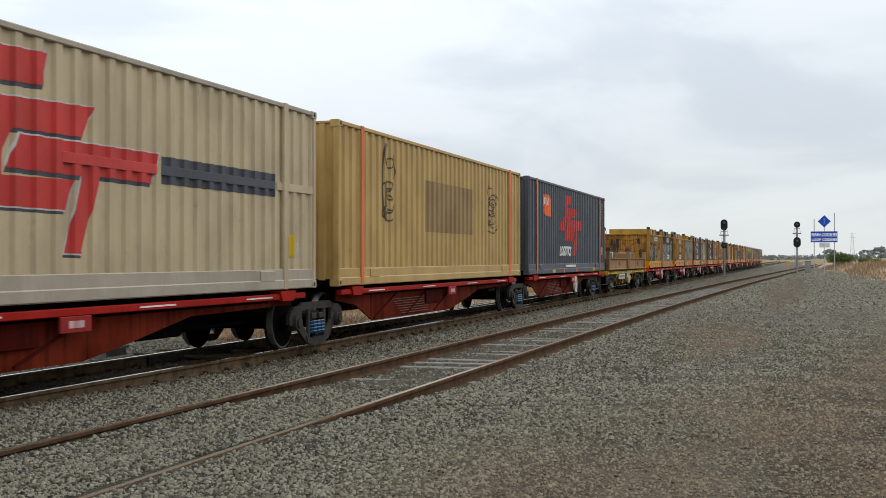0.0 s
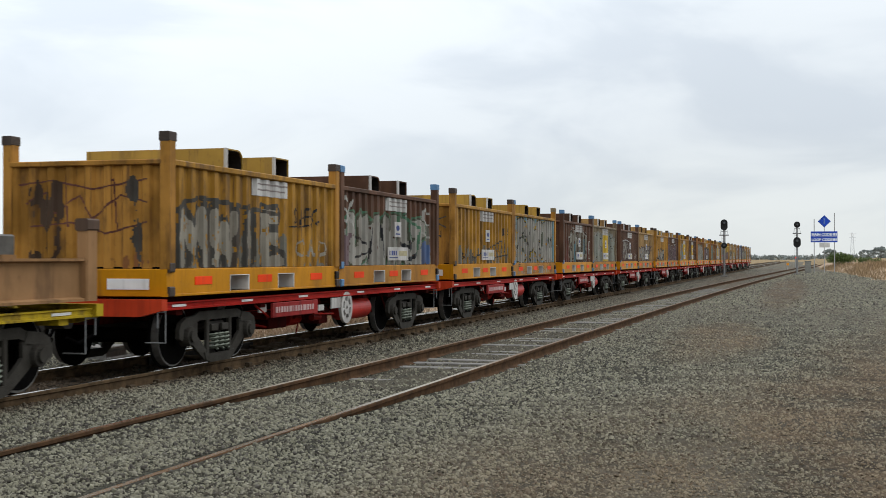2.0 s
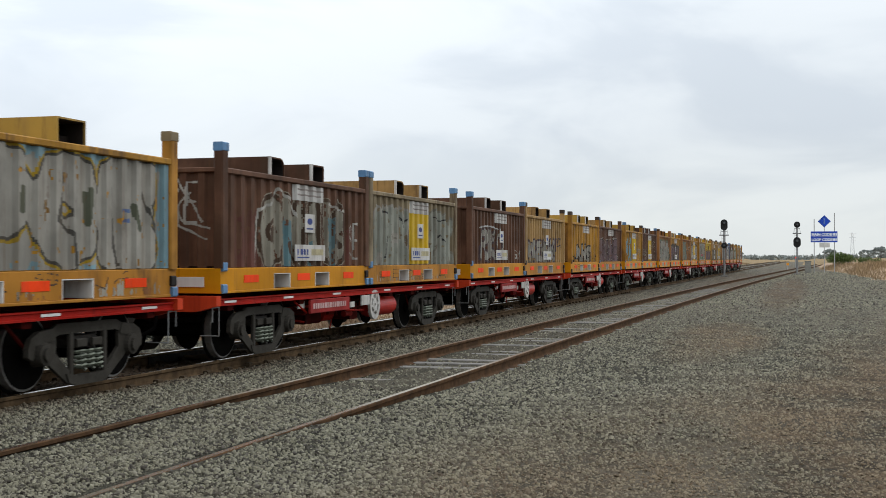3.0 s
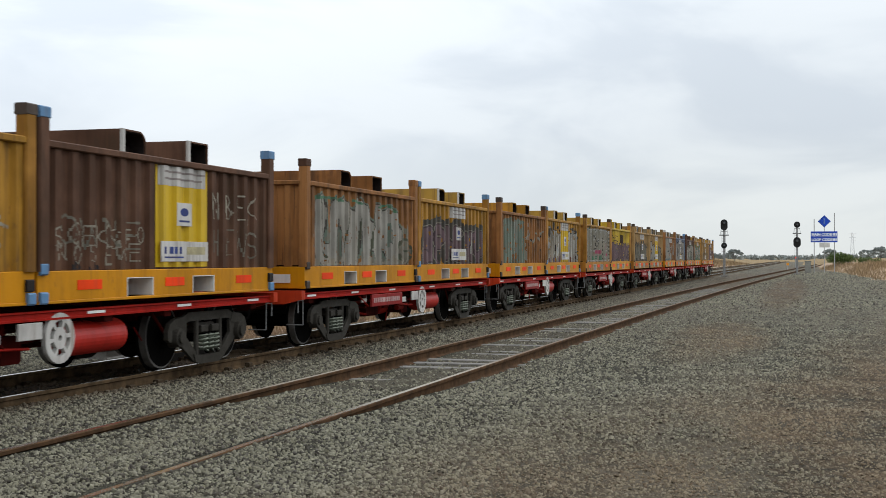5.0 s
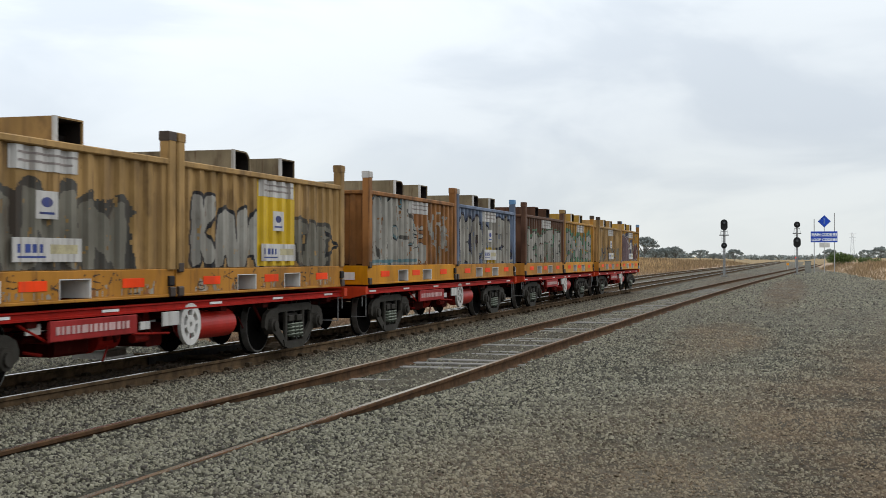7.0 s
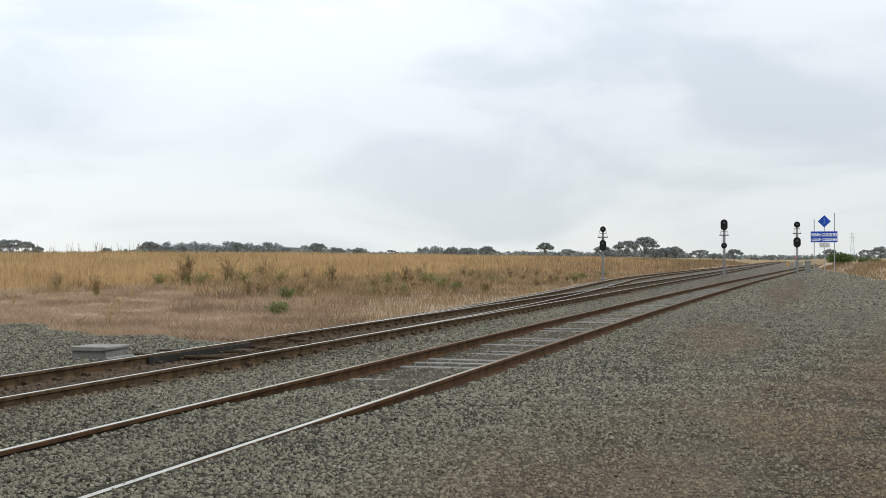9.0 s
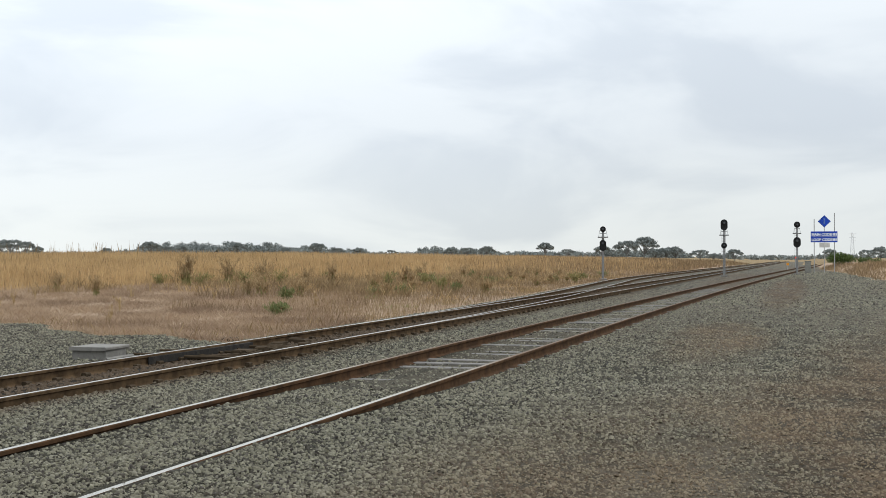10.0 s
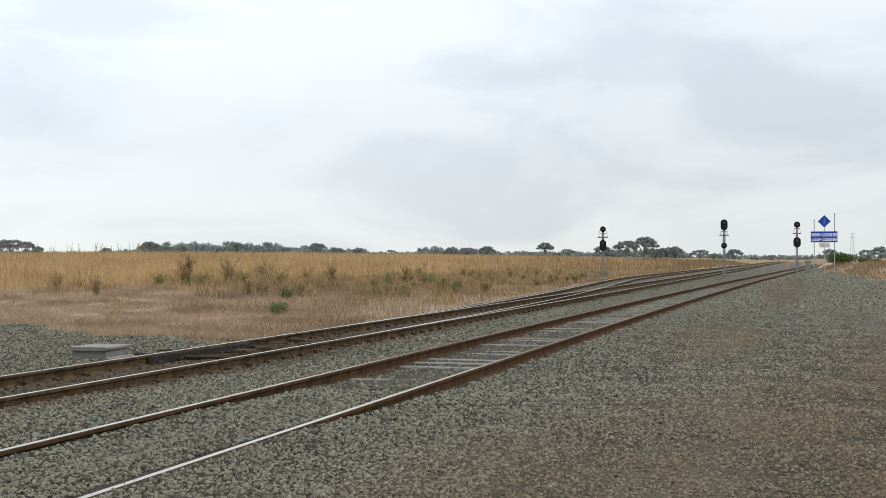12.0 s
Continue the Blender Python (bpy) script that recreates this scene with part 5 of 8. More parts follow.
def build_rack():
    """Low rusty-brown side rack: two deep side beams, four posts with caps, end walls and cradles inside."""
    r = tagged(new("steel_rack"), "low brown steel coil rack with open top and four posts", "steel rack", "racks on the flat wagon")
    n = 6.02
    for e in (-1, 1):
        x = e * 1.18
        part("side_beam", Shape().prism([(x + e * 0.05, 1.0), (x + e * 0.05, 1.03), (x - e * 0.01, 1.05), (x - e * 0.01, 1.43), (x + e * 0.05, 1.45), (x + e * 0.05, 1.48), (x - e * 0.09, 1.48),
                                         (x - e * 0.09, 1.45), (x - e * 0.03, 1.43), (x - e * 0.03, 1.05), (x - e * 0.09, 1.03), (x - e * 0.09, 1.0)], 0.3, n - 0.3, 1), RACK, r)
        for y in (0.17, n - 0.17):
            p = part("corner_post", Shape().box(x - 0.07, x + 0.07, y - 0.11, y + 0.11, 1.0, 1.80, 0.02), RACK, r)
            part("post_cap", Shape().box(x - 0.085, x + 0.085, y - 0.12, y + 0.12, 1.79, 1.93, 0.02), RACK_DARK, p)
        for q, wd in ((0.42, 0.22), (3.30, 0.30)):
            part("reddish_patch", Shape().box(x - 0.006, x + 0.006, q, q + wd, 1.17, 1.33, 0.001), PATCH_RED, r)
    for y in (0.12, n - 0.12):
        part("end_wall", Shape().box(-1.1, 1.1, y - 0.04, y + 0.04, 1.0, 1.46, 0.01), RACK_DARK, r)
    part("red_triangle", Shape().prism([(0.50, 1.17), (0.82, 1.15), (0.76, 1.33)], 0.066, 0.078, 1), LOGO_ORANGE, r)
    part("floor", Shape().box(-1.1, 1.1, 0.1, n - 0.1, 1.0, 1.06, 0.01), RACK_DARK, r)
    for y in (1.4, 3.0, 4.6):
        part("cradle", Shape().prism([(-1.05, 1.06), (1.05, 1.06), (1.05, 1.52), (0.75, 1.52), (0.2, 1.18), (-0.2, 1.18), (-0.75, 1.52), (-1.05, 1.52)], y - 0.12, y + 0.12, 1), RACK, r)
    part("upper_beam", Shape().box(-1.02, -0.94, 0.32, n - 0.32, 1.46, 1.72, 0.01).box(-1.06, -0.86, 0.30, n - 0.30, 1.72, 1.76, 0.008), RACK, r, "raised inner beam along one side")
    for q in (0.9, 2.2, 4.9):
        part("recess_panel", Shape().box(-0.945, -0.932, q, q + 0.85, 1.50, 1.68, 0.002), RACK_DARK, r)
        part("gusset", Shape().prism([(-0.94, 1.46), (-0.55, 1.46), (-0.94, 1.70)], q - 0.12, q - 0.06, 1), RACK, r)
    steel_bin = part("steel_bin", Shape().box(0.05, 0.72, 3.55, 5.15, 1.06, 1.74, 0.02), BIN_GREY, r, "worn grey steel bin")
    part("white_strap", Shape().box(0.04, 0.735, 4.25, 4.34, 1.10, 1.755, 0.004), WHITE, steel_bin)
    part("bin_end", Shape().box(0.04, 0.73, 3.30, 3.54, 1.06, 1.72, 0.02), RACK, steel_bin)
    return r


rack = build_rack()
load(rack, 50.66)
load(copy_thing(rack, pose(0, 0, 0)), 56.72)


# open-top boxes on forked bases
BP, BD = 0.335, 0.046
BOX_Z0, BOX_Z1, BASE_Z = 1.35, 2.75, 0.99
BOX_LEN = 6.0


def box_meshes():
    m = {}
    n = BOX_LEN
    m["side_wall"] = corrugated(0.12, n - 0.12, BOX_Z0, BOX_Z1 - 0.06, BP, BD)
    m["end_wall"] = corrugated(-HALF + 0.12, HALF - 0.12, BOX_Z0, BOX_Z1 - 0.05, 0.28, 0.04)
    m["top_rail"] = Shape().box(-0.075, 0.006, 0.1, n - 0.1, BOX_Z1 - 0.08, BOX_Z1, 0.012)
    m["end_rail"] = Shape().box(-HALF + 0.1, HALF - 0.1, -0.06, 0.02, BOX_Z1 - 0.07, BOX_Z1, 0.012)
    m["corner_post"] = Shape().box(-0.13, 0.012, 0.0, 0.19, BOX_Z0 - 0.01, 2.98, 0.02)
    m["post_cap"] = Shape().box(-0.134, 0.016, -0.004, 0.194, 2.975, 3.10, 0.012)
    s = Shape()
    pk = ((1.80, 2.42), (3.45, 4.07))
    for e in (-1, 1):
        x = e * (HALF - 0.02)
        a, b = min(x, x - e * 0.06), max(x, x - e * 0.06)
        edges = [0.0, pk[0][0], pk[0][1], pk[1][0], pk[1][1], n]
        for i in (0, 2, 4):
            s.box(a, b, edges[i], edges[i + 1], BASE_Z + 0.03, BOX_Z0 - 0.004, 0.008)
        for i in (1, 3):
            s.box(a, b, edges[i], edges[i + 1], BASE_Z + 0.26, BOX_Z0 - 0.004, 0.008)
        s.box(min(x + e * 0.012, x - e * 0.08), max(x + e * 0.012, x - e * 0.08), 0, n, BASE_Z, BASE_Z + 0.035, 0.006)
    for y in (0.0, n - 0.06):
        s.box(-HALF + 0.08, HALF - 0.08, y, y + 0.06, BASE_Z, BOX_Z0 - 0.004, 0.01)
    m["base_frame"] = s
    w, h0, h1, t = HALF - 0.012, BASE_Z + 0.036, BASE_Z + 0.262, 0.010
    m["fork_pocket"] = Shape().prism([(-0.31, h0), (-0.31, h1), (0.31, h1), (0.31, h0), (0.31 - t, h0), (0.31 - t, h1 - t), (-0.31 + t, h1 - t), (-0.31 + t, h0)], -w, w, 0)
    m["pocket_cheek"] = Shape().box(-w + 0.004, w - 0.004, 0.288, 0.302, h0 + 0.004, h1 - 0.016, 0.002)
    m["deck"] = Shape().box(-HALF + 0.11, HALF - 0.11, 0.06, n - 0.06, BOX_Z0 - 0.05, BOX_Z0 + 0.02, 0.01)
    m["lid"] = Shape().box(-HALF + 0.08, HALF - 0.08, 0.2, n - 0.2, BOX_Z1 - 0.10, BOX_Z1 - 0.03, 0.01)
    w = HALF - 0.10
    y0, y1, z0, z1, k = -0.28, 0.28, BOX_Z1 - 0.04, 3.04, 0.02
    square = [(y0, z0), (y0, z1), (y1, z1), (y1, z0)]
    m["lid_pocket"] = Shape().prism(square + [(y1 - k, z0), (y1 - k, z1 - k), (y0 + k, z1 - k), (y0 + k, z0)], -w, w, 0)
    bow = [(y1 - 0.17 + 0.17 * math.sin(a), z1 - 0.17 + 0.17 * math.cos(a)) for a in (0.0, 0.3, 0.6, 0.9, 1.2, 1.5708)]
    inner = [(y1 - 0.17 + (0.17 - k) * math.sin(a), z1 - 0.17 + (0.17 - k) * math.cos(a)) for a in (1.5708, 1.2, 0.9, 0.6, 0.3, 0.0)]
    m["round_pocket"] = Shape().prism([(y0, z0), (y0, z1)] + bow + [(y1, z0), (y1 - k, z0)] + inner + [(y0 + k, z1 - k), (y0 + k, z0)], -w, w, 0)
    # added dark sleeves and a block that imitate shade inside the lid pockets
    m["pocket_lining"] = Shape().prism([(p - 0.003 * (1 if p > 0 else -1), q - 0.003) for p, q in [(y0 + k, z0 + 0.004), (y0 + k, z1 - k), (y1 - k, z1 - k), (y1 - k, z0 + 0.004)]]
                                       + [(p - 0.010 * (1 if p > 0 else -1), q - 0.010) for p, q in [(y1 - k, z0 + 0.014), (y1 - k, z1 - k), (y0 + k, z1 - k), (y0 + k, z0 + 0.014)]], -w + 0.02, w - 0.02, 0)
    arch = [(y0 + k + 0.003, z0 + 0.004), (y0 + k + 0.003, z1 - k - 0.003)] + [(p - 0.003, q - 0.003) for p, q in inner[::-1]] + [(y1 - k - 0.003, z0 + 0.004)]
    m["round_shade"] = Shape().prism(arch + [(p - 0.007 * (1 if p > 0 else -1), max(q - 0.007, z0 + 0.004)) for p, q in arch[::-1]], -w + 0.02, w - 0.02, 0)
    m["pocket_trim"] = Shape().box(w - 0.03, w + 0.006, y0 - 0.012, y0 + 0.055, z0, z1 + 0.003, 0.003)
    m["pocket_back"] = Shape().box(-w + 0.22, w - 0.22, y0 + 0.022, y1 - 0.022, z0 + 0.002, z1 - 0.17, 0.002)
    m["reflector"] = Shape().box(-0.004, 0.004, 0, 0.50, BASE_Z + 0.14, BASE_Z + 0.25, 0.001)
    m["twist_lock"] = Shape().box(-0.07, 0.02, 0.0, 0.13, 0, 0.13, 0.015)
    return m


BOX = box_meshes()
BOX_CACHE = {}


def box_mesh(key, mat):
    k = (key, mat.name)
    if k not in BOX_CACHE:
        BOX_CACHE[k] = BOX[key].mesh(key, mat)
    return BOX_CACHE[k]


# strokes of plain block letters in a unit square
GLYPHS = {
    "A": [[(0.0, 0.0), (0.4, 1.0), (0.6, 1.0), (1.0, 0.0)], [(0.2, 0.36), (0.8, 0.36)]],
    "B": [[(0.1, 0.0), (0.1, 1.0), (0.7, 1.0), (0.85, 0.78), (0.65, 0.54), (0.1, 0.54)], [(0.65, 0.54), (0.95, 0.3), (0.75, 0.0), (0.1, 0.0)]],
    "C": [[(0.95, 0.8), (0.7, 1.0), (0.3, 1.0), (0.05, 0.7), (0.05, 0.3), (0.3, 0.0), (0.7, 0.0), (0.95, 0.2)]],
    "D": [[(0.1, 0.0), (0.1, 1.0), (0.6, 1.0), (0.95, 0.7), (0.95, 0.3), (0.6, 0.0), (0.1, 0.0)]],
    "E": [[(0.9, 1.0), (0.1, 1.0), (0.1, 0.0), (0.95, 0.0)], [(0.1, 0.52), (0.75, 0.52)]],
    "H": [[(0.08, 0.0), (0.12, 1.0)], [(0.88, 0.0), (0.92, 1.0)], [(0.1, 0.5), (0.9, 0.5)]],
    "I": [[(0.5, 0.0), (0.5, 1.0)]],
    "K": [[(0.1, 0.0), (0.1, 1.0)], [(0.9, 1.0), (0.2, 0.45), (0.95, 0.0)]],
    "L": [[(0.1, 1.0), (0.1, 0.0), (0.9, 0.0)]],
    "M": [[(0.0, 0.0), (0.1, 1.0), (0.5, 0.35), (0.9, 1.0), (1.0, 0.0)]],
    "N": [[(0.06, 0.0), (0.06, 1.0), (0.94, 0.0), (0.94, 1.0)]],
    "O": [[(0.5, 1.0), (0.15, 0.85), (0.0, 0.5), (0.15, 0.15), (0.5, 0.0), (0.85, 0.15), (1.0, 0.5), (0.85, 0.85), (0.5, 1.0)]],
    "P": [[(0.15, 0.0), (0.15, 1.0), (0.7, 1.0), (0.95, 0.75), (0.7, 0.46), (0.15, 0.46)]],
    "R": [[(0.1, 0.0), (0.1, 1.0), (0.7, 1.0), (0.92, 0.76), (0.7, 0.5), (0.1, 0.5)], [(0.45, 0.5), (0.95, 0.0)]],
    "S": [[(0.95, 0.85), (0.6, 1.0), (0.15, 0.9), (0.1, 0.6), (0.85, 0.42), (0.9, 0.12), (0.5, 0.0), (0.05, 0.12)]],
    "T": [[(0.0, 1.0), (1.0, 1.0)], [(0.5, 1.0), (0.5, 0.0)]],
    "U": [[(0.06, 1.0), (0.08, 0.2), (0.35, 0.0), (0.65, 0.0), (0.92, 0.2), (0.94, 1.0)]],
    "W": [[(0.0, 1.0), (0.2, 0.0), (0.5, 0.75), (0.8, 0.0), (1.0, 1.0)]],
    "Y": [[(0.0, 1.0), (0.5, 0.5), (1.0, 1.0)], [(0.5, 0.5), (0.5, 0.0)]],
    "Z": [[(0.05, 1.0), (0.95, 1.0), (0.1, 0.0), (0.95, 0.0)]],
    "<": [[(0.95, 0.95), (0.05, 0.5), (0.95, 0.05)], [(0.5, 0.5), (0.95, 0.5)]],
    ">": [[(0.05, 0.95), (0.95, 0.5), (0.05, 0.05)], [(0.05, 0.5), (0.5, 0.5)]],
}


def value_noise(u, v, seed):
    """Smooth noise from 0 to 1 on a unit lattice."""
    rng = np.random.default_rng(seed)
    g = rng.random((64, 64))
    i, j = np.floor(u).astype(int), np.floor(v).astype(int)
    f, h = u - i, v - j
    f, h = f * f * (3 - 2 * f), h * h * (3 - 2 * h)
    a, b = g[i % 64, j % 64], g[(i + 1) % 64, j % 64]
    c, d = g[i % 64, (j + 1) % 64], g[(i + 1) % 64, (j + 1) % 64]
    return (a * (1 - f) + b * f) * (1 - h) + (c * (1 - f) + d * f) * h


class Mural:
    """Spray paint on a corrugated wall: colours laid over one another on a fine lattice, then cut into strips that follow the steel."""
    def __init__(self, lo, hi, z0, z1, pitch, depth, seed):
        edges = sorted(set([round(y, 4) for y in np.arange(lo, hi, 0.021)] + wave_breaks(lo, hi, pitch) + [hi]))
        self.edges = [e for i, e in enumerate(edges) if i == 0 or e - edges[i - 1] > 0.0015]
        self.z = np.linspace(z0, z1, int((z1 - z0) / 0.0085) + 1)
        yc = (np.array(self.edges[:-1]) + np.array(self.edges[1:])) / 2
        zc = (self.z[:-1] + self.z[1:]) / 2
        self.Y, self.Z = np.meshgrid(yc, zc, indexing="ij")
        self.paint = np.zeros(self.Y.shape, np.int16)
        self.colours, self.pitch, self.depth, self.seed = [], pitch, depth, seed

    def lay(self, mask, colour):
        if colour not in self.colours:
            self.colours.append(colour)
        self.paint[mask] = self.colours.index(colour) + 1

    def noise(self, sy, sz):
        self.seed += 1
        return value_noise(self.Y / sy + self.seed * 1.7, self.Z / sz + 3.1, self.seed)

    def reach(self, lines):
        """Distance from every cell to the nearest of some polylines."""
        best = np.full(self.Y.shape, 9.0)
        for line in lines:
            for (a, b), (c, d) in zip(line, line[1:]):
                u, v = c - a, d - b
                t = np.clip(((self.Y - a) * u + (self.Z - b) * v) / max(u * u + v * v, 1e-9), 0, 1)
                best = np.minimum(best, np.hypot(self.Y - a - t * u, self.Z - b - t * v))
        return best

    def word(self, letters, y0, y1, z0, z1, w, layers, rough=0.03, jump=0.06, chips=0.0):
        """Letters in a row; layers from the widest to the inmost: (metres beyond the stroke, colour)."""
        r = random.Random(self.seed * 13 + len(letters))
        step = (y1 - y0) / len(letters)
        lines = []
        for i, ch in enumerate(letters):
            b, h = z0 + r.uniform(-jump, jump) * 0.5, (z1 - z0) * r.uniform(1 - jump * 1.5, 1 + jump)
            lean, wid = r.uniform(-0.10, 0.10) * step, step * r.uniform(0.66, 0.80)
            ya = y0 + step * i + step * 0.12
            for line in GLYPHS[ch]:
                lines.append([(ya + p * wid + lean * q, b + q * h) for p, q in line])
        d = self.reach(lines) + min(rough, 0.35 * w + 0.004) * 2 * (self.noise(0.16, 0.16) - 0.5)
        gone = self.noise(0.09, 0.22) < chips
        for grow, colour in layers:
            self.lay((d < w + grow) & ~gone, colour)

    def wash(self, y0, y1, z0, z1, colour, cover, streak=0.05, soft=0.25):
        """A worn or thinly sprayed field that breaks up into upright streaks towards its edges."""
        inside = np.minimum(np.minimum(self.Y - y0, y1 - self.Y), np.minimum(self.Z - z0 + 0.25, z1 - self.Z)) / soft
        n = 0.5 * self.noise(streak, 0.35) + 0.3 * self.noise(0.30, 0.30) + 0.2 * self.noise(0.03, 0.06)
        self.lay(n < cover * np.clip(inside, 0, 1), colour)

    def block(self, y0, y1, z0, z1, colour, rough=0.02, lean=0.0):
        n = rough * 2 * (self.noise(0.12, 0.12) - 0.5)
        y = self.Y - lean * (self.Z - z0)
        self.lay((y > y0 + n) & (y < y1 + n) & (self.Z > z0 + n) & (self.Z < z1 + n), colour)

    def rungs(self, y0, y1, z0, z1, colour, gap, wide, upright=False):
        """Bars across a field, like rungs, or upright drips."""
        at = (self.Y if upright else self.Z) + 0.03 * (self.noise(0.3, 0.3) - 0.5)
        self.lay((self.Y > y0) & (self.Y < y1) & (self.Z > z0) & (self.Z < z1) & ((at % gap) < wide), colour)

    def lines(self, lines, w, colour, rough=0.012):
        self.lay(self.reach(lines) + min(rough, 0.4 * w) * 2 * (self.noise(0.1, 0.1) - 0.5) < w, colour)

    def wear(self, amount):
        """Bare steel showing through where the paint has flaked."""
        n = 0.6 * self.noise(0.07, 0.16) + 0.4 * self.noise(0.025, 0.05)
        self.paint[n < amount] = 0

    def mesh(self):
        s = Shape()
        for i, (y0, y1) in enumerate(zip(self.edges, self.edges[1:])):
            x0, x1 = wave(y0 + 1e-5, self.pitch, self.depth) + 0.004, wave(y1 - 1e-5, self.pitch, self.depth) + 0.004
            col = self.paint[i]
            cut = [0] + list(np.nonzero(np.diff(col))[0] + 1) + [len(col)]
            for a, b in zip(cut, cut[1:]):
                if col[a]:
                    za, zb = float(self.z[a]), float(self.z[b])
                    s.poly([(x0, y0, za), (x1, y1, za), (x1, y1, zb), (x0, y0, zb)], int(col[a]) - 1)
        return s.mesh("graffiti", [SPRAY[c] for c in self.colours])


def add_graffiti(box, ops, seed, end=False):
    """Sprayed words, washes and scrawls over one wall, as a coat of paint on the steel."""
    lo_z, hi_z = BOX_Z0 + 0.006, BOX_Z1 - 0.083
    m = Mural(-HALF + 0.13, HALF - 0.13, lo_z, hi_z, 0.28, 0.04, seed) if end else Mural(0.20, BOX_LEN - 0.20, lo_z, hi_z, BP, BD, seed)
    for name, *args in ops:
        {"word": m.word, "wash": m.wash, "block": m.block, "rungs": m.rungs, "lines": m.lines, "wear": m.wear}[name](*args)
    if not m.colours:
        return
    ob = part("end_graffiti" if end else "graffiti", m.mesh(), None, box, "sprayed graffiti in " + " and ".join(COLOUR_WORDS[c] for c in m.colours[:2]))
    tagged(ob, kind="stuff")
    ob.matrix_basis = pose(0, 0.03, 0, 0, 0, -90) if end else pose(HALF - 0.026, 0, 0)


def add_labels(box, kind):
    """White placards with unreadable bars, on a yellow field where the box has one."""
    if kind == "panel":
        patches(box, "yellow_panel", [rect(2.55, 3.95, BOX_Z0 + 0.02, BOX_Z1 - 0.09)], LABEL_YELLOW, "bright yellow painted panel", BP, BD, 0.007, 0.026)
    def sheet(y0, y1, z0, z1):
        return patches(box, "placard", [rect(y0, y1, z0, z1)], PLACARD, "grimy white placard with unreadable lines", BP, BD, 0.010, 0.026)

    def sheet_line(poly, sheet_):
        patches(sheet_, "print_line", [poly], PRINT, "", BP, BD, 0.0125, HALF)

    def plate(y0, y1, z0, z1):
        return part("placard", Shape().box(HALF - 0.030, HALF - 0.0155, y0, y1, z0, z1, 0.002), PLACARD, box, "grimy white placard with unreadable marks")

    def line(name, poly, mat, plate_):
        part(name, Shape().prism(poly, HALF - 0.0165, HALF - 0.0145, 0), mat, plate_)
    if kind:
        p = sheet(2.60, 3.86, 2.41, 2.66)
        sheet_line(rect(2.7, 3.8, 2.575, 2.60), p)
        sheet_line(rect(2.7, 3.7, 2.49, 2.515), p)
    if kind in ("panel", "full"):
        p = plate(3.02, 3.42, 1.90, 2.20)
        line("blue_spot", arc(3.22, 2.08, 0.11, 0.055, 0.01, 6.2), SPRAY["cobalt"], p)
        line("print_line", rect(3.08, 3.36, 1.95, 1.975), SPRAY["cobalt"], p)
        p = plate(2.62, 3.88, 1.44, 1.70)
        for k, wd in enumerate((0.05, 0.10, 0.08, 0.06)):
            line("blue_bar", rect(2.70 + 0.13 * k, 2.70 + 0.13 * k + wd, 1.54, 1.63), SPRAY["cobalt"], p)
        line("print_line", rect(2.70, 3.2, 1.485, 1.505), SPRAY["cobalt"], p)
        line("faded_bar", rect(3.28, 3.80, 1.53, 1.63), FADED_GOLD, p)


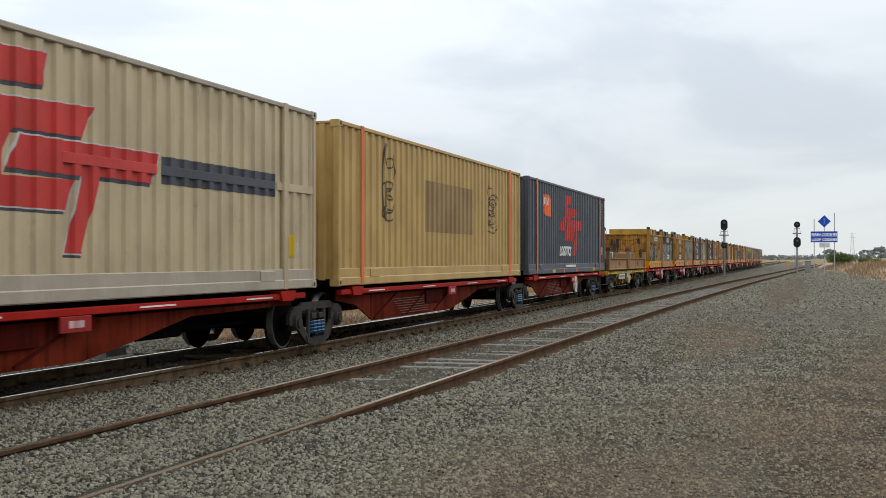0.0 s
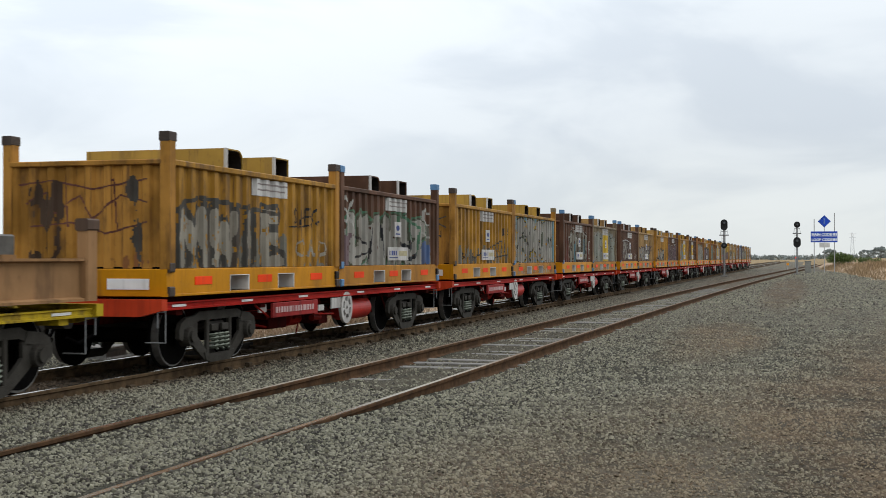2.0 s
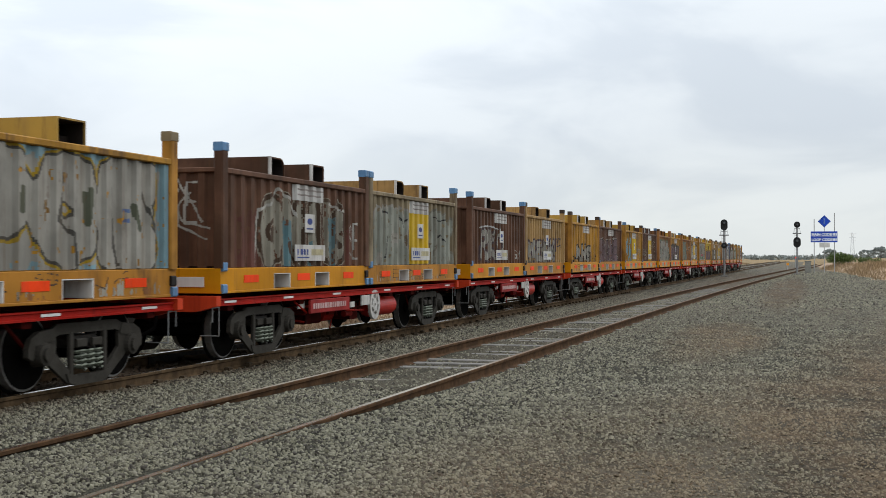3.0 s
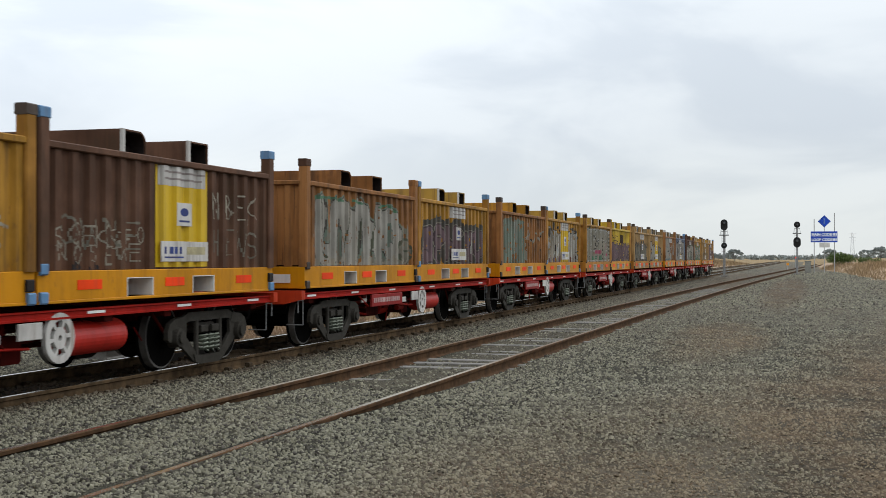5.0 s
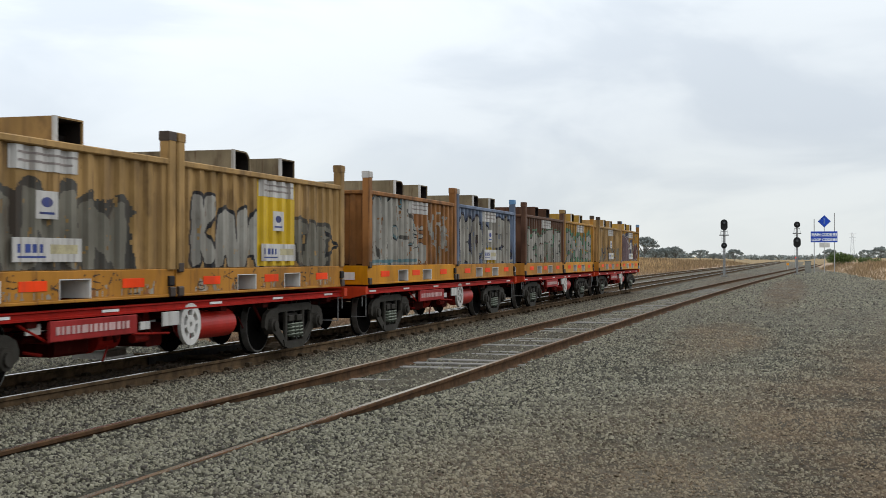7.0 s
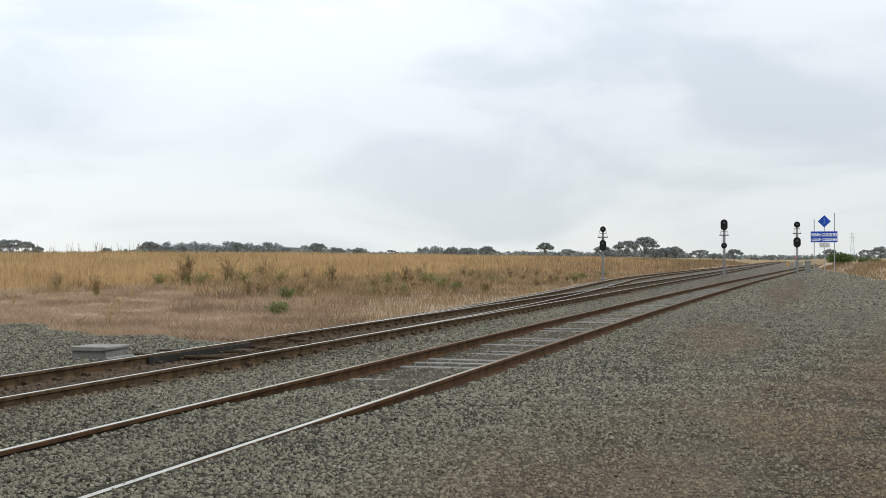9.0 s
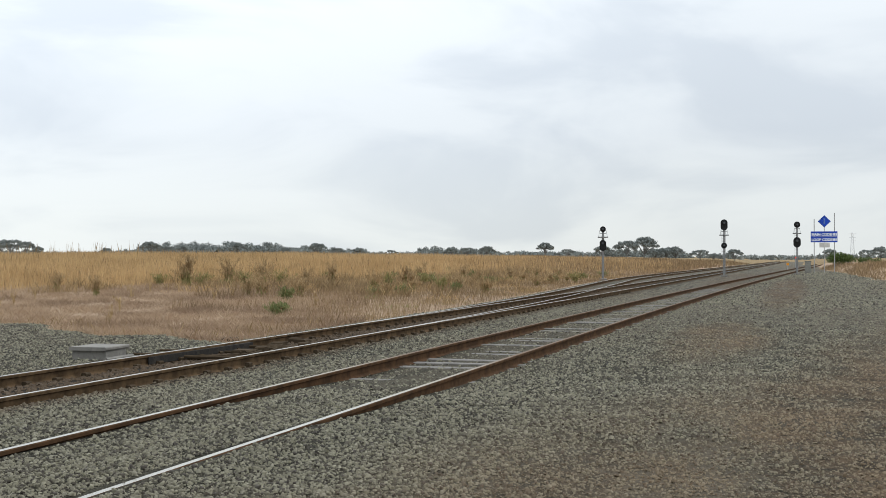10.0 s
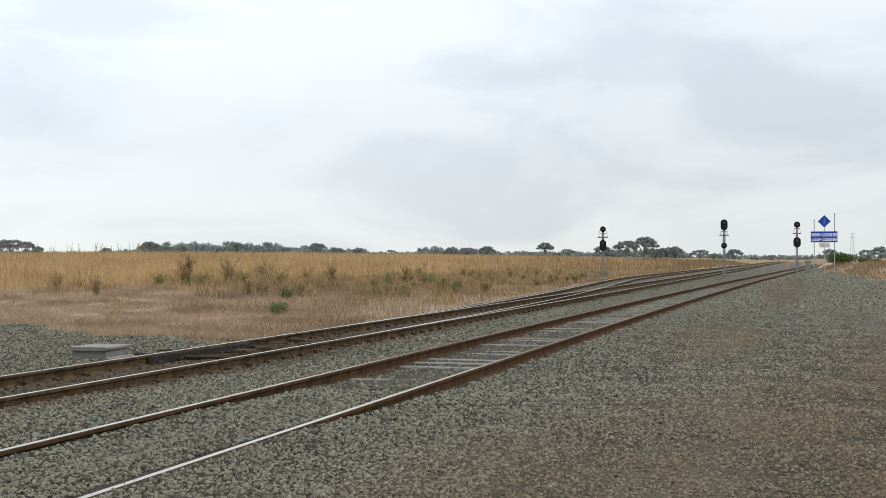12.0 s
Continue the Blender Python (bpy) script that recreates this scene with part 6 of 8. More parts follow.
def build_box(index, label, wall, frame_mat, lid_mat, cap_mats, labels, graffiti, end_graffiti):
    b = tagged(new("freight_box"), label, "freight container", "open-top freight boxes on the train")
    n = BOX_LEN
    worn = OCHRE_POST if wall in (OCHRE, YELLOW) else wall
    sub("side_wall", box_mesh("side_wall", wall), b, pose(HALF - 0.026, 0, 0))
    sub("side_wall", box_mesh("side_wall", wall), b, pose(-HALF + 0.026, n, 0, 0, 0, 180))
    sub("end_wall", box_mesh("end_wall", worn), b, pose(0, 0.03, 0, 0, 0, -90))
    sub("end_wall", box_mesh("end_wall", worn), b, pose(0, n - 0.03, 0, 0, 0, 90))
    sub("top_rail", box_mesh("top_rail", wall), b, pose(HALF, 0, 0))
    sub("top_rail", box_mesh("top_rail", wall), b, pose(-HALF, n, 0, 0, 0, 180))
    for y in (0.06, n - 0.03):
        sub("end_rail", box_mesh("end_rail", worn), b, pose(0, y, 0))
    for i, m in enumerate((pose(HALF, 0, 0), pose(HALF, n - 0.19, 0), pose(-HALF, 0.19, 0, 0, 0, 180), pose(-HALF, n, 0, 0, 0, 180))):
        p = sub("corner_post", box_mesh("corner_post", worn), b, m)
        sub("post_cap", box_mesh("post_cap", cap_mats[i % 2]), p, pose(0, 0, 0))
    sub("base_frame", box_mesh("base_frame", frame_mat), b, pose(0, 0, 0))
    for y in (2.11, 3.76):
        p = sub("fork_pocket", box_mesh("fork_pocket", OFFWHITE), b, pose(0, y, 0))
        sub("pocket_cheek", box_mesh("pocket_cheek", WHITE), p, pose(0, 0, 0))
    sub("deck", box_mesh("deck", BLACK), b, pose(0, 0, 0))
    sub("lid", box_mesh("lid", lid_mat), b, pose(0, 0, 0))
    for y in (2.11, 3.76):
        p = sub("lid_pocket", box_mesh("round_pocket" if y < 3 else "lid_pocket", lid_mat), b, pose(0, y, 0))
        sub("pocket_back", box_mesh("pocket_back", DARK_HOLE), p, pose(0, 0, 0))
        sub("pocket_lining", box_mesh("round_shade" if y < 3 else "pocket_lining", DARK_HOLE), p, pose(0, 0, 0))
        if index not in (3, 7, 10, 12, 14, 22):
            sub("pocket_trim", box_mesh("pocket_trim", PLACARD), p, pose(0, 0, 0))
    for y in (0.75, 2.72, 4.75):
        for e in (-1, 1):
            sub("reflector", box_mesh("reflector", ORANGE), b, pose(e * (HALF - 0.018), y, 0))
    for y, z in ((0.02, 1.30), (0.02, BASE_Z), (n - 0.15, BASE_Z)):
        sub("twist_lock", box_mesh("twist_lock", cap_mats[0] if cap_mats[0] is BLUE_CAP else BLACK_CAP), b, pose(HALF, y, z))
    sub("twist_lock", box_mesh("twist_lock", DARK_HOLE), b, pose(HALF - 0.005, n - 0.17, BASE_Z + 0.14))
    if index % 2 == 0:
        part("end_placard", Shape().box(0.35, 0.95, -0.012, 0.0, 1.08, 1.22, 0.002), OFFWHITE, b)
    if index in (3, 5, 8, 16, 18, 19):
        # scrawls along the base frame
        m = Mural(0.25, n - 0.3, BASE_Z + 0.05, BOX_Z0 - 0.02, 50.0, 0.0, 500 + index)
        m.wash(0.3, 5.7, BASE_Z, BOX_Z0, "stone", 0.45)
        m.wash(0.3, 5.7, BASE_Z, BOX_Z0, "orange", 0.35)
        m.word("SNKEZSOKWSAE" if index > 10 else "SEOSNA", 0.5, 5.2, 1.10, 1.25, 0.008, [(0.0, "brown")], 0.02, 0.2)
        m.wear(0.42)
        for q in (1.80, 3.45):
            m.paint[(m.Y > q - 0.01) & (m.Y < q + 0.63) & (m.Z < BASE_Z + 0.28)] = 0
        ob = part("frame_scrawl", m.mesh(), None, b, "dark scrawls and worn paint along the base frame")
        ob.matrix_basis = pose(HALF - 0.0215, 0, 0)
        tagged(ob, kind="stuff")
    add_graffiti(b, graffiti, 100 + index * 31)
    add_graffiti(b, end_graffiti, 1000 + index * 31, True)
    if index in (6, 12, 14, 20):
        part("end_label", Shape().box(0.12, 0.22, -0.006, 0.002, 2.02, 2.60, 0.001), PLACARD, b, "tall narrow white label with unreadable marks")
    add_labels(b, labels)
    return b


CAP = BLACK_CAP
A_ = (BLUE_CAP, CAP)
B_ = (CAP, CAP)
C_ = (BLUE_CAP, BLUE_CAP)
lo_ = BOX_Z0 + 0.02
TAG = [(0.0, "black")]
PALE_TAG = [(0.0, "pale")]
# label, wall, frame, lid, caps, placards, paint on the side, paint on the leading end
BOXES = [
    ("ochre corrugated freight box with smeared grey graffiti", OCHRE, FRAME_YELLOW, LID, B_, "top",
     [("wash", 0.2, 4.0, lo_, 2.0, "ash", 0.62), ("word", "MWIE", 0.35, 3.75, 1.42, 2.12, 0.10, [(0.09, "smoke"), (0.0, "stone")], 0.05), ("lines", [[(0.4, 2.2), (1.0, 2.3), (1.9, 2.25), (2.6, 2.2), (3.6, 2.15)]], 0.03, "smoke"),
      ("word", "SHEK", 4.05, 5.1, 2.02, 2.28, 0.018, TAG), ("lines", [[(4.0, 1.98), (4.6, 2.0), (5.2, 2.1)]], 0.014, "black"), ("word", "CAO", 4.2, 5.5, 1.5, 1.75, 0.022, [(0.0, "stone")]), ("wash", 3.6, 5.8, lo_, 1.62, "ash", 0.4), ("wear", 0.28)],
     [("lines", [[(-1.0, 2.45), (-0.5, 2.50), (0.1, 2.38), (0.9, 2.5)], [(-0.9, 2.2), (-0.6, 2.35), (-0.5, 2.05), (-0.1, 2.3), (0.1, 2.0), (0.5, 2.3), (0.9, 2.2)], [(-0.8, 1.9), (-0.2, 1.95), (0.3, 1.8), (0.9, 1.95)], [(-0.3, 2.55), (-0.25, 1.9)], [(0.4, 2.5), (0.45, 1.85)]], 0.011, "rose"), ("wash", 0.55, 0.95, lo_, 2.66, "smoke", 0.75, 0.08), ("wash", -1.05, -0.2, lo_, 2.6, "brown", 0.50), ("wash", -0.3, 1.1, lo_, 1.7, "orange", 0.45)]),
    ("dark brown freight box with silver graffiti edged in green", BROWN, FRAME_TAN, BROWN, C_, "full",
     [("wash", 0.25, 5.6, lo_, 2.3, "ash", 0.75), ("block", 0.3, 4.6, lo_, 2.05, "silver", 0.06), ("word", "UWHNZ", 0.5, 4.95, 1.50, 2.12, 0.15, [(0.115, "green"), (0.085, "olive"), (0.045, "silver")], 0.04), ("lines", [[(0.8, 1.9), (1.4, 1.75)], [(1.6, 1.4), (1.75, 2.1)], [(2.3, 2.1), (2.4, 1.5)], [(0.9, 1.5), (1.7, 1.62)]], 0.022, "black"), ("lines", [[(3.35, 2.4), (3.7, 2.3), (4.75, 2.12), (4.6, 1.6)], [(3.2, 1.5), (3.35, 2.3)]], 0.035, "green"), ("lines", [[(3.4, 1.78), (3.75, 1.72), (4.2, 1.70), (4.05, 1.82)], [(3.75, 1.50), (4.2, 1.46), (4.55, 1.60)]], 0.045, "black"),
      ("block", 0.3, 0.62, lo_, 1.9, "mauve", 0.06), ("block", 4.95, 5.4, lo_, 1.8, "blue", 0.08), ("word", "SK", 0.22, 0.75, 2.1, 2.55, 0.022, PALE_TAG), ("word", "SE", 4.95, 5.45, 1.95, 2.50, 0.022, PALE_TAG), ("wear", 0.14)], []),
    ("ochre corrugated freight box with black tags", OCHRE, FRAME_YELLOW, LID, B_, "full",
     [("wash", 0.2, 5.8, lo_, 1.95, "ash", 0.46), ("word", "BUCK", 0.75, 1.95, 1.44, 1.60, 0.017, TAG), ("wash", 0.3, 3.0, lo_, 1.75, "stone", 0.22, 0.05), ("word", "CORK", 4.0, 5.3, 1.65, 1.95, 0.022, TAG), ("lines", [[(4.0, 1.5), (5.5, 1.58)], [(2.0, 1.5), (4.8, 1.95)]], 0.02, "smoke"),
      ("word", "NES", 4.8, 5.6, 2.12, 2.3, 0.018, TAG), ("wear", 0.22)],
     [("wash", -1.05, 1.05, lo_, 2.62, "brown", 0.45), ("lines", [[(-0.8, 2.2), (-0.2, 2.35), (0.6, 2.3), (1.0, 2.45)], [(-0.5, 2.5), (0.2, 2.1), (0.9, 2.0)], [(0.7, 2.6), (0.8, 2.1)], [(0.3, 2.55), (1.0, 2.2)]], 0.013, "smoke"), ("wash", 0.45, 0.95, lo_, 2.62, "brown", 0.8, 0.09)]),
    ("freight box painted all over in pale grey graffiti letters", OCHRE, FRAME_TAN, LID, (BLUE_CAP, GREYTAN), "",
     [("block", 0.0, 6.0, 1.3, 2.9, "sky", 0.0), ("rungs", 0.2, 0.5, 1.5, 2.6, "teal", 0.22, 0.09), ("block", 0.45, 5.6, lo_, 2.52, "silver", 0.10), ("word", "SPOE", 0.5, 5.5, 1.62, 2.38, 0.25, [(0.085, "gold"), (0.055, "smoke"), (0.02, "silver")], 0.04, 0.03),
      ("lines", [[(0.5, 1.5), (0.75, 2.0), (1.15, 2.1), (1.5, 2.3)], [(1.4, 2.2), (1.9, 2.05), (2.2, 1.6), (2.35, 1.4)], [(3.55, 2.4), (3.4, 1.9), (3.7, 1.75), (3.75, 1.4)], [(4.5, 2.5), (4.55, 1.7), (4.65, 1.4)], [(2.2, 2.5), (2.3, 2.2)], [(5.2, 2.3), (5.5, 1.8)]], 0.026, "smoke"),
      ("lines", [[(1.15, 2.2), (1.5, 2.0), (1.7, 2.0)], [(1.15, 1.85), (1.45, 1.65), (1.5, 1.7)], [(2.75, 2.2), (2.75, 2.0)], [(4.05, 2.25), (4.0, 1.9), (3.95, 2.2)], [(5.0, 2.1), (5.1, 1.85)]], 0.045, "olive"),
      ("rungs", 4.7, 4.95, 1.85, 2.15, "blue", 0.12, 0.045), ("wash", 0.3, 5.7, lo_, 1.6, "stone", 0.35), ("wear", 0.20)], []),
    ("dark brown freight box with cream and blue graffiti", BROWN, FRAME_YELLOW, BROWN, C_, "full",
     [("wash", 0.3, 1.6, lo_, 2.3, "rose", 0.62), ("wash", 4.6, 5.5, lo_, 2.2, "rose", 0.5), ("word", "ONIU", 1.3, 4.8, 1.52, 2.28, 0.13, [(0.13, "stone"), (0.11, "brown"), (0.03, "beige")], 0.06), ("wash", 2.1, 2.7, lo_, 2.2, "teal", 0.8), ("wash", 3.9, 4.5, lo_, 2.3, "teal", 0.85), ("wash", 3.0, 3.6, lo_, 1.9, "teal", 0.6),
      ("lines", [[(1.2, 1.4), (1.3, 2.2), (1.7, 2.3), (2.0, 2.55), (2.5, 2.4), (2.7, 2.15)], [(4.1, 2.4), (4.8, 2.3)]], 0.022, "pale"), ("lines", [[(1.75, 1.9), (1.8, 1.75)], [(2.4, 1.7), (2.45, 1.6)], [(4.6, 1.75), (4.65, 1.7)], [(3.3, 1.5), (3.4, 1.4)]], 0.06, "brown"), ("word", "SE", 5.05, 5.5, 1.5, 2.1, 0.018, PALE_TAG), ("wear", 0.26)],
     [("word", "ISE", 0.05, 0.85, 1.95, 2.55, 0.020, PALE_TAG), ("lines", [[(0.1, 2.55), (0.4, 2.0), (0.95, 1.75)], [(0.25, 2.6), (0.6, 2.0), (1.0, 1.9)], [(-0.3, 2.5), (0.1, 1.8), (0.7, 2.4)], [(0.5, 2.6), (0.9, 2.0)]], 0.016, "pale")]),
    ("grey-tan freight box with a bright yellow panel", GREYTAN, FRAME_TAN, TAN, C_, "panel",
     [("wash", 0.2, 2.7, lo_, 2.55, "ash", 0.9), ("word", "MCK", 0.35, 2.5, 1.45, 2.3, 0.17, [(0.06, "silver"), (0.0, "mint")], 0.05), ("word", "MNK", 4.0, 5.7, 1.45, 2.3, 0.15, [(0.05, "ash"), (0.0, "mint")], 0.05), ("lines", [[(0.8, 2.4), (1.2, 2.35), (1.2, 2.0)], [(1.9, 2.4), (2.1, 2.1), (2.4, 2.3)], [(1.0, 1.5), (1.1, 1.9)], [(4.2, 2.4), (4.7, 2.3), (5.2, 2.35)], [(4.4, 1.7), (4.7, 2.0), (5.3, 1.8)]], 0.016, "black"), ("wear", 0.24)],
     [("wash", -1.0, 1.0, lo_, 2.4, "ash", 0.5)]),
    ("dark brown freight box with white graffiti", BROWN, FRAME_YELLOW, BROWN, C_, "full",
     [("word", "RKO", 0.9, 3.6, 1.5, 2.2, 0.08, [(0.05, "plum"), (0.0, "silver")], 0.05, 0.1), ("lines", [[(1.0, 2.25), (1.5, 2.3), (2.2, 2.3), (3.4, 2.2)]], 0.02, "white"), ("word", "SN", 4.8, 5.4, 1.45, 1.7, 0.016, PALE_TAG), ("wear", 0.30)], []),
    ("tan corrugated freight box with grey tags", TAN, FRAME_TAN, TAN, B_, "full",
     [("wash", 0.3, 4.6, lo_, 2.1, "ash", 0.65), ("word", "WENK", 0.5, 4.6, 1.45, 1.95, 0.09, [(0.06, "plum"), (0.0, "silver")], 0.05), ("word", "TAR", 4.5, 5.6, 1.7, 2.1, 0.02, [(0.0, "plum")]), ("wear", 0.28)], []),
    ("ochre corrugated freight box with rusty seams", OCHRE, FRAME_YELLOW, LID, B_, "top", [("word", "ANE", 1.0, 4.3, 1.42, 1.85, 0.09, [(0.06, "black"), (0.0, "silver")], 0.05), ("wash", 0.2, 5.8, lo_, 1.8, "brown", 0.4), ("wear", 0.28)], []),
    ("brown corrugated freight box with mauve graffiti", BROWN, FRAME_TAN, TAN, (BLUE_CAP, BROWN), "top", [("word", "SOKE", 0.5, 5.1, 1.45, 2.15, 0.14, [(0.09, "silver"), (0.06, "plum"), (0.0, "mauve")], 0.05), ("wear", 0.26)], []),
    ("ochre freight box with a yellow panel and pale blue streaks", OCHRE, FRAME_YELLOW, LID, A_, "panel",
     [("wash", 0.2, 2.4, lo_, 2.6, "sky", 0.50, 0.11), ("rungs", 0.3, 2.3, 1.5, 2.45, "sky", 0.46, 0.05, True), ("word", "WNE", 4.0, 5.5, 1.62, 1.92, 0.026, [(0.0, "stone")]), ("lines", [[(4.0, 1.7), (4.8, 1.95), (5.6, 1.8)]], 0.018, "stone"), ("wash", 2.6, 5.8, lo_, 1.7, "sky", 0.22, 0.1), ("wear", 0.24)], []),
    ("brown corrugated freight box with a bright yellow panel", BROWN, FRAME_YELLOW, BROWN, C_, "panel",
     [("word", "SOEKSEO", 0.30, 2.3, 1.62, 1.86, 0.009, [(0.0, "stone")]), ("word", "NOSEWE", 0.35, 2.2, 1.44, 1.66, 0.009, [(0.0, "stone")]), ("word", "OWNE", 0.4, 2.2, 1.62, 1.95, 0.010, [(0.0, "ash")]), ("wash", 0.2, 1.7, lo_, 1.55, "black", 0.55), ("word", "NBEK", 4.0, 5.5, 2.05, 2.38, 0.013, [(0.0, "stone")]), ("word", "HEWS", 4.0, 5.5, 1.5, 1.85, 0.011, [(0.0, "ash")]), ("wash", 4.0, 5.8, 2.0, 2.4, "ash", 0.35), ("wear", 0.20)], []),
    ("rusty brown freight box with big grey letters edged in green", ORANGE_BROWN, FRAME_YELLOW, ORANGE_BROWN, (BROWN, ORANGE_BROWN), "",
     [("wash", 0.3, 5.8, lo_, 2.3, "ash", 0.55), ("word", "UWNO", 0.5, 5.1, 1.52, 2.30, 0.17, [(0.10, "moss"), (0.07, "smoke"), (0.045, "silver")], 0.04, 0.04), ("word", "O", 4.95, 5.75, 1.48, 1.75, 0.08, [(0.06, "olive"), (0.0, "ash")]), ("lines", [[(0.75, 2.5), (0.8, 1.7), (1.0, 1.5)], [(1.9, 1.6), (2.1, 2.3)], [(2.6, 1.5), (2.7, 2.2)], [(3.3, 1.5), (3.4, 2.3)], [(4.35, 2.15), (4.3, 1.7)]], 0.020, "olive"),
      ("lines", [[(4.32, 2.1), (4.28, 1.75)]], 0.07, "moss"), ("lines", [[(0.5, 2.50), (1.3, 2.52), (1.9, 2.48)], [(2.3, 2.52), (2.9, 2.46)], [(3.7, 2.45), (4.2, 2.52), (4.7, 2.4)]], 0.022, "green"), ("wash", 0.3, 5.6, lo_, 1.7, "stone", 0.45), ("wear", 0.22)], []),
    ("ochre freight box with purple graffiti letters", OCHRE, FRAME_YELLOW, LID, C_, "full",
     [("word", "SPNEKU", 0.4, 5.5, 1.52, 2.06, 0.085, [(0.22, "smoke"), (0.085, "beige"), (0.068, "plum"), (0.035, "mauve")], 0.03, 0.08), ("wash", 0.2, 5.7, lo_, 1.55, "mauve", 0.55), ("lines", [[(1.6, 2.1), (1.5, 1.5)], [(2.9, 2.05), (2.85, 1.5)], [(4.4, 2.1), (4.35, 1.6)], [(5.2, 1.7), (5.3, 1.5)]], 0.016, "pale"), ("wear", 0.20)], []),
    ("orange-brown freight box with a pale green painted patch", ORANGE_BROWN, FRAME_YELLOW, OCHRE, B_, "",
     [("wash", 0.45, 3.1, lo_, 2.66, "moss", 0.86, 0.06, 0.15), ("rungs", 0.6, 2.9, 1.45, 2.55, "mint", 0.28, 0.06, True), ("wash", 0.5, 3.0, lo_, 2.6, "orange", 0.30, 0.05), ("lines", [[(3.2, 1.9), (3.45, 2.2), (3.6, 2.1), (3.85, 2.28), (4.0, 2.0), (4.3, 1.95), (4.6, 2.25), (4.85, 2.2), (5.1, 2.02), (5.35, 2.25), (5.7, 2.3)], [(3.3, 1.9), (3.35, 1.45)], [(4.2, 1.95), (4.25, 1.5)], [(4.9, 2.0), (4.95, 1.6)]], 0.028, "mint"), ("lines", [[(3.9, 2.22), (4.05, 1.94), (4.3, 1.89)], [(5.15, 1.97), (5.4, 2.2)]], 0.02, "black"), ("wash", 3.2, 5.7, lo_, 2.1, "brown", 0.35), ("rungs", 3.55, 3.66, 2.0, 2.6, "pale", 0.2, 0.12), ("wear", 0.27)], []),
    ("ochre freight box with white graffiti and a yellow panel", OCHRE, FRAME_YELLOW, LID, C_, "panel",
     [("word", "AMN", 0.35, 2.6, 1.48, 2.2, 0.15, [(0.09, "smoke"), (0.06, "pale"), (0.0, "stone")], 0.07, 0.12), ("word", "MAK", 3.95, 5.6, 1.48, 2.25, 0.13, [(0.09, "smoke"), (0.05, "pale"), (0.0, "silver")], 0.07, 0.12), ("wash", 0.3, 2.6, lo_, 1.7, "mauve", 0.55), ("wash", 4.0, 5.6, lo_, 1.8, "rose", 0.4), ("lines", [[(0.35, 1.5), (0.5, 2.0), (0.62, 2.4), (0.75, 2.42), (0.82, 2.05)], [(1.05, 2.1), (1.15, 2.5), (1.35, 2.62), (1.5, 2.5), (1.55, 2.1)], [(1.75, 2.2), (1.95, 2.48), (2.2, 2.5), (2.45, 2.3)], [(0.85, 1.5), (0.95, 1.85)], [(1.6, 1.5), (1.65, 1.9)]], 0.032, "black"), ("lines", [[(0.58, 2.2), (0.7, 2.35)], [(1.2, 2.4), (1.35, 2.55)]], 0.09, "smoke"), ("lines", [[(0.55, 1.6), (0.65, 2.0)], [(1.2, 1.7), (1.25, 2.2)], [(2.0, 1.6), (2.1, 2.2)]], 0.045, "white"),
      ("rungs", 0.4, 5.6, 1.5, 2.2, "white", 0.44, 0.03, True), ("lines", [[(4.1, 2.5), (4.8, 2.45), (5.5, 2.4)]], 0.03, "smoke"), ("word", "SE", 5.1, 5.75, 1.4, 1.7, 0.02, TAG), ("wear", 0.24)], []),
    ("ochre freight box covered in pale block graffiti letters", OCHRE, FRAME_TAN, LID, B_, "",
     [("block", 0.0, 6.0, 1.3, 2.62, "pale", 0.05), ("wash", 0.0, 6.0, lo_, 2.6, "stone", 0.75), ("block", 0.25, 0.6, 2.2, 2.6, "mauve", 0.08), ("block", 0.5, 1.1, 2.2, 2.6, "green", 0.08), ("rungs", 0.25, 0.6, lo_, 2.2, "smoke", 0.17, 0.06), ("word", "REPTC", 0.45, 5.6, 1.56, 2.40, 0.17, [(0.065, "smoke"), (0.05, "pale"), (0.01, "beige")], 0.02, 0.02),
      ("block", 2.1, 3.7, 1.66, 1.80, "pink", 0.02), ("block", 1.5, 2.0, lo_, 1.55, "green", 0.03), ("rungs", 2.3, 2.7, lo_, 1.58, "green", 0.09, 0.06), ("block", 3.3, 3.8, lo_, 1.6, "green", 0.05), ("rungs", 4.0, 4.22, lo_, 2.3, "smoke", 0.16, 0.07), ("rungs", 5.55, 5.8, lo_, 2.5, "smoke", 0.16, 0.06), ("lines", [[(4.85, 2.2), (4.95, 1.95), (4.85, 1.8), (4.85, 2.2)], [(4.9, 1.6), (5.2, 1.66)]], 0.06, "pink"),
      ("lines", [[(1.9, 2.35), (2.5, 2.2), (3.0, 2.05), (2.4, 1.85), (1.9, 1.85)], [(2.5, 2.2), (2.3, 2.0), (2.6, 1.95)]], 0.03, "smoke"), ("lines", [[(0.3, 1.4), (5.7, 1.4)]], 0.014, "pale"), ("wear", 0.17)],
     [("wash", -1.0, 1.05, lo_, 2.4, "brown", 0.18)]),
    ("bright yellow freight box with mauve graffiti along its foot", YELLOW, FRAME_YELLOW, YELLOW, (YELLOW, GREYTAN), "",
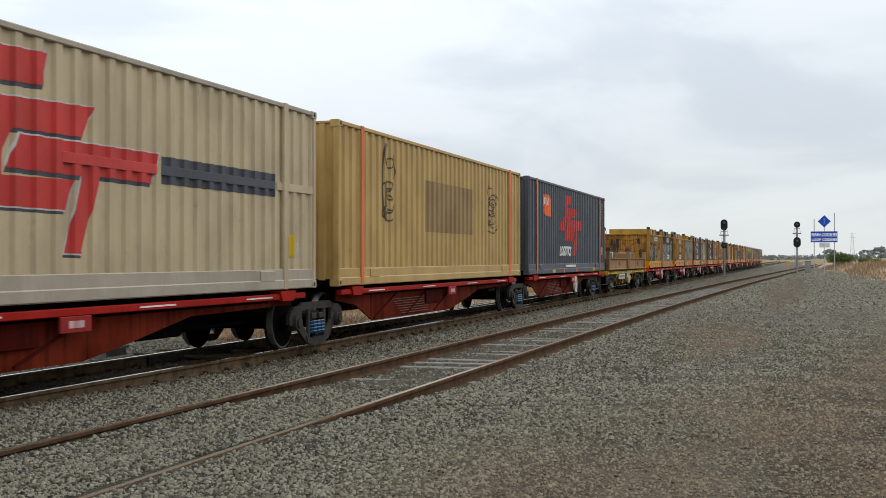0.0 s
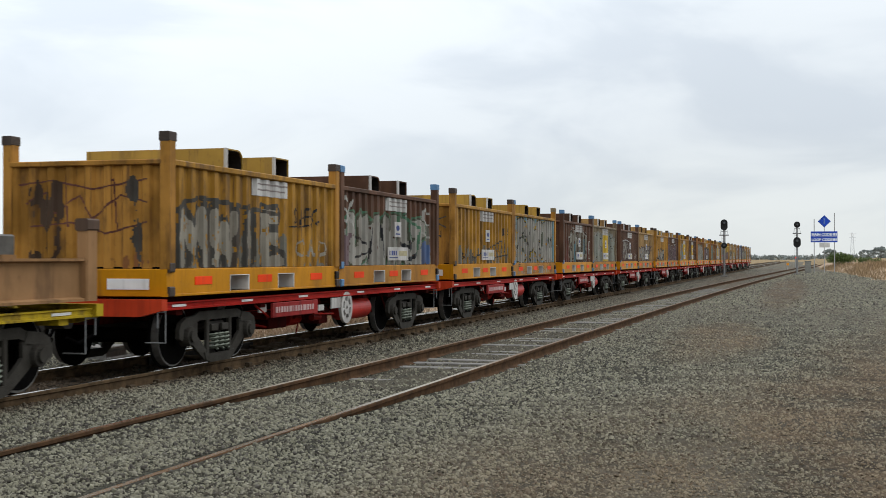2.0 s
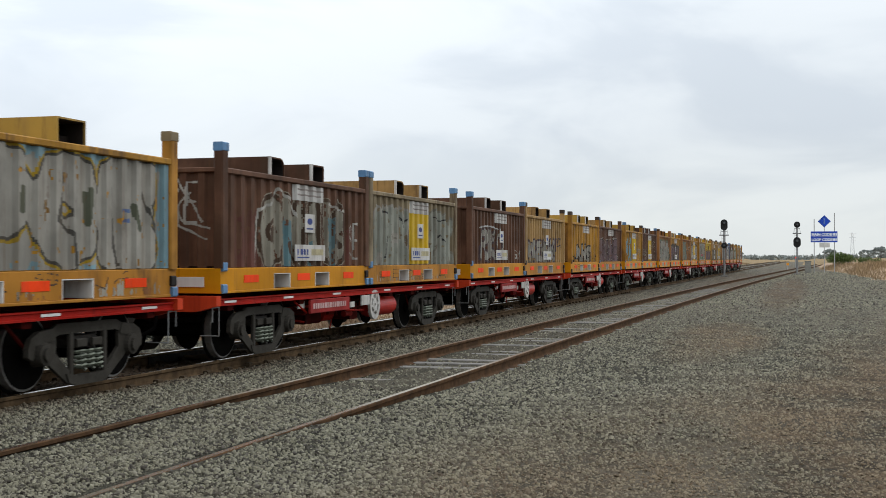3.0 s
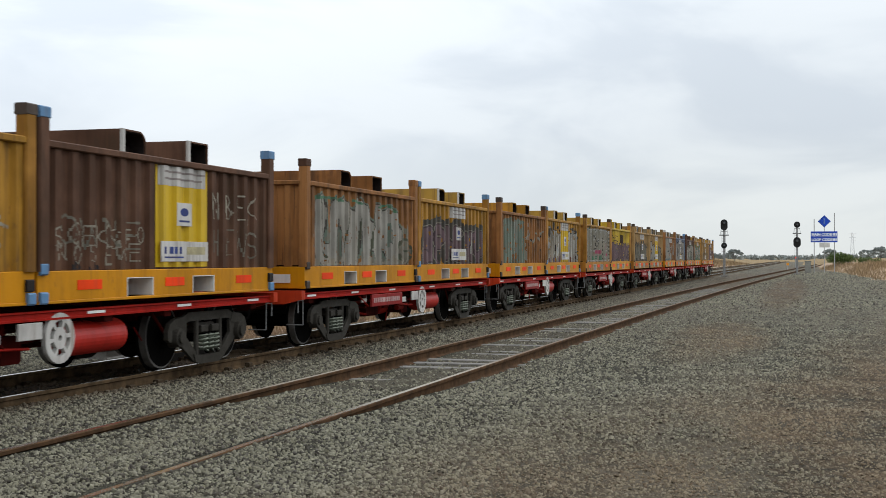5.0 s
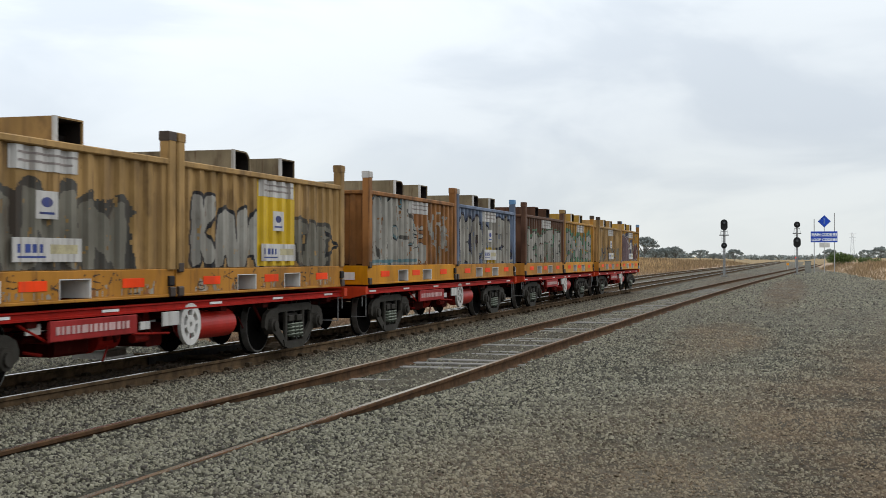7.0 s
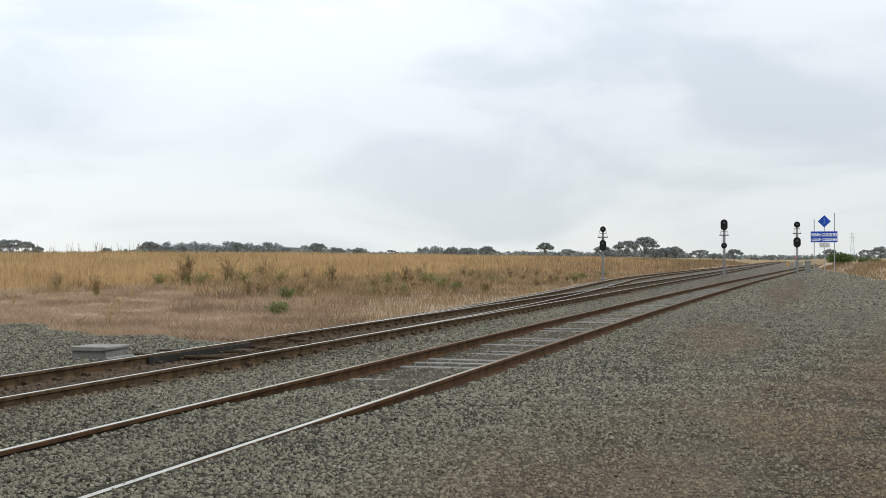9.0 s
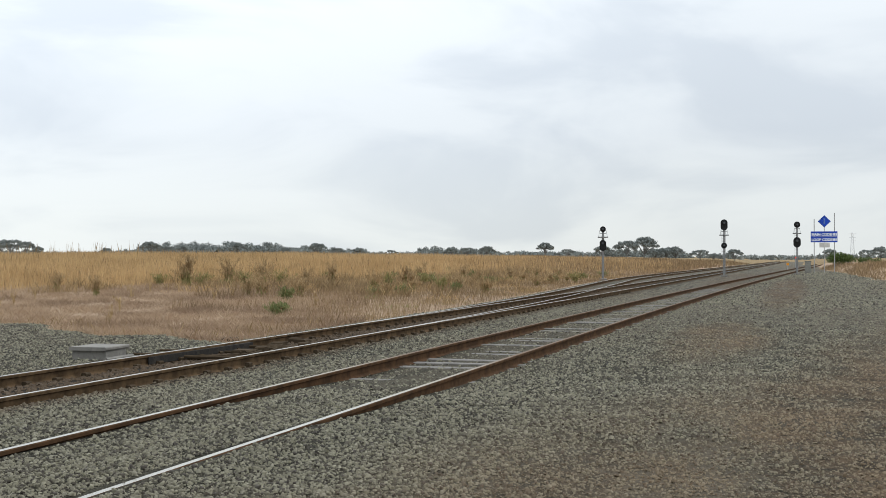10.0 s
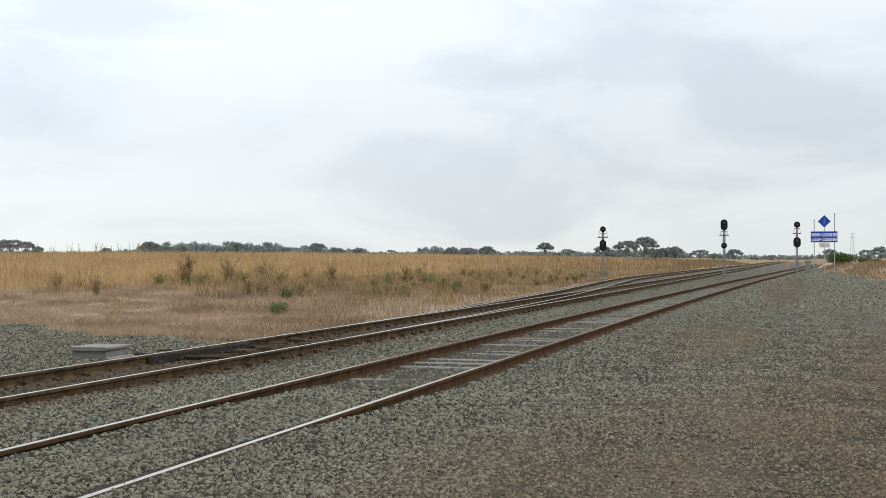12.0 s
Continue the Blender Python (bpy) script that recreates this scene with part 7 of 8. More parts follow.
     [("block", 0.3, 5.7, lo_, 2.02, "mauve", 0.10), ("word", "DWNN", 0.4, 5.7, 1.52, 1.96, 0.13, [(0.11, "plum"), (0.075, "mauve")], 0.03, 0.04), ("lines", [[(1.55, 1.85), (1.75, 1.85)], [(1.5, 1.4), (2.2, 1.45)], [(3.5, 1.75), (3.55, 2.0)], [(4.4, 1.5), (4.45, 1.9)]], 0.04, "smoke"), ("rungs", 5.1, 5.5, 1.5, 1.9, "plum", 0.16, 0.06), ("wash", 2.6, 5.6, lo_, 1.9, "stone", 0.24, 0.05),
      ("block", 2.75, 3.75, 2.15, 2.50, "brown", 0.02), ("lines", [[(0.4, 2.45), (0.9, 2.4), (1.1, 2.3)], [(0.7, 2.2), (1.5, 2.25), (2.2, 2.2)], [(1.2, 2.3), (1.6, 2.45), (2.1, 2.4)]], 0.018, "brown"), ("wear", 0.16)], []),
    ("tan freight box with dark smeared graffiti and white placards", TAN, FRAME_TAN, TAN, B_, "full",
     [("wash", 0.4, 5.2, lo_, 2.3, "smoke", 0.78, 0.09), ("word", "AMMN", 0.6, 5.0, 1.45, 2.05, 0.16, [(0.10, "smoke"), (0.0, "ash")], 0.06, 0.1), ("wear", 0.20)], [("wash", 0.0, 1.0, lo_, 2.4, "smoke", 0.5)]),
    ("grey-tan freight box with a yellow panel and dark graffiti", TAN, FRAME_TAN, GREYTAN, (TAN, TAN), "panel",
     [("word", "KAM", 0.4, 2.6, 1.48, 2.10, 0.10, [(0.10, "black"), (0.05, "silver")], 0.05, 0.1), ("word", "TAE", 3.9, 5.3, 1.48, 1.95, 0.09, [(0.09, "smoke"), (0.03, "ash")], 0.05), ("lines", [[(5.2, 1.95), (5.75, 1.7), (5.2, 1.5)]], 0.03, "black"), ("wear", 0.18)],
     [("wash", -1.0, 1.0, lo_, 2.5, "smoke", 0.42)]),
    ("orange-brown freight box with silver graffiti edged blue", ORANGE_BROWN, FRAME_YELLOW, GREYTAN, (PLACARD, ORANGE_BROWN), "side",
     [("block", 0.25, 3.1, lo_, 2.55, "silver", 0.08), ("word", "HCE", 0.35, 3.0, 1.5, 2.45, 0.22, [(0.08, "teal"), (0.055, "black"), (0.03, "silver")], 0.05), ("lines", [[(1.2, 2.0), (1.25, 1.7)], [(0.6, 1.7), (0.7, 1.5)], [(2.0, 1.9), (2.6, 1.9)], [(2.4, 2.45), (2.8, 2.3)]], 0.04, "smoke"), ("lines", [[(0.3, 1.42), (3.0, 1.44)]], 0.03, "teal"), ("wash", 2.8, 3.6, 1.9, 2.66, "orange", 0.7),
      ("word", "SE", 2.7, 3.6, 1.75, 2.1, 0.03, [(0.02, "black"), (0.0, "silver")]), ("block", 3.3, 3.7, lo_, 1.75, "silver", 0.03), ("word", "WRK", 3.9, 5.5, 2.0, 2.45, 0.03, [(0.0, "silver")]), ("wash", 3.9, 5.5, 1.75, 2.4, "silver", 0.45), ("rungs", 4.2, 5.6, lo_, 1.75, "ash", 0.26, 0.05, True), ("wear", 0.22)], []),
    ("grey-blue freight box with large silver graffiti letters", GREYBLUE, FRAME_TAN, GREYTAN, (PLACARD, BLUE_CAP), "full",
     [("block", 0.25, 5.75, lo_, 1.6, "silver", 0.15), ("word", "KONES", 0.35, 5.65, 1.50, 2.36, 0.18, [(0.08, "navy"), (0.05, "black"), (0.02, "silver")], 0.05), ("block", 2.8, 3.9, lo_, 1.75, "gold", 0.03), ("wear", 0.18)], []),
    ("brown freight box with grey graffiti letters", BROWN, FRAME_TAN, BROWN, (BROWN, TAN), "top",
     [("wash", 0.25, 5.7, lo_, 2.2, "ash", 0.7), ("word", "KWTE", 0.4, 5.6, 1.45, 2.15, 0.17, [(0.09, "green"), (0.06, "smoke"), (0.02, "silver")], 0.05), ("wear", 0.22)], []),
    ("ochre freight box with green-edged graffiti", OCHRE, FRAME_YELLOW, LID, B_, "top", [("word", "BNNS", 0.3, 5.6, 1.45, 2.2, 0.14, [(0.14, "green"), (0.04, "smoke"), (0.0, "silver")], 0.06), ("wash", 0.3, 5.6, lo_, 1.7, "green", 0.4), ("wear", 0.22)], []),
    ("tan freight box with pale tags and stains", TAN, FRAME_TAN, TAN, B_, "full", [("wash", 0.3, 5.6, lo_, 2.1, "ash", 0.5), ("word", "WYK", 0.8, 4.6, 1.5, 1.9, 0.03, [(0.0, "plum")]), ("wear", 0.25)], []),
    ("ochre freight box with white-edged maroon graffiti", OCHRE, FRAME_YELLOW, LID, C_, "full",
     [("block", 1.6, 2.5, 2.0, 2.62, "navy", 0.03), ("block", 3.0, 3.75, 1.65, 2.35, "navy", 0.03), ("wash", 0.2, 3.2, lo_, 2.3, "mauve", 0.85), ("word", "ON", 0.3, 2.4, 1.5, 2.35, 0.2, [(0.08, "pale"), (0.04, "mauve")], 0.06), ("lines", [[(2.2, 2.3), (2.6, 2.2), (3.0, 2.1)], [(2.6, 1.9), (3.2, 2.0), (3.5, 1.85)]], 0.03, "pale"),
      ("wash", 3.3, 5.7, lo_, 1.7, "mauve", 0.55), ("word", "UNNO", 3.4, 5.7, 1.52, 1.98, 0.07, [(0.10, "stone"), (0.045, "mauve"), (0.0, "rose")], 0.05, 0.06), ("word", "ICE", 4.2, 5.4, 2.35, 2.55, 0.02, [(0.0, "moss")]), ("wear", 0.16)], []),
]
skel = build_skel_wagon("red container wagon with white hand wheel and red air tank", WAGON_RED, RED_SHADED, HEADSTOCK, TANK_RED, PLATE_RED)
for k in range(13):
    y = 64.33 + 13.31 * k
    load(skel if k == 0 else copy_thing(skel, pose(0, 0, 0)), y)
    for j in (0, 1):
        spec = BOXES[2 * k + j]
        load(build_box(2 * k + j, *spec), y + 0.02 + j * 6.05)

# ---- loose ballast stones ----
# a squat block, a hipped wedge and a pyramid: corners and three-cornered faces
STONE_KINDS = (([(1, 0.8, -0.7), (-1, 0.8, -0.7), (-1, -0.8, -0.7), (1, -0.8, -0.7), (0.72, 0.55, 0.6), (-0.72, 0.55, 0.6), (-0.72, -0.55, 0.6), (0.72, -0.55, 0.6)],
                [(4, 5, 6), (4, 6, 7), (0, 1, 5), (0, 5, 4), (1, 2, 6), (1, 6, 5), (2, 3, 7), (2, 7, 6), (3, 0, 4), (3, 4, 7)]),
               ([(1, 0.8, -0.5), (-1, 0.8, -0.5), (-1, -0.8, -0.5), (1, -0.8, -0.5), (0.55, 0, 0.75), (-0.55, 0, 0.75)], [(0, 1, 5), (0, 5, 4), (2, 3, 4), (2, 4, 5), (1, 2, 5), (3, 0, 4)]),
               ([(1, 0.8, -0.5), (-1, 0.8, -0.5), (-1, -0.8, -0.5), (1, -0.8, -0.5), (0, 0, 0.8)], [(0, 1, 4), (1, 2, 4), (2, 3, 4), (3, 0, 4)]))


def stone_mesh(name, x, y, size, kind, mat, rng, lift=1.0, tilt=0.45):
    """Split stones of one kind, each with uneven corners and a turn and tilt of its own."""
    corners, faces = (np.array(q) for q in STONE_KINDS[kind])
    n, k = len(x), len(corners)
    v = corners[None].astype(float) * rng.uniform(0.62, 1.25, (n, k, 1)) + rng.uniform(-0.28, 0.28, (n, k, 3))
    v *= rng.uniform(0.70, 1.25, (n, 1, 3)) * np.array([1.0, 1.0, 0.85])
    turn = rng.uniform(0, 2 * np.pi, n)
    tx, ty = rng.uniform(-tilt, tilt, (2, n))
    c, s, l = np.cos(turn), np.sin(turn), np.ones(n)
    R = np.stack([c, -s, tx, s, c, ty, -tx * c - ty * s, tx * s - ty * c, l], -1).reshape(n, 3, 3)
    v = np.einsum('nab,nkb->nka', R, v) * size[:, None, None]
    z = ground_z(x, y) + size * rng.uniform(-0.1, lift, n)
    v += np.stack([x, y, z], -1)[:, None, :]
    f = (np.arange(n)[:, None, None] * k + faces[None]).reshape(-1, 3)
    return new(name, bulk_mesh(name, v.reshape(-1, 3), f, mat))


def build_stones():
    rng = np.random.default_rng(5)
    n = 340000
    # thinning with distance over the ballast and the road
    d = 5.2 + 68.0 * rng.random(n) ** 1.9
    a = radians(16.312) + np.radians(rng.uniform(-21.5, 21.5, n))
    x, y = -np.sin(a) * d, np.cos(a) * d
    west = west_of(x, y)
    warm = 0.5 + 0.5 * np.sin(x * 0.9 + 1.3 * np.sin(y * 0.35)) * np.sin(y * 0.5 + 0.8)
    earth = smooth_step(x + 2.6 - 0.2 * y, -2.4, 0.2) * (0.25 + 0.75 * warm)
    rail = np.minimum(np.minimum(np.abs(x - TRACK_X - 0.7525), np.abs(x - TRACK_X + 0.7525)),
                      np.minimum(np.abs(x - siding_x(y) - 0.835), np.abs(x - siding_x(y) + 0.835)))
    keep = (west < 0.15 + 0.15 * np.sin(y * 3.7)) & (rng.random(n) > 0.40 * earth) & (rail > 0.085) & (rng.random(n) > smooth_step(d, 30, 76))
    spot = smooth_step(np.hypot(x * 0.70 + 1.2, y * 0.12 - 3.2), 1.0, 0.3)
    keep &= rng.random(n) > 0.5 * spot * warm
    keep &= rng.random(n) > 0.8 * smooth_step(np.hypot(x * 0.75 + 0.75, y * 0.024 - 1.75), 1.0, 0.4)
    keep &= np.abs(x - TRACK_X) > 0.75
    between = (np.abs(x - siding_x(y)) < 0.8) & (y > 14)
    keep &= ~(between & (rng.random(n) < 0.75 - 0.45 * smooth_step(y, 24, 36)))
    keep &= ~((np.abs(x + 11.15) < 0.36) & (np.abs(y - 18.0) < 0.42))
    x, y, d = x[keep], y[keep], d[keep]
    n = len(x)
    size = rng.uniform(0.42, 1.36, n) ** 1.5 * 0.0106 * (1 + 0.020 * np.minimum(d, 26) + 0.010 * np.maximum(d - 26, 0))
    fine = smooth_step(x + 2.6 - 0.2 * y, -2.4, 0.5) * (rng.random(n) < 0.75)
    size *= (1 - 0.30 * fine) * (0.86 + 0.14 * smooth_step(d, 9.0, 15.0))
    for kind, k, label in ((0, d < 13.5, "loose grey crushed basalt stones over the ground"), (1, (d >= 13.5) & (d < 32), "grey crushed stone further along the tracks"), (2, d >= 32, "distant grey crushed stone")):
        tagged(stone_mesh("ballast_stones", x[k], y[k], size[k], kind, STONE, rng), label, "gravel", kind="stuff")
    # coarse lumps on the far access road
    n = 26000
    y = 45 + 120 * rng.random(n) ** 1.4
    x = rng.uniform(0, 1, n) * (7.2 + 4.6) - 4.6
    k = (x > siding_x(y) + 1.0) & (x < bank_edge(y) - 0.1) & (rng.random(n) > 0.85 * smooth_step(np.hypot(x * 0.75 + 0.75, y * 0.024 - 1.75), 1.1, 0.5))
    x, y = x[k], y[k]
    tagged(stone_mesh("road_stones", x, y, rng.uniform(0.012, 0.034, len(x)) * (1 + y / 160), 2, STONE, rng), "scattered stones on the gravel access road", "gravel", kind="stuff")
    # rusty oiled stones between the main rails, coloured darker for shade under the train
    n = 15000
    y = 9 + 60 * rng.random(n) ** 1.7
    x = TRACK_X + rng.uniform(-0.69, 0.69, n)
    ob = stone_mesh("oily_ballast", x, y, rng.uniform(0.012, 0.034, n), 1, OILY_SHADED_STONE, rng, 0.4)
    tagged(ob, "rust-brown oily stones between the main line rails, darkened as in the train's shade", "gravel", kind="stuff")


build_stones()


# ---- grass ----
def blades(name, x, y, h, w, lean, mat, label, seed):
    rng = np.random.default_rng(seed)
    n = len(x)
    z = ground_z(x, y) - 0.02
    a = rng.uniform(0, 2 * np.pi, n)
    dx, dy = np.cos(a) * w / 2, np.sin(a) * w / 2
    b = rng.uniform(0, 2 * np.pi, n)
    l = lean * h * rng.random(n)
    tx, ty = np.cos(b) * l, np.sin(b) * l
    v = np.stack([np.stack([x - dx, y - dy, z], -1), np.stack([x + dx, y + dy, z], -1),
                  np.stack([x + dx * 0.7 + tx * 0.45, y + dy * 0.7 + ty * 0.45, z + h * 0.6], -1),
                  np.stack([x + tx, y + ty, z + h], -1)], 1)
    f = np.array([(0, 1, 2), (0, 2, 3)])
    faces = (np.arange(n)[:, None, None] * 4 + f[None]).reshape(-1, 3)
    tagged(new(name, bulk_mesh(name, v.reshape(-1, 3), faces, mat)), label, "grass", kind="stuff")


def field_edge(y):
    y = np.asarray(y, float)
    return np.where(y > 55, -18 - 25 * np.exp(-(np.maximum(y, 55) - 55) / 34), -43 - (55 - y) * 0.25)


def scatter(n, seed, lo_d, hi_d, a0, a1, power=1.0):
    rng = np.random.default_rng(seed)
    d = lo_d + (hi_d - lo_d) * rng.random(n) ** power
    a = np.radians(rng.uniform(a0, a1, n))
    return -np.sin(a) * d, np.cos(a) * d, rng


def build_grass():
    # short bleached grass beside the ballast
    x, y, rng = scatter(155000, 11, 22, 85, 20, 37, 1.0)
    clump = np.sin(x * 1.3 + 2 * np.sin(y * 0.7)) * np.sin(y * 1.1 + x * 0.4)
    west = west_of(x, y)
    k = (west > 0.12 * np.sin(x * 4.1)) & (x > field_edge(y) - 3) & (x < -0.35 * y + 1.5 * np.sin(y))
    x, y, c = x[k], y[k], clump[k]
    blades("bleached_grass", x, y, (0.05 + 0.14 * rng.random(len(x))) * (1 + 0.6 * c), 0.004 + 0.00013 * np.hypot(x, y), 1.2, GRASS_PALE, "short bleached dry grass beside the ballast", 1)
    # brown rank grass along the loop line
    x, y, rng = scatter(200000, 12, 25, 190, 2, 30, 0.8)
    west = west_of(x, y)
    k = (west > 0.2) & (x > field_edge(y) - 4) & (x > -0.45 * y - 2 + 2 * np.sin(y * 0.6)) & (rng.random(len(x)) < 0.7 + 0.3 * smooth_step(west, 0, 4))
    x, y, west = x[k], y[k], west[k]
    c = 0.5 + 0.5 * np.sin(x * 0.8 + np.sin(y * 0.5)) * np.sin(y * 0.37)
    h = (0.12 + 0.34 * rng.random(len(x))) * (0.45 + 0.6 * c + 0.5 * smooth_step(west, 2, 12))
    pick = rng.random(len(x)) < 0.45 + 0.4 * c + 0.4 * smooth_step(y, 42, 70)
    blades("brown_grass", x[pick], y[pick], h[pick], 0.004 + 0.00014 * np.hypot(x[pick], y[pick]), 0.4, GRASS_BROWN, "rank brown grass along the loop line", 2)
    pick = ~pick
    blades("tan_grass", x[pick], y[pick], h[pick] * 0.8, 0.004 + 0.00014 * np.hypot(x[pick], y[pick]), 0.5, GRASS_PALE, "dry tan grass along the loop line", 3)
    # clumps of dead and half-green weeds through the middle ground
    rng = np.random.default_rng(31)
    for name, count, mat, label, tall, seed in (("brown_weeds", 330, WEED_BROWN, "clumps of dead brown weeds among the grass", 0.78, 7), ("green_weeds", 95, WEED_GREEN, "clumps of half-green weeds among the grass", 0.45, 8),
                                                ("straw_weeds", 130, GRASS_GOLD, "clumps of straw-coloured grass", 0.55, 9)):
        cx, cy, r2 = scatter(count, 40 + seed, 34, 125, 5, 34 if mat is not WEED_GREEN else 30, 0.75)
        k = (west_of(cx, cy) > 1.0) & (np.hypot(cx, cy) > (55 if mat is GRASS_GOLD else 36)) & (cx > field_edge(cy) - 5) & ((np.degrees(np.arctan2(-cx, cy)) < 20) | (np.hypot(cx, cy) > 62))
        cx, cy = cx[k], cy[k]
        per = 110
        rad = rng.uniform(0.3, 1.1, len(cx)) * (0.5 + np.hypot(cx, cy) / 130)
        x = (cx[:, None] + rng.normal(size=(len(cx), per)) * rad[:, None] * 0.7).ravel()
        y = (cy[:, None] + rng.normal(size=(len(cx), per)) * rad[:, None]).ravel()
        h = (rng.uniform(0.45, 1.1, len(cx))[:, None] * rng.uniform(0.3, 1.0, (len(cx), per))).ravel() * tall * (0.5 + 0.5 * smooth_step(west_of(x, y), 0.5, 8))
        k = west_of(x, y) > 0.3
        x, y, h = x[k], y[k], h[k]
        blades(name, x, y, h, 0.007 + 0.00022 * np.hypot(x, y), 0.7, mat, label, seed)
    # tall golden field, thinning out towards the tracks
    x, y, rng = scatter(225000, 13, 56, 230, -1, 38, 1.2)
    east = field_edge(y) - x + 1.5 * np.sin(y * 0.9) + np.sin(x)
    k = (east > -5) & (west_of(x, y) > 3) & (rng.random(len(x)) < 0.12 + 0.88 * smooth_step(east, -5, 6))
    x, y, east = x[k], y[k], east[k]
    h = (0.70 + 0.62 * rng.random(len(x)) ** 1.5) * (0.30 + 0.70 * smooth_step(east, -5, 10)) * (1 + 0.10 * np.sin(x * 0.23 + 2 * np.sin(y * 0.11)))
    h = np.where(rng.random(len(x)) < 0.004, h * 1.3, h)
    rank = rng.random(len(x)) < 0.10 + 0.55 * (1 - smooth_step(np.degrees(np.arctan2(-x, y)), 9, 19)) * (1 - smooth_step(east, 4, 22))
    for name, k, mat, label, seed in (("golden_grass", ~rank, GRASS_GOLD, "tall golden dry grass of the field", 4), ("rank_grass", rank, GRASS_BROWN, "tall brown rank grass at the edge of the field", 12)):
        blades(name, x[k], y[k], h[k], 0.007 + 0.00017 * np.hypot(x[k], y[k]), 0.30, mat, label, seed)
    # grass beyond, towards the far end of the loop line
    x, y, rng = scatter(36000, 18, 185, 430, -0.5, 15, 1.2)
    k = west_of(x, y) > 2.5
    x, y = x[k], y[k]
    blades("far_grass", x, y, (0.6 + 0.6 * rng.random(len(x))) * (0.7 + 0.3 * np.sin(x * 0.21 + y * 0.05)), 0.03 + 0.0003 * np.hypot(x, y), 0.4, GRASS_BROWN, "dry grass running out beside the distant tracks", 19)
    # seed heads that stand over the field
    x, y, rng = scatter(130, 17, 150, 190, 29.0, 36.0, 1.0)
    k = rng.random(len(x)) < 0.25 + 0.75 * np.abs(np.sin(x * 0.5))
    x, y = x[k], y[k]
    blades("reed_heads", x, y, 1.5 + 1.1 * rng.random(len(x)), 0.07, 0.22, WEED_BROWN, "thin brown seed heads over the golden grass", 10)
    # bank on the other side of the access track
    x, y, rng = scatter(44000, 14, 82, 225, -14, -0.4, 0.8)
    k = (x > bank_edge(y) - 0.2 + 0.4 * np.sin(y * 0.4)) & (x < 20)
    x, y = x[k], y[k]
    blades("bank_grass", x, y, (0.3 + 0.6 * rng.random(len(x))) * (0.65 + 0.5 * np.sin(x * 0.9 + y * 0.13) * np.sin(y * 0.21)), 0.035, 0.6, GRASS_BROWN, "dry golden grass on the low bank", 5)
    # sparse stalks at the ballast's edge
    x, y, rng = scatter(5000, 15, 20, 80, 17, 37, 1.0)
    west = west_of(x, y)
    k = (west > 0) & (west < 2.5)
    x, y = x[k], y[k]
    blades("edge_stalks", x, y, 0.12 + 0.25 * rng.random(len(x)), 0.010, 0.5, WEED_BROWN, "thin brown stalks at the edge of the ballast", 6)


build_grass()


def build_weed(x, y, h, spread, green, label, sparse=False):
    """One tall dock or thistle: stems flaring from the root, greener leaves low down, brown seed heads above."""
    rng = random.Random(int(x * 100 + y * 10))
    w = tagged(new("weed_plant"), label, "weed", "tall weeds by the field")
    stem, heads, leaves = Shape(), Shape(), Shape()
    for i in range(6 if sparse else 24):
        a = rng.uniform(0, 2 * math.pi)
        r = spread * rng.uniform(0.1, 0.9)
        tip = Vector((math.cos(a) * r, math.sin(a) * r, h * rng.uniform(0.5, 1.0)))
        mid = Vector((tip.x * 0.30, tip.y * 0.30, tip.z * 0.60))
        stem.rod((0, 0, 0), mid, 0.012, 3).rod(mid, tip, 0.009, 3)
        for j in range(6 if sparse else 34):
            t = rng.uniform(0.1, 1.0)
            p = mid.lerp(tip, t * 2 - 1) if t > 0.5 else mid * (t * 2)
            p = p + Vector([rng.gauss(0, 0.05) for _ in range(3)])
            s = rng.uniform(0.03, 0.085) * (1.35 if h > 1.4 else 1.0)
            (heads if t > 0.45 and not green else leaves).poly([p + Vector((rng.uniform(-s, s) * 0.6, rng.uniform(-s, s) * 0.6, rng.uniform(-s, s) * 1.8)) for _ in range(3)])
    part("stem", stem, WEED_BROWN, w)
    if heads.f:
        tagged(part("seed_head", heads, WEED_BROWN, w), kind="stuff")
    tagged(part("foliage", leaves, WEED_BROWN if sparse else WEED_FRESH if green and h < 0.7 else WEED_GREEN, w, "" if green or sparse else "yellow-green lower leaves"), kind="stuff")
    w.matrix_basis = pose(x, y, float(ground_z(x, y)) - 0.02)


def plant_at(bearing, dist):
    return -math.sin(radians(bearing)) * dist, math.cos(radians(bearing)) * dist


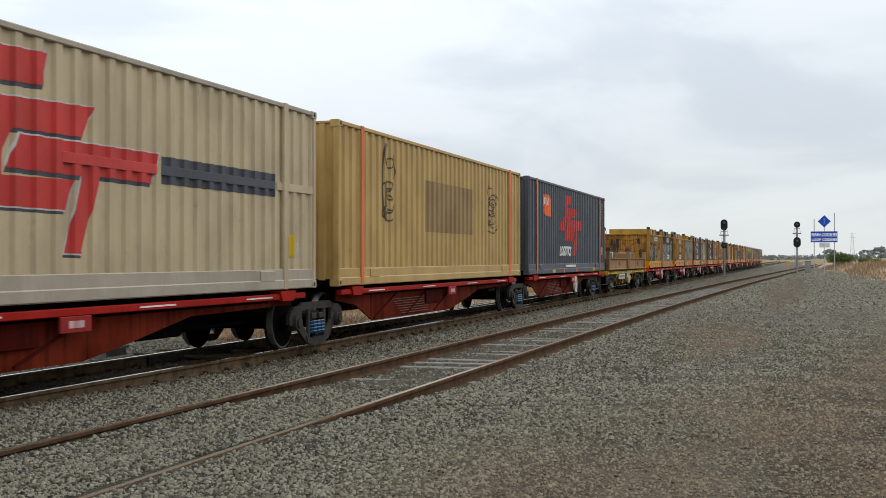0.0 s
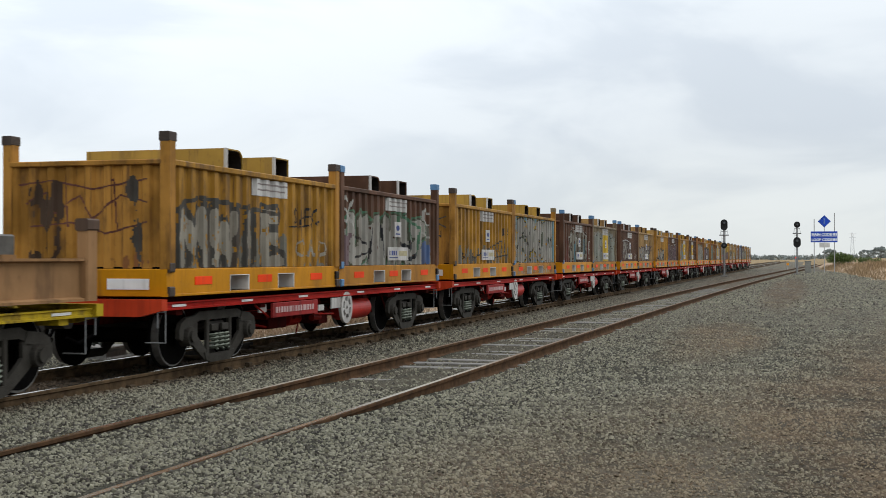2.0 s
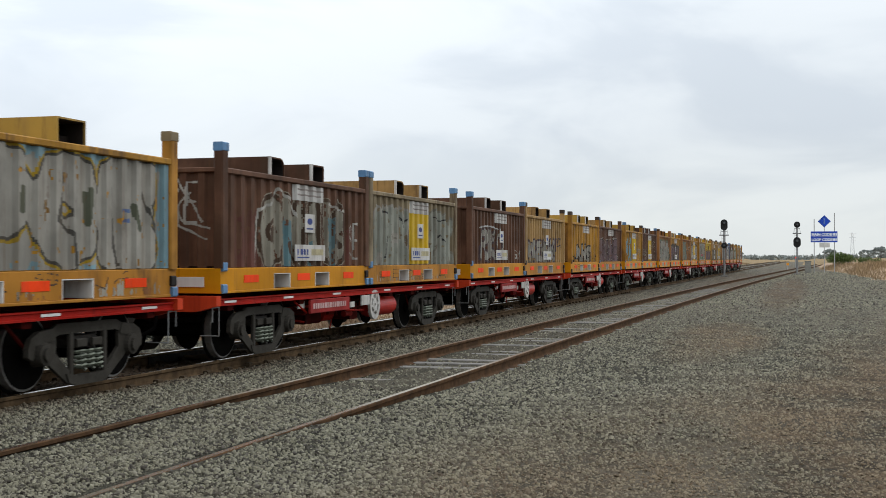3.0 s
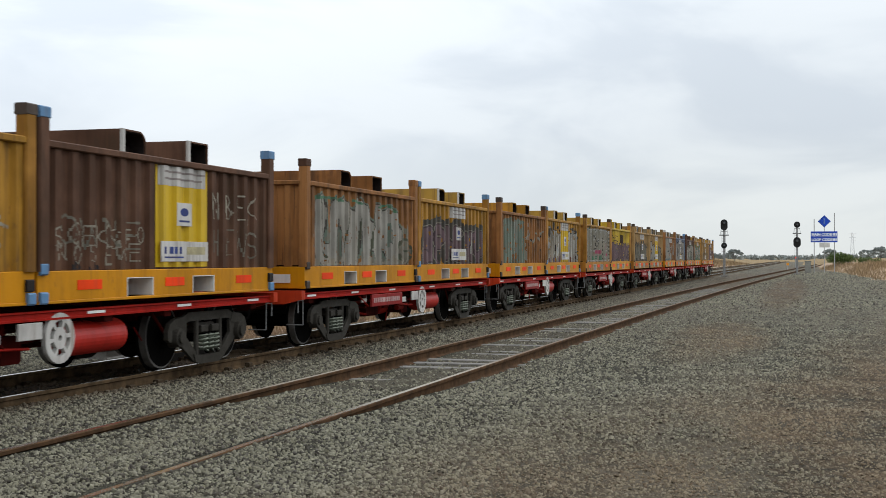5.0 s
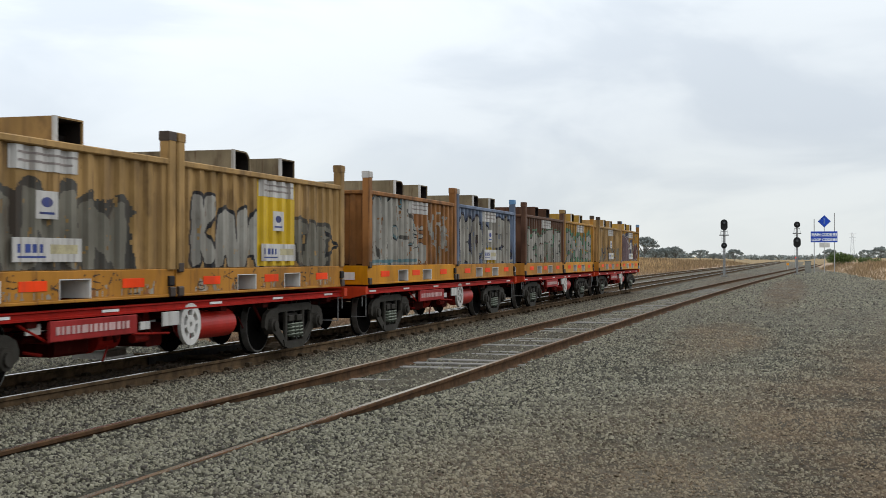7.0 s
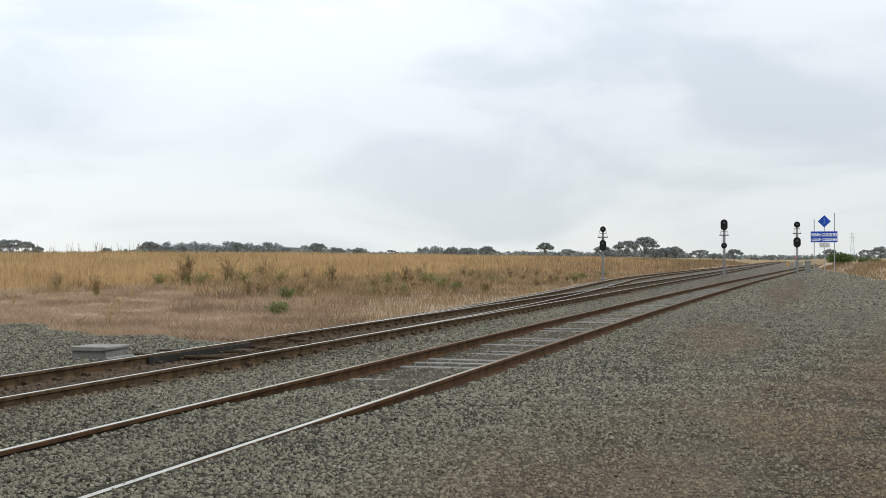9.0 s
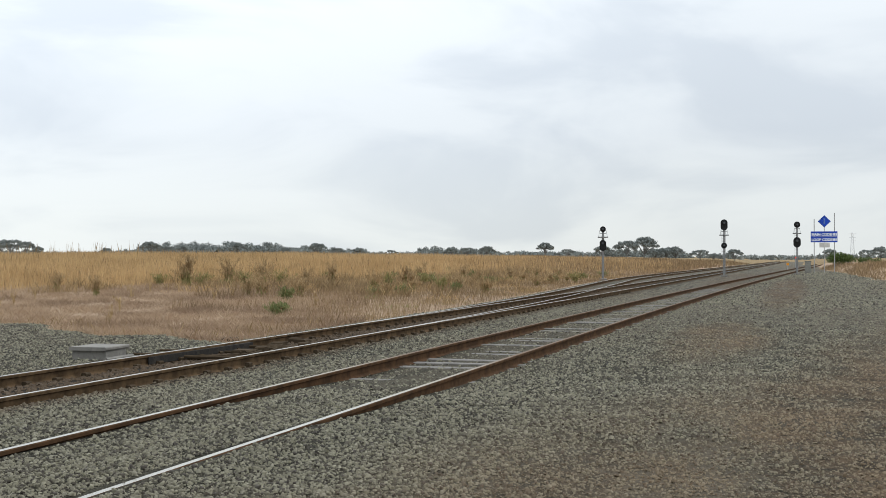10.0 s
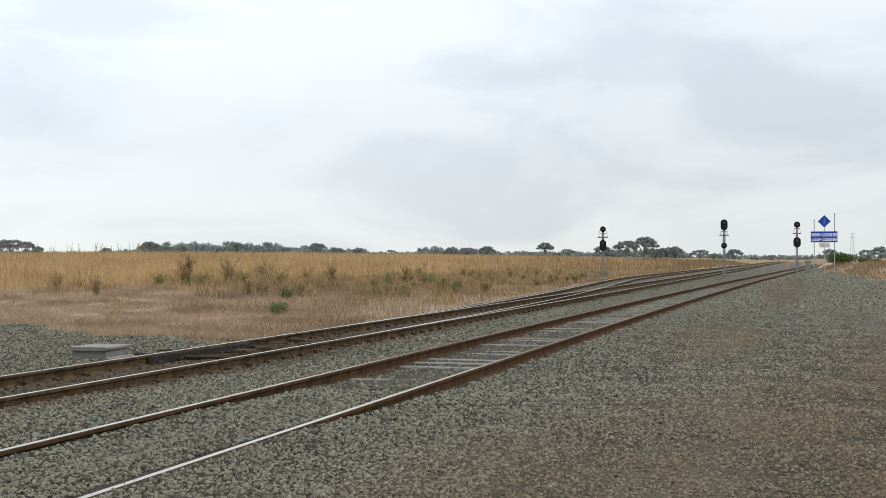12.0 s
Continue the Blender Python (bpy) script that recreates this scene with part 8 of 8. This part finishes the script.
for bearing, dist, h, spread, green in ((28.1, 72, 1.8, 1.0, False), (26.1, 70, 1.9, 1.0, False), (24.6, 71, 1.7, 0.95, False), (21.4, 78, 1.55, 0.6, False), (22.6, 76, 1.2, 0.7, False),
                                        (18.0, 72, 1.5, 0.9, False), (13.2, 92, 1.4, 0.6, False), (14.6, 88, 1.1, 0.8, False), (18.9, 72, 1.1, 0.7, True), (23.5, 52, 0.6, 0.5, True),
                                        (24.0, 41, 0.36, 0.42, True), (23.7, 42, 0.30, 0.30, True), (29.6, 62, 0.9, 0.5, False), (30.4, 56, 0.7, 0.5, False), (34.5, 58, 0.8, 0.5, False), (32.8, 63, 0.9, 0.5, False),
                                        (27.9, 69, 1.9, 0.3, False), (10.2, 95, 1.0, 0.9, True), (16.4, 70, 0.9, 0.6, True), (20.5, 66, 0.7, 0.6, False), (25.9, 55, 0.8, 0.3, False), (31.3, 38, 0.5, 0.35, False),
                                        (36.0, 47, 0.6, 0.5, False), (27.3, 71, 0.9, 1.1, True), (25.3, 70, 1.0, 1.0, True), (29.2, 73, 0.8, 1.0, True), (23.7, 71, 1.1, 1.0, True), (31.9, 60, 1.0, 0.5, False), (33.6, 66, 1.1, 0.6, False), (26.8, 50, 0.9, 0.35, False), (22.2, 45, 0.8, 0.3, False), (30.9, 44, 0.7, 0.4, False), (35.4, 51, 0.7, 0.5, False), (17.2, 80, 1.0, 0.9, True), (12.0, 105, 1.2, 0.9, False), (11.0, 110, 1.1, 0.9, False), (15.4, 96, 1.2, 0.9, False)):
    wx, wy = plant_at(bearing, dist)
    low = not green and h < 1.0
    build_weed(wx, wy, h, spread * (0.6 if low else 1), green, "low green weed among dry grass" if green else "thin dead brown stalks" if low else "tall dead brown thistle with seed heads", low)
weed_rng = random.Random(9)
for i in range(70):
    bearing = weed_rng.uniform(8, 27)
    dist = weed_rng.uniform(52, 98) + (27 - bearing) * 1.2
    wx, wy = plant_at(bearing, dist)
    if not 3 < float(west_of(wx, wy)) < 32:
        continue
    green = weed_rng.random() < 0.22
    build_weed(wx, wy, weed_rng.uniform(0.5, 1.2) * (0.6 if green else 1), weed_rng.uniform(0.4, 0.9), green, "low green weed among dry grass" if green else "dead brown weed with yellowing leaves")

# ---- signals ----
def lamp_head(parent, z, r, tall, x=0.0):
    """A black signal head facing away or along the line: a target plate with a hooded lamp."""
    n = 24
    sect = []
    for i in range(n):
        a = 2 * math.pi * i / n
        sect.append((r * math.cos(a), r * math.sin(a) + (tall if math.sin(a) > 0 else -tall)))
    head = part("target_plate", Shape().prism([(x + p[0], z + p[1]) for p in sect], -0.02, 0.02, 1), SIGNAL_BLACK, parent, "black oval signal target" if tall else "black round signal target")
    part("lamp_case", Shape().box(x - r * 0.5, x + r * 0.5, 0.02, 0.30, z - r * 0.5 - tall, z + r * 0.5 + tall, 0.04), SIGNAL_BLACK, head)
    part("hood", Shape().cyl((x, -0.12, z + tall), r * 0.42, 0.22, 1, 14), SIGNAL_BLACK, head)
    part("lens", Shape().cyl((x, -0.235, z + tall), r * 0.34, 0.02, 1, 14), LENS, head, "unlit grey lens")


def build_signal(x, y, top, layout, label):
    g = float(ground_z(x, y)) - 0.05
    s = tagged(new("railway_signal"), label, "railway signal", "colour light signals")
    h = top - g
    part("mast", Shape().cyl((0, 0.10, (h - 0.2) / 2), 0.075, h - 0.2, 2, 14), MAST, s, "grey steel mast")
    part("base", Shape().box(-0.28, 0.28, -0.18, 0.38, 0, 0.22, 0.03), CONCRETE, s)
    lad = Shape()
    for e in (-0.15, 0.15):
        lad.rod((e, 0.46, 0.3), (e, 0.46, h - 0.75), 0.016, 5)
    for i in range(int((h - 1.2) / 0.3)):
        lad.rod((-0.15, 0.46, 0.5 + i * 0.3), (0.15, 0.46, 0.5 + i * 0.3), 0.012, 4)
    for z in (1.0, h * 0.55, h - 0.8):
        lad.rod((0.0, 0.46, z), (0, 0.1, z), 0.02, 5)
    part("ladder", lad, MAST, s)
    for z, r, tall in layout:
        lamp_head(s, z - g, r, tall)
    zmid = sum(l[0] for l in layout) / len(layout) - g
    part("platform", Shape().box(-0.40, 0.40, -0.10, 0.40, zmid - 0.04, zmid + 0.05, 0.01), MAST, s)
    brace = Shape()
    for z in (zmid + 0.55, layout[0][0] - g - layout[0][1] - layout[0][2] - 0.10):
        brace.rod((-0.25, 0.05, z), (0.25, 0.05, z), 0.022, 5)
    for e in (-1, 1):
        brace.rod((e * 0.25, 0.05, zmid + 0.55), (e * 0.34, 0.05, zmid + 0.05), 0.014, 5)
    part("bracket", brace, MAST, s)
    s.matrix_basis = pose(x, y, g, 0, 0, 8)


build_signal(-15.4, 97.6, 4.05, [(3.78, 0.23, 0.0), (2.50, 0.26, 0.17)], "signal mast with a round head over an oval one")
build_signal(-7.0, 113.0, 5.0, [(4.46, 0.31, 0.18), (2.62, 0.26, 0.0)], "signal mast with a large oval head over a round one")
build_signal(-0.88, 132.0, 5.28, [(4.93, 0.32, 0.0), (3.12, 0.37, 0.16)], "signal mast beside the siding with round and oval heads")


def build_cabinet(x, y):
    c = tagged(new("signal_cabinet"), "small grey steel equipment cabinet by the signal", "cabinet")
    part("body", Shape().box(-0.35, 0.35, -0.25, 0.25, 0.1, 1.35, 0.02), CABINET, c)
    part("roof", Shape().box(-0.4, 0.4, -0.3, 0.3, 1.35, 1.42, 0.02), CABINET, c)
    part("door", Shape().box(-0.3, 0.3, -0.27, -0.25, 0.18, 1.28, 0.01), CABINET, c)
    part("plinth", Shape().box(-0.4, 0.4, -0.3, 0.3, -0.05, 0.1, 0.02), CONCRETE, c)
    c.matrix_basis = pose(x, y, float(ground_z(x, y)))


build_cabinet(0.2, 150.0)


def build_sign():
    x, y = 2.1, 156.9
    g = float(ground_z(x, y))
    s = tagged(new("track_sign"), "blue rail signboard with white lettering under a blue diamond", "sign")
    for px, top in ((-1.15, 6.25), (1.20, 6.95)):
        part("pole", Shape().cyl((px, 0.08, (top - g) / 2), 0.05, top - g, 2, 10), GALV, s)
    part("pole", Shape().cyl((0.02, 0.08, (5.9 - g) / 2), 0.04, 5.9 - g, 2, 10), GALV, s)
    board = part("board", Shape().box(-1.56, 1.54, -0.02, 0.02, 3.42 - g, 4.74 - g, 0.02), BLUE_SIGN, s, "blue board with two rows of white words")
    for z, words in ((4.22, "MAIN CODE"), (3.58, "LOOP CODE")):
        me = text_mesh(words, 0.42, SIGN_WHITE, 0.0, 0.024)
        t = sub("lettering", me, board, pose(-1.46, -0.03, z - g, 90, 0, 0))
        for i in range(3):
            part("number_bar", Shape().box(0.98 + i * 0.17, 1.11 + i * 0.17, -0.03, -0.02, z - g, z - g + 0.30, 0.002), SIGN_WHITE, board)
    part("divider", Shape().box(-1.5, 1.48, -0.028, -0.02, 4.06 - g, 4.10 - g, 0.002), OFFWHITE, board)
    dia = part("diamond", Shape().prism([(0.02, 5.20 - g), (0.78, 5.95 - g), (0.02, 6.70 - g), (-0.74, 5.95 - g)], -0.02, 0.02, 1), BLUE_SIGN, s, "blue diamond plate with a pale mark")
    part("diamond_mark", Shape().box(-0.06, 0.10, -0.03, -0.02, 5.6 - g, 6.3 - g, 0.002), SIGN_PALE, dia)
    edge = Shape()
    rim = [(0.02, 5.28), (0.70, 5.95), (0.02, 6.62), (-0.66, 5.95)]
    for p, q in zip(rim, rim[1:] + rim[:1]):
        edge.rod((p[0], -0.025, p[1] - g), (q[0], -0.025, q[1] - g), 0.022, 4)
    part("diamond_edge", edge, SIGN_PALE, dia)
    part("plate", Shape().box(-0.55, 0.65, -0.02, 0.02, 2.80 - g, 3.38 - g, 0.01), OFFWHITE, s, "small white plate with unreadable lines")
    s.matrix_basis = pose(x, y, g, 0, 0, 2)


build_sign()


def build_marker(x, y, h, mat, label, w):
    g = float(ground_z(x, y))
    m = tagged(new("track_marker"), label, "marker post")
    part("post", Shape().cyl((0, 0.05, h / 2), 0.05, h, 2, 8), GALV, m)
    part("plate", Shape().box(-w / 2, w / 2, -0.02, 0.02, h - w * 1.1, h, 0.01), mat, m)
    m.matrix_basis = pose(x, y, g)


build_marker(-2.6, 190.0, 1.0, paint("marker_orange", (0.75, 0.30, 0.03), 0.5, dirt_amount=0.1), "small orange marker board by the track", 0.34)
red_lamp = bpy.data.materials.new("red_lamp")
red_lamp.use_nodes = True
red_lamp.node_tree.nodes["Principled BSDF"].inputs["Base Color"].default_value = (0.5, 0.02, 0.02, 1)
red_lamp.node_tree.nodes["Principled BSDF"].inputs["Emission Color"].default_value = (1.0, 0.08, 0.06, 1)
red_lamp.node_tree.nodes["Principled BSDF"].inputs["Emission Strength"].default_value = 0.8
build_marker(-1.6, 205.0, 1.9, red_lamp, "distant dwarf signal showing red", 0.2)


# ---- shrubs and trees ----
def leaf_cloud(rng, centres, count, size, squash=0.7):
    """Loose three-cornered leaf clumps round several centres (x, y, z, radius)."""
    per = []
    for (cx, cy, cz, r) in centres:
        n = max(8, int(count * r * r))
        p = rng.normal(size=(n, 3))
        p /= np.linalg.norm(p, axis=1, keepdims=True)
        p *= (rng.random((n, 1)) ** 0.4) * r * np.array([1, 1, squash])
        per.append(p + (cx, cy, cz))
    c = np.concatenate(per)
    n = len(c)
    tri = rng.normal(size=(n, 3, 3)) * size * rng.uniform(0.6, 1.3, (n, 1, 1))
    v = (c[:, None, :] + tri).reshape(-1, 3)
    f = np.arange(n * 3).reshape(-1, 3)
    return v, f


def build_shrub(x, y, h, w, seed):
    rng = np.random.default_rng(seed)
    g = float(ground_z(x, y))
    s = tagged(new("shrub"), "dark green bushy shrub on the low bank", "shrub", "shrubs on the bank")
    cs = [(rng.uniform(-w / 2, w / 2), rng.uniform(-0.5, 0.5), h * rng.uniform(0.35, 0.75), h * rng.uniform(0.25, 0.42)) for _ in range(9)]
    v, f = leaf_cloud(rng, cs, 700, 0.07, 0.8)
    part("foliage", bulk_mesh("foliage", v, f, SHRUB_LEAF), None, s)
    st = Shape()
    for c in cs:
        st.rod((c[0] * 0.3, 0, -0.05), (c[0], c[1], c[2]), 0.025, 5)
    part("stem", st, BARK, s)
    s.matrix_basis = pose(x, y, g)


for sx, sy, sh, sw, seed in ((4.9, 205, 2.5, 3.2, 1), (6.6, 208, 1.7, 2.0, 2), (9.4, 200, 1.3, 3.0, 3), (13.2, 196, 1.2, 2.6, 4)):
    build_shrub(sx, sy, sh, sw, seed)


def build_tree(seed, h, w, flat):
    """A gum tree: forked tapered trunk and an open crown in several clumps."""
    rng = np.random.default_rng(seed)
    t = tagged(new("gum_tree"), "distant grey-green gum tree with an open crown", "tree", "trees on the horizon")
    trunk = Shape()
    cs = []
    for i in range(30):
        a = 2.4 * i + rng.uniform(-0.4, 0.4)
        r = w / 2 * math.sqrt((i + 0.5) / 30) * rng.uniform(0.85, 1.05)
        z = h * (0.52 + 0.34 * (1 - (2 * r / w) ** 2) + rng.uniform(-0.07, 0.05))
        p0, p1 = Vector((0, 0, h * 0.25)), Vector((math.cos(a) * r, math.sin(a) * r, z))
        if i % 3 == 0:
            mid = p0.lerp(p1, 0.5) + Vector((0, 0, h * 0.06))
            trunk.rod(p0, mid, h * 0.016, 5).rod(mid, p1, h * 0.010, 5)
        cs.append((p1.x, p1.y, p1.z, h * rng.uniform(0.09, 0.15)))
    trunk.cyl((0, 0, h * 0.14), h * 0.032, h * 0.32, 2, 8, 0, h * 0.022)
    part("trunk", trunk, BARK, t)
    v, f = leaf_cloud(rng, cs, 250 / (h * h) * 40, h * 0.023, flat)
    part("crown", bulk_mesh("crown", v, f, LEAF), None, t)
    return t


TREES = [build_tree(21, 10.0, 12.0, 0.55), build_tree(22, 8.0, 9.0, 0.75), build_tree(23, 7.0, 11.0, 0.6), build_tree(24, 12.0, 13.0, 0.5)]


def place_tree(kind, bearing, dist, size, first):
    x, y = plant_at(bearing, dist)
    m = pose(x, y, float(ground_z(x, y)) - 0.3, 0, 0, bearing * 37 % 360) @ Matrix.Scale(size * 0.95, 4)
    t = TREES[kind]
    if first:
        t.matrix_basis = m
    else:
        ob = copy_thing(t, m)
        ob.scale = (size * 0.95, size * 0.95, size * 0.95)


used = set()
for kind, bearing, dist, size in ((2, 35.5, 520, 1.12), (0, 34.9, 530, 0.70), (1, 35.9, 535, 0.95), (1, 34.4, 540, 0.6), (1, 31.5, 760, 0.8), (0, 29.6, 700, 1.0), (2, 28.9, 720, 1.1), (1, 28.2, 740, 1.0), (3, 25.7, 760, 0.85), (2, 24.8, 760, 0.9),
                                  (1, 23.6, 780, 0.9), (0, 22.1, 760, 1.0), (2, 21.2, 780, 1.0), (1, 20.2, 820, 0.9), (2, 18.7, 800, 0.8), (1, 15.9, 850, 1.0), (2, 15.2, 830, 1.1), (0, 14.3, 880, 0.9),
                                  (3, 11.6, 640, 0.75), (2, 10.6, 700, 0.8), (1, 9.0, 560, 0.9), (0, 7.9, 520, 0.9), (3, 7.1, 470, 0.85), (2, 6.6, 480, 0.8), (1, 6.1, 480, 0.75), (3, 5.7, 480, 0.55),
                                  (2, 4.6, 520, 0.85), (1, 4.0, 560, 0.55), (0, 3.1, 540, 0.65), (2, 1.5, 900, 0.7), (1, -1.0, 620, 0.8), (2, -2.6, 640, 0.9), (1, -3.1, 600, 0.9), (0, -3.9, 620, 0.8), (2, -5.0, 600, 0.8)):
    place_tree(kind, bearing, dist, size, kind not in used)
    used.add(kind)


def build_far_woods():
    """A low belt of trees along the horizon."""
    rng = np.random.default_rng(77)
    cs = []
    for i in range(800):
        b = rng.uniform(-8, 40)
        dist = rng.uniform(950, 1250)
        x, y = plant_at(b, dist)
        # the belt rises and thins along the horizon
        top = float(np.interp(b, (-8, 3, 5, 5.4, 8.6, 9, 13.8, 14.2, 17.2, 17.8, 19.4, 20, 23.4, 24, 29.6, 30.2, 31, 34, 34.4, 40),
                              (3.2, 3.4, 3.8, 6.0, 6.8, 5, 5, 6.8, 6.8, 4.2, 4.2, 6.6, 8.2, 10.3, 10.6, 7, 5, 4.4, 5.5, 5.5)))
        hgt = top * rng.uniform(0.62, 0.92)
        g = float(ground_z(x, y))
        cs.append((x, y, g + hgt * 0.35, hgt))
        if rng.random() < 0.5 and top > 5.5:
            cs.append((x + rng.uniform(-3, 3), y, g + hgt * rng.uniform(0.9, 1.15), hgt * 0.40))
    v, f = leaf_cloud(rng, cs, 10, 0.62, 0.78)
    tagged(new("far_woods", bulk_mesh("far_woods", v, f, LEAF)), "low grey-green belt of distant trees", "woods", kind="stuff")


build_far_woods()


def build_pylon():
    x, y = plant_at(-1.95, 1500)
    g = float(ground_z(x, y))
    p = tagged(new("power_pylon"), "distant grey lattice power pylon", "pylon")
    s = Shape()
    H = 29.0
    for e in (-1, 1):
        for q in (-1, 1):
            s.rod((e * 2.6, q * 2.6, 0), (e * 0.6, q * 0.6, H), 0.22, 4)
    n = 8
    for i in range(n):
        a, b = i / n, (i + 1) / n
        wa, wb = 2.6 - 2.0 * a, 2.6 - 2.0 * b
        s.rod((-wa, -wa, H * a), (wb, -wb, H * b), 0.13, 4).rod((wa, -wa, H * a), (-wb, -wb, H * b), 0.13, 4)
    part("lattice", s, HAZY_STEEL, p)
    for z in (19.0, 23.0, 27.0):
        part("arm", Shape().rod((-4.0, 0, H * z / 29), (4.0, 0, H * z / 29), 0.2, 4), HAZY_STEEL, p)
    p.matrix_basis = pose(x, y, g)


build_pylon()


def motions():
    """The whole train runs past at about 91 km/h, with a slight surge twice a second."""
    for thing, y in TRAIN:
        walk(thing, [(i / 2, pose(TRACK_X, y - i / 2 * SPEED + (0.50 if i % 2 else 0.0), 0)) for i in range(25)])


motions()
